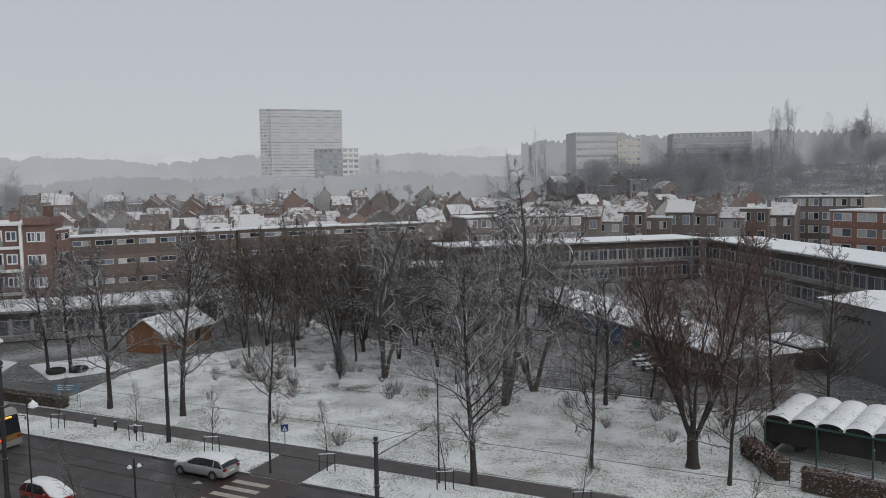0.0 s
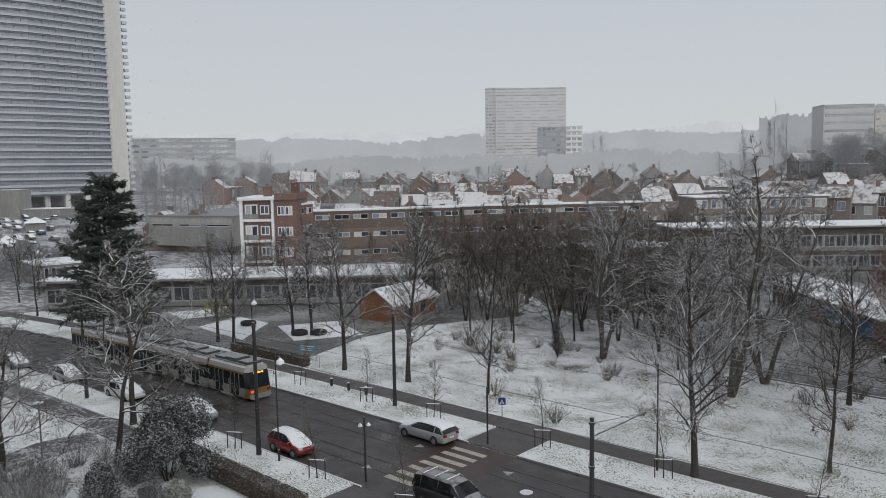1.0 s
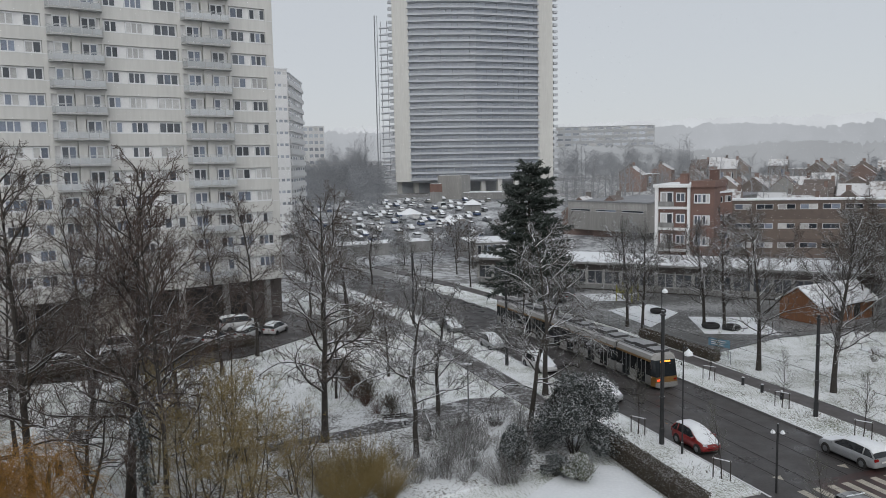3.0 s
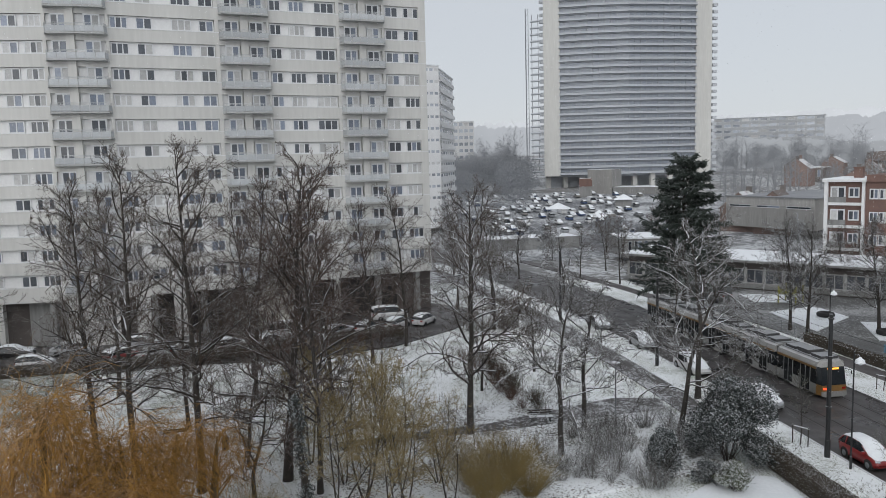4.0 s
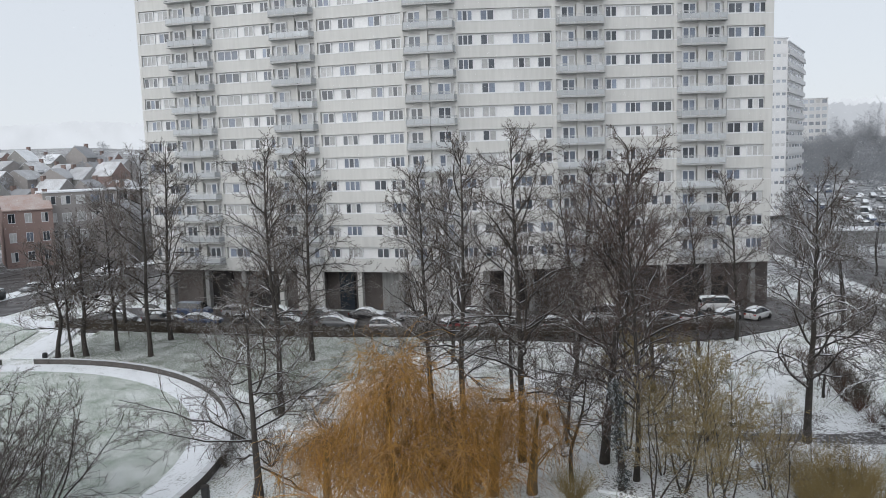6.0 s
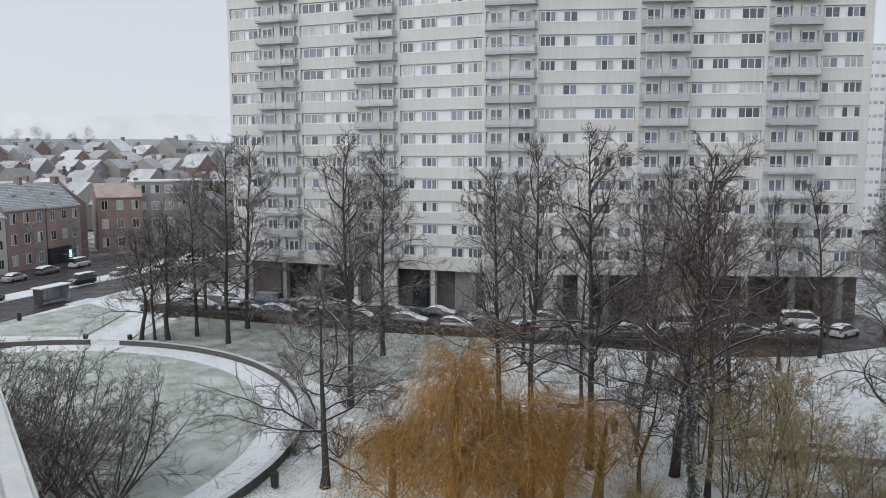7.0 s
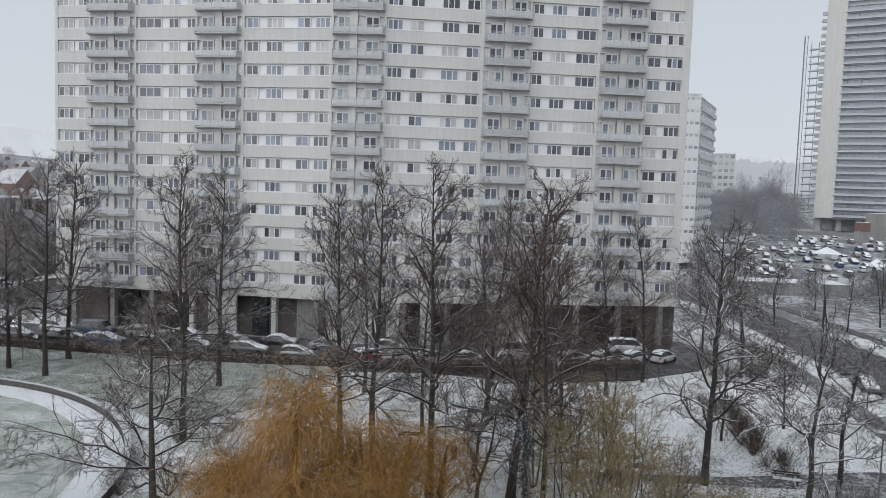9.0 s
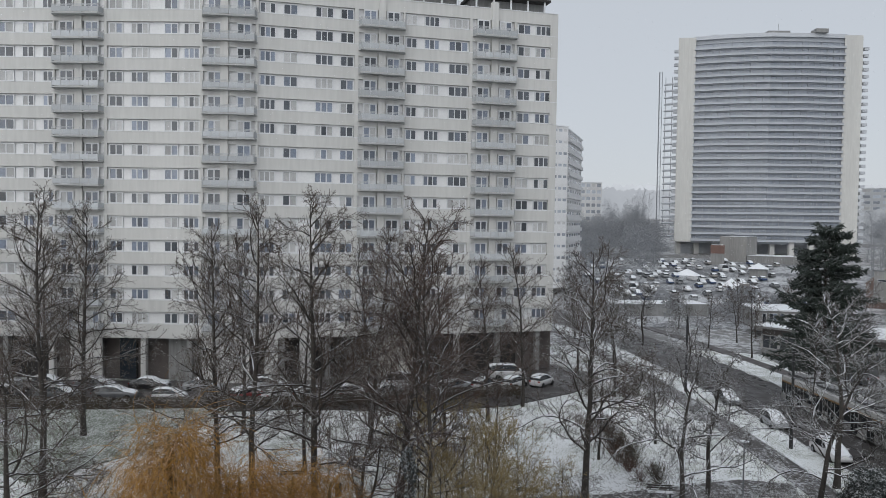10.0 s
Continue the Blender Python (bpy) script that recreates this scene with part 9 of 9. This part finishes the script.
def ridge(name, r0, r1, yaws, z_low, z_high, seed, glow):
    """A far wooded ridge; its haze is a pale grey that it emits."""
    k = bpy.data.materials.new(name)
    k.use_nodes = True
    t = k.node_tree
    p = t.nodes["Principled BSDF"]
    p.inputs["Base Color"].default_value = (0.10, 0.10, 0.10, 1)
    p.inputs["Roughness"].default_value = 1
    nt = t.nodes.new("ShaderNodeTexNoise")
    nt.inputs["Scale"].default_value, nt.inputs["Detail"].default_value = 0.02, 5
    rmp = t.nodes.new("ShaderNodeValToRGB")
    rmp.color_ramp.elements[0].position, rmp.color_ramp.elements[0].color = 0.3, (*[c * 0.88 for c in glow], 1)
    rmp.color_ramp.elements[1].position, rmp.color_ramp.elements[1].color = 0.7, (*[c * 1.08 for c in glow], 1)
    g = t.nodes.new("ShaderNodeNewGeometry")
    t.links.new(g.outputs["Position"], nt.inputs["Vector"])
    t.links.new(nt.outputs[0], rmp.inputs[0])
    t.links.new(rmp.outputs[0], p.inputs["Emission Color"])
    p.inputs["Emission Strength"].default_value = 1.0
    m = Mesh()
    r = np.random.RandomState(seed)
    ys = np.arange(yaws[0], yaws[1], 0.06)
    v, f = [], []
    for i, a in enumerate(ys):
        big = noise.noise(Vector((a * 0.12, seed, 0))) * 0.5 + 0.5
        mid = noise.noise(Vector((a * 0.9, seed, 3))) * 0.5 + 0.5
        crowns = 1 - abs(noise.noise(Vector((a * 2.2, seed, 7)))) * 1.4
        small = 1 - abs(noise.noise(Vector((a * 6.5, seed, 9)))) * 1.4
        top = z_low + (z_high - z_low) * (0.55 * big + 0.22 * mid + 0.14 * crowns + 0.07 * small) + r.uniform(0, 0.02) * (z_high - z_low)
        for q, z in ((seen(a, r0), terrain(r0, 0) - 4), (seen(a, r0), top), (seen(a, r1), top + 0.5), (seen(a, r1), terrain(r1, 0) - 4)):
            v.append((q.x, q.y, z))
    for i in range(len(ys) - 1):
        o = 4 * i
        f += [(o, o + 4, o + 5, o + 1), (o + 1, o + 5, o + 6, o + 2), (o + 2, o + 6, o + 7, o + 3)]
    return tagged(m.add(v, f).part(name, k), "wooded ridge in an emitted pale grey that imitates haze", "backdrop", kind="structure")


# haze by glow: the fainter a ridge should look, the paler it emits
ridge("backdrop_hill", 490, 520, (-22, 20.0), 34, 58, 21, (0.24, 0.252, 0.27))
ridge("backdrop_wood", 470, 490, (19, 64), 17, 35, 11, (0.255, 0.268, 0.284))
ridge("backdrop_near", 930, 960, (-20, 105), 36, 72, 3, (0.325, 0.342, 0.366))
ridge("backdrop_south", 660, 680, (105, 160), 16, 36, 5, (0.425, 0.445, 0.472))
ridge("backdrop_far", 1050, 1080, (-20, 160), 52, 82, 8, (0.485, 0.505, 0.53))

# ---- falling snow ----
FLAKE = bpy.data.materials.new("snowflakes")
FLAKE.use_nodes = True
ft = FLAKE.node_tree
fd, fl_, fm = ft.nodes.new("ShaderNodeBsdfDiffuse"), ft.nodes.new("ShaderNodeBsdfTranslucent"), ft.nodes.new("ShaderNodeMixShader")
for q in (fd, fl_):
    q.inputs["Color"].default_value = (0.95, 0.96, 0.97, 1)
fm.inputs[0].default_value = 0.5
ft.links.new(fd.outputs[0], fm.inputs[1])
ft.links.new(fl_.outputs[0], fm.inputs[2])
ft.links.new(fm.outputs[0], ft.nodes["Material Output"].inputs["Surface"])
rs = np.random.RandomState(77)
DENSITY = 0.00006  # share of the view hidden by flakes in each metre of air


def flakes(yaw0, yaw1, low, high, r0, r1, size):
    span = radians(yaw1 - yaw0) * radians(high - low)
    n = int(DENSITY * (r1 - r0) * span / (0.40 * size * size))
    yaw, el, r = np.radians(rs.uniform(yaw0, yaw1, n)), np.radians(rs.uniform(low, high, n)), rs.uniform(r0, r1, n)
    c = np.stack([-r * np.sin(yaw), r * np.cos(yaw), EYE + r * np.tan(el)], 1)
    c = c[c[:, 2] > 0.4 + 0.04 * np.clip(r - 180, 0, 300)]
    n = len(c)
    s_ = size * np.linalg.norm(c[:, :2], axis=1)[:, None]
    a = rs.normal(0, 1, (n, 3))
    a /= np.linalg.norm(a, axis=1, keepdims=True)
    b = np.cross(a, rs.normal(0, 1, (n, 3)))
    b /= np.linalg.norm(b, axis=1, keepdims=True)
    return np.stack([c - 0.75 * a * s_, c + 0.75 * b * s_, c + 0.75 * (a - b) * s_], 1).reshape(-1, 3)


PX = 0.00072
swarm = [flakes(-12, 150, -16, 15, 30, 44, 0.8 * PX), flakes(-12, 150, -6, 14, 120, 160, 0.7 * PX)]
fv = np.concatenate(swarm)
tagged(new("falling_snow", quick("falling_snow", fv, np.arange(len(fv)).reshape(-1, 3), FLAKE)), "snowflakes drifting through the air", "snowfall", kind="stuff")
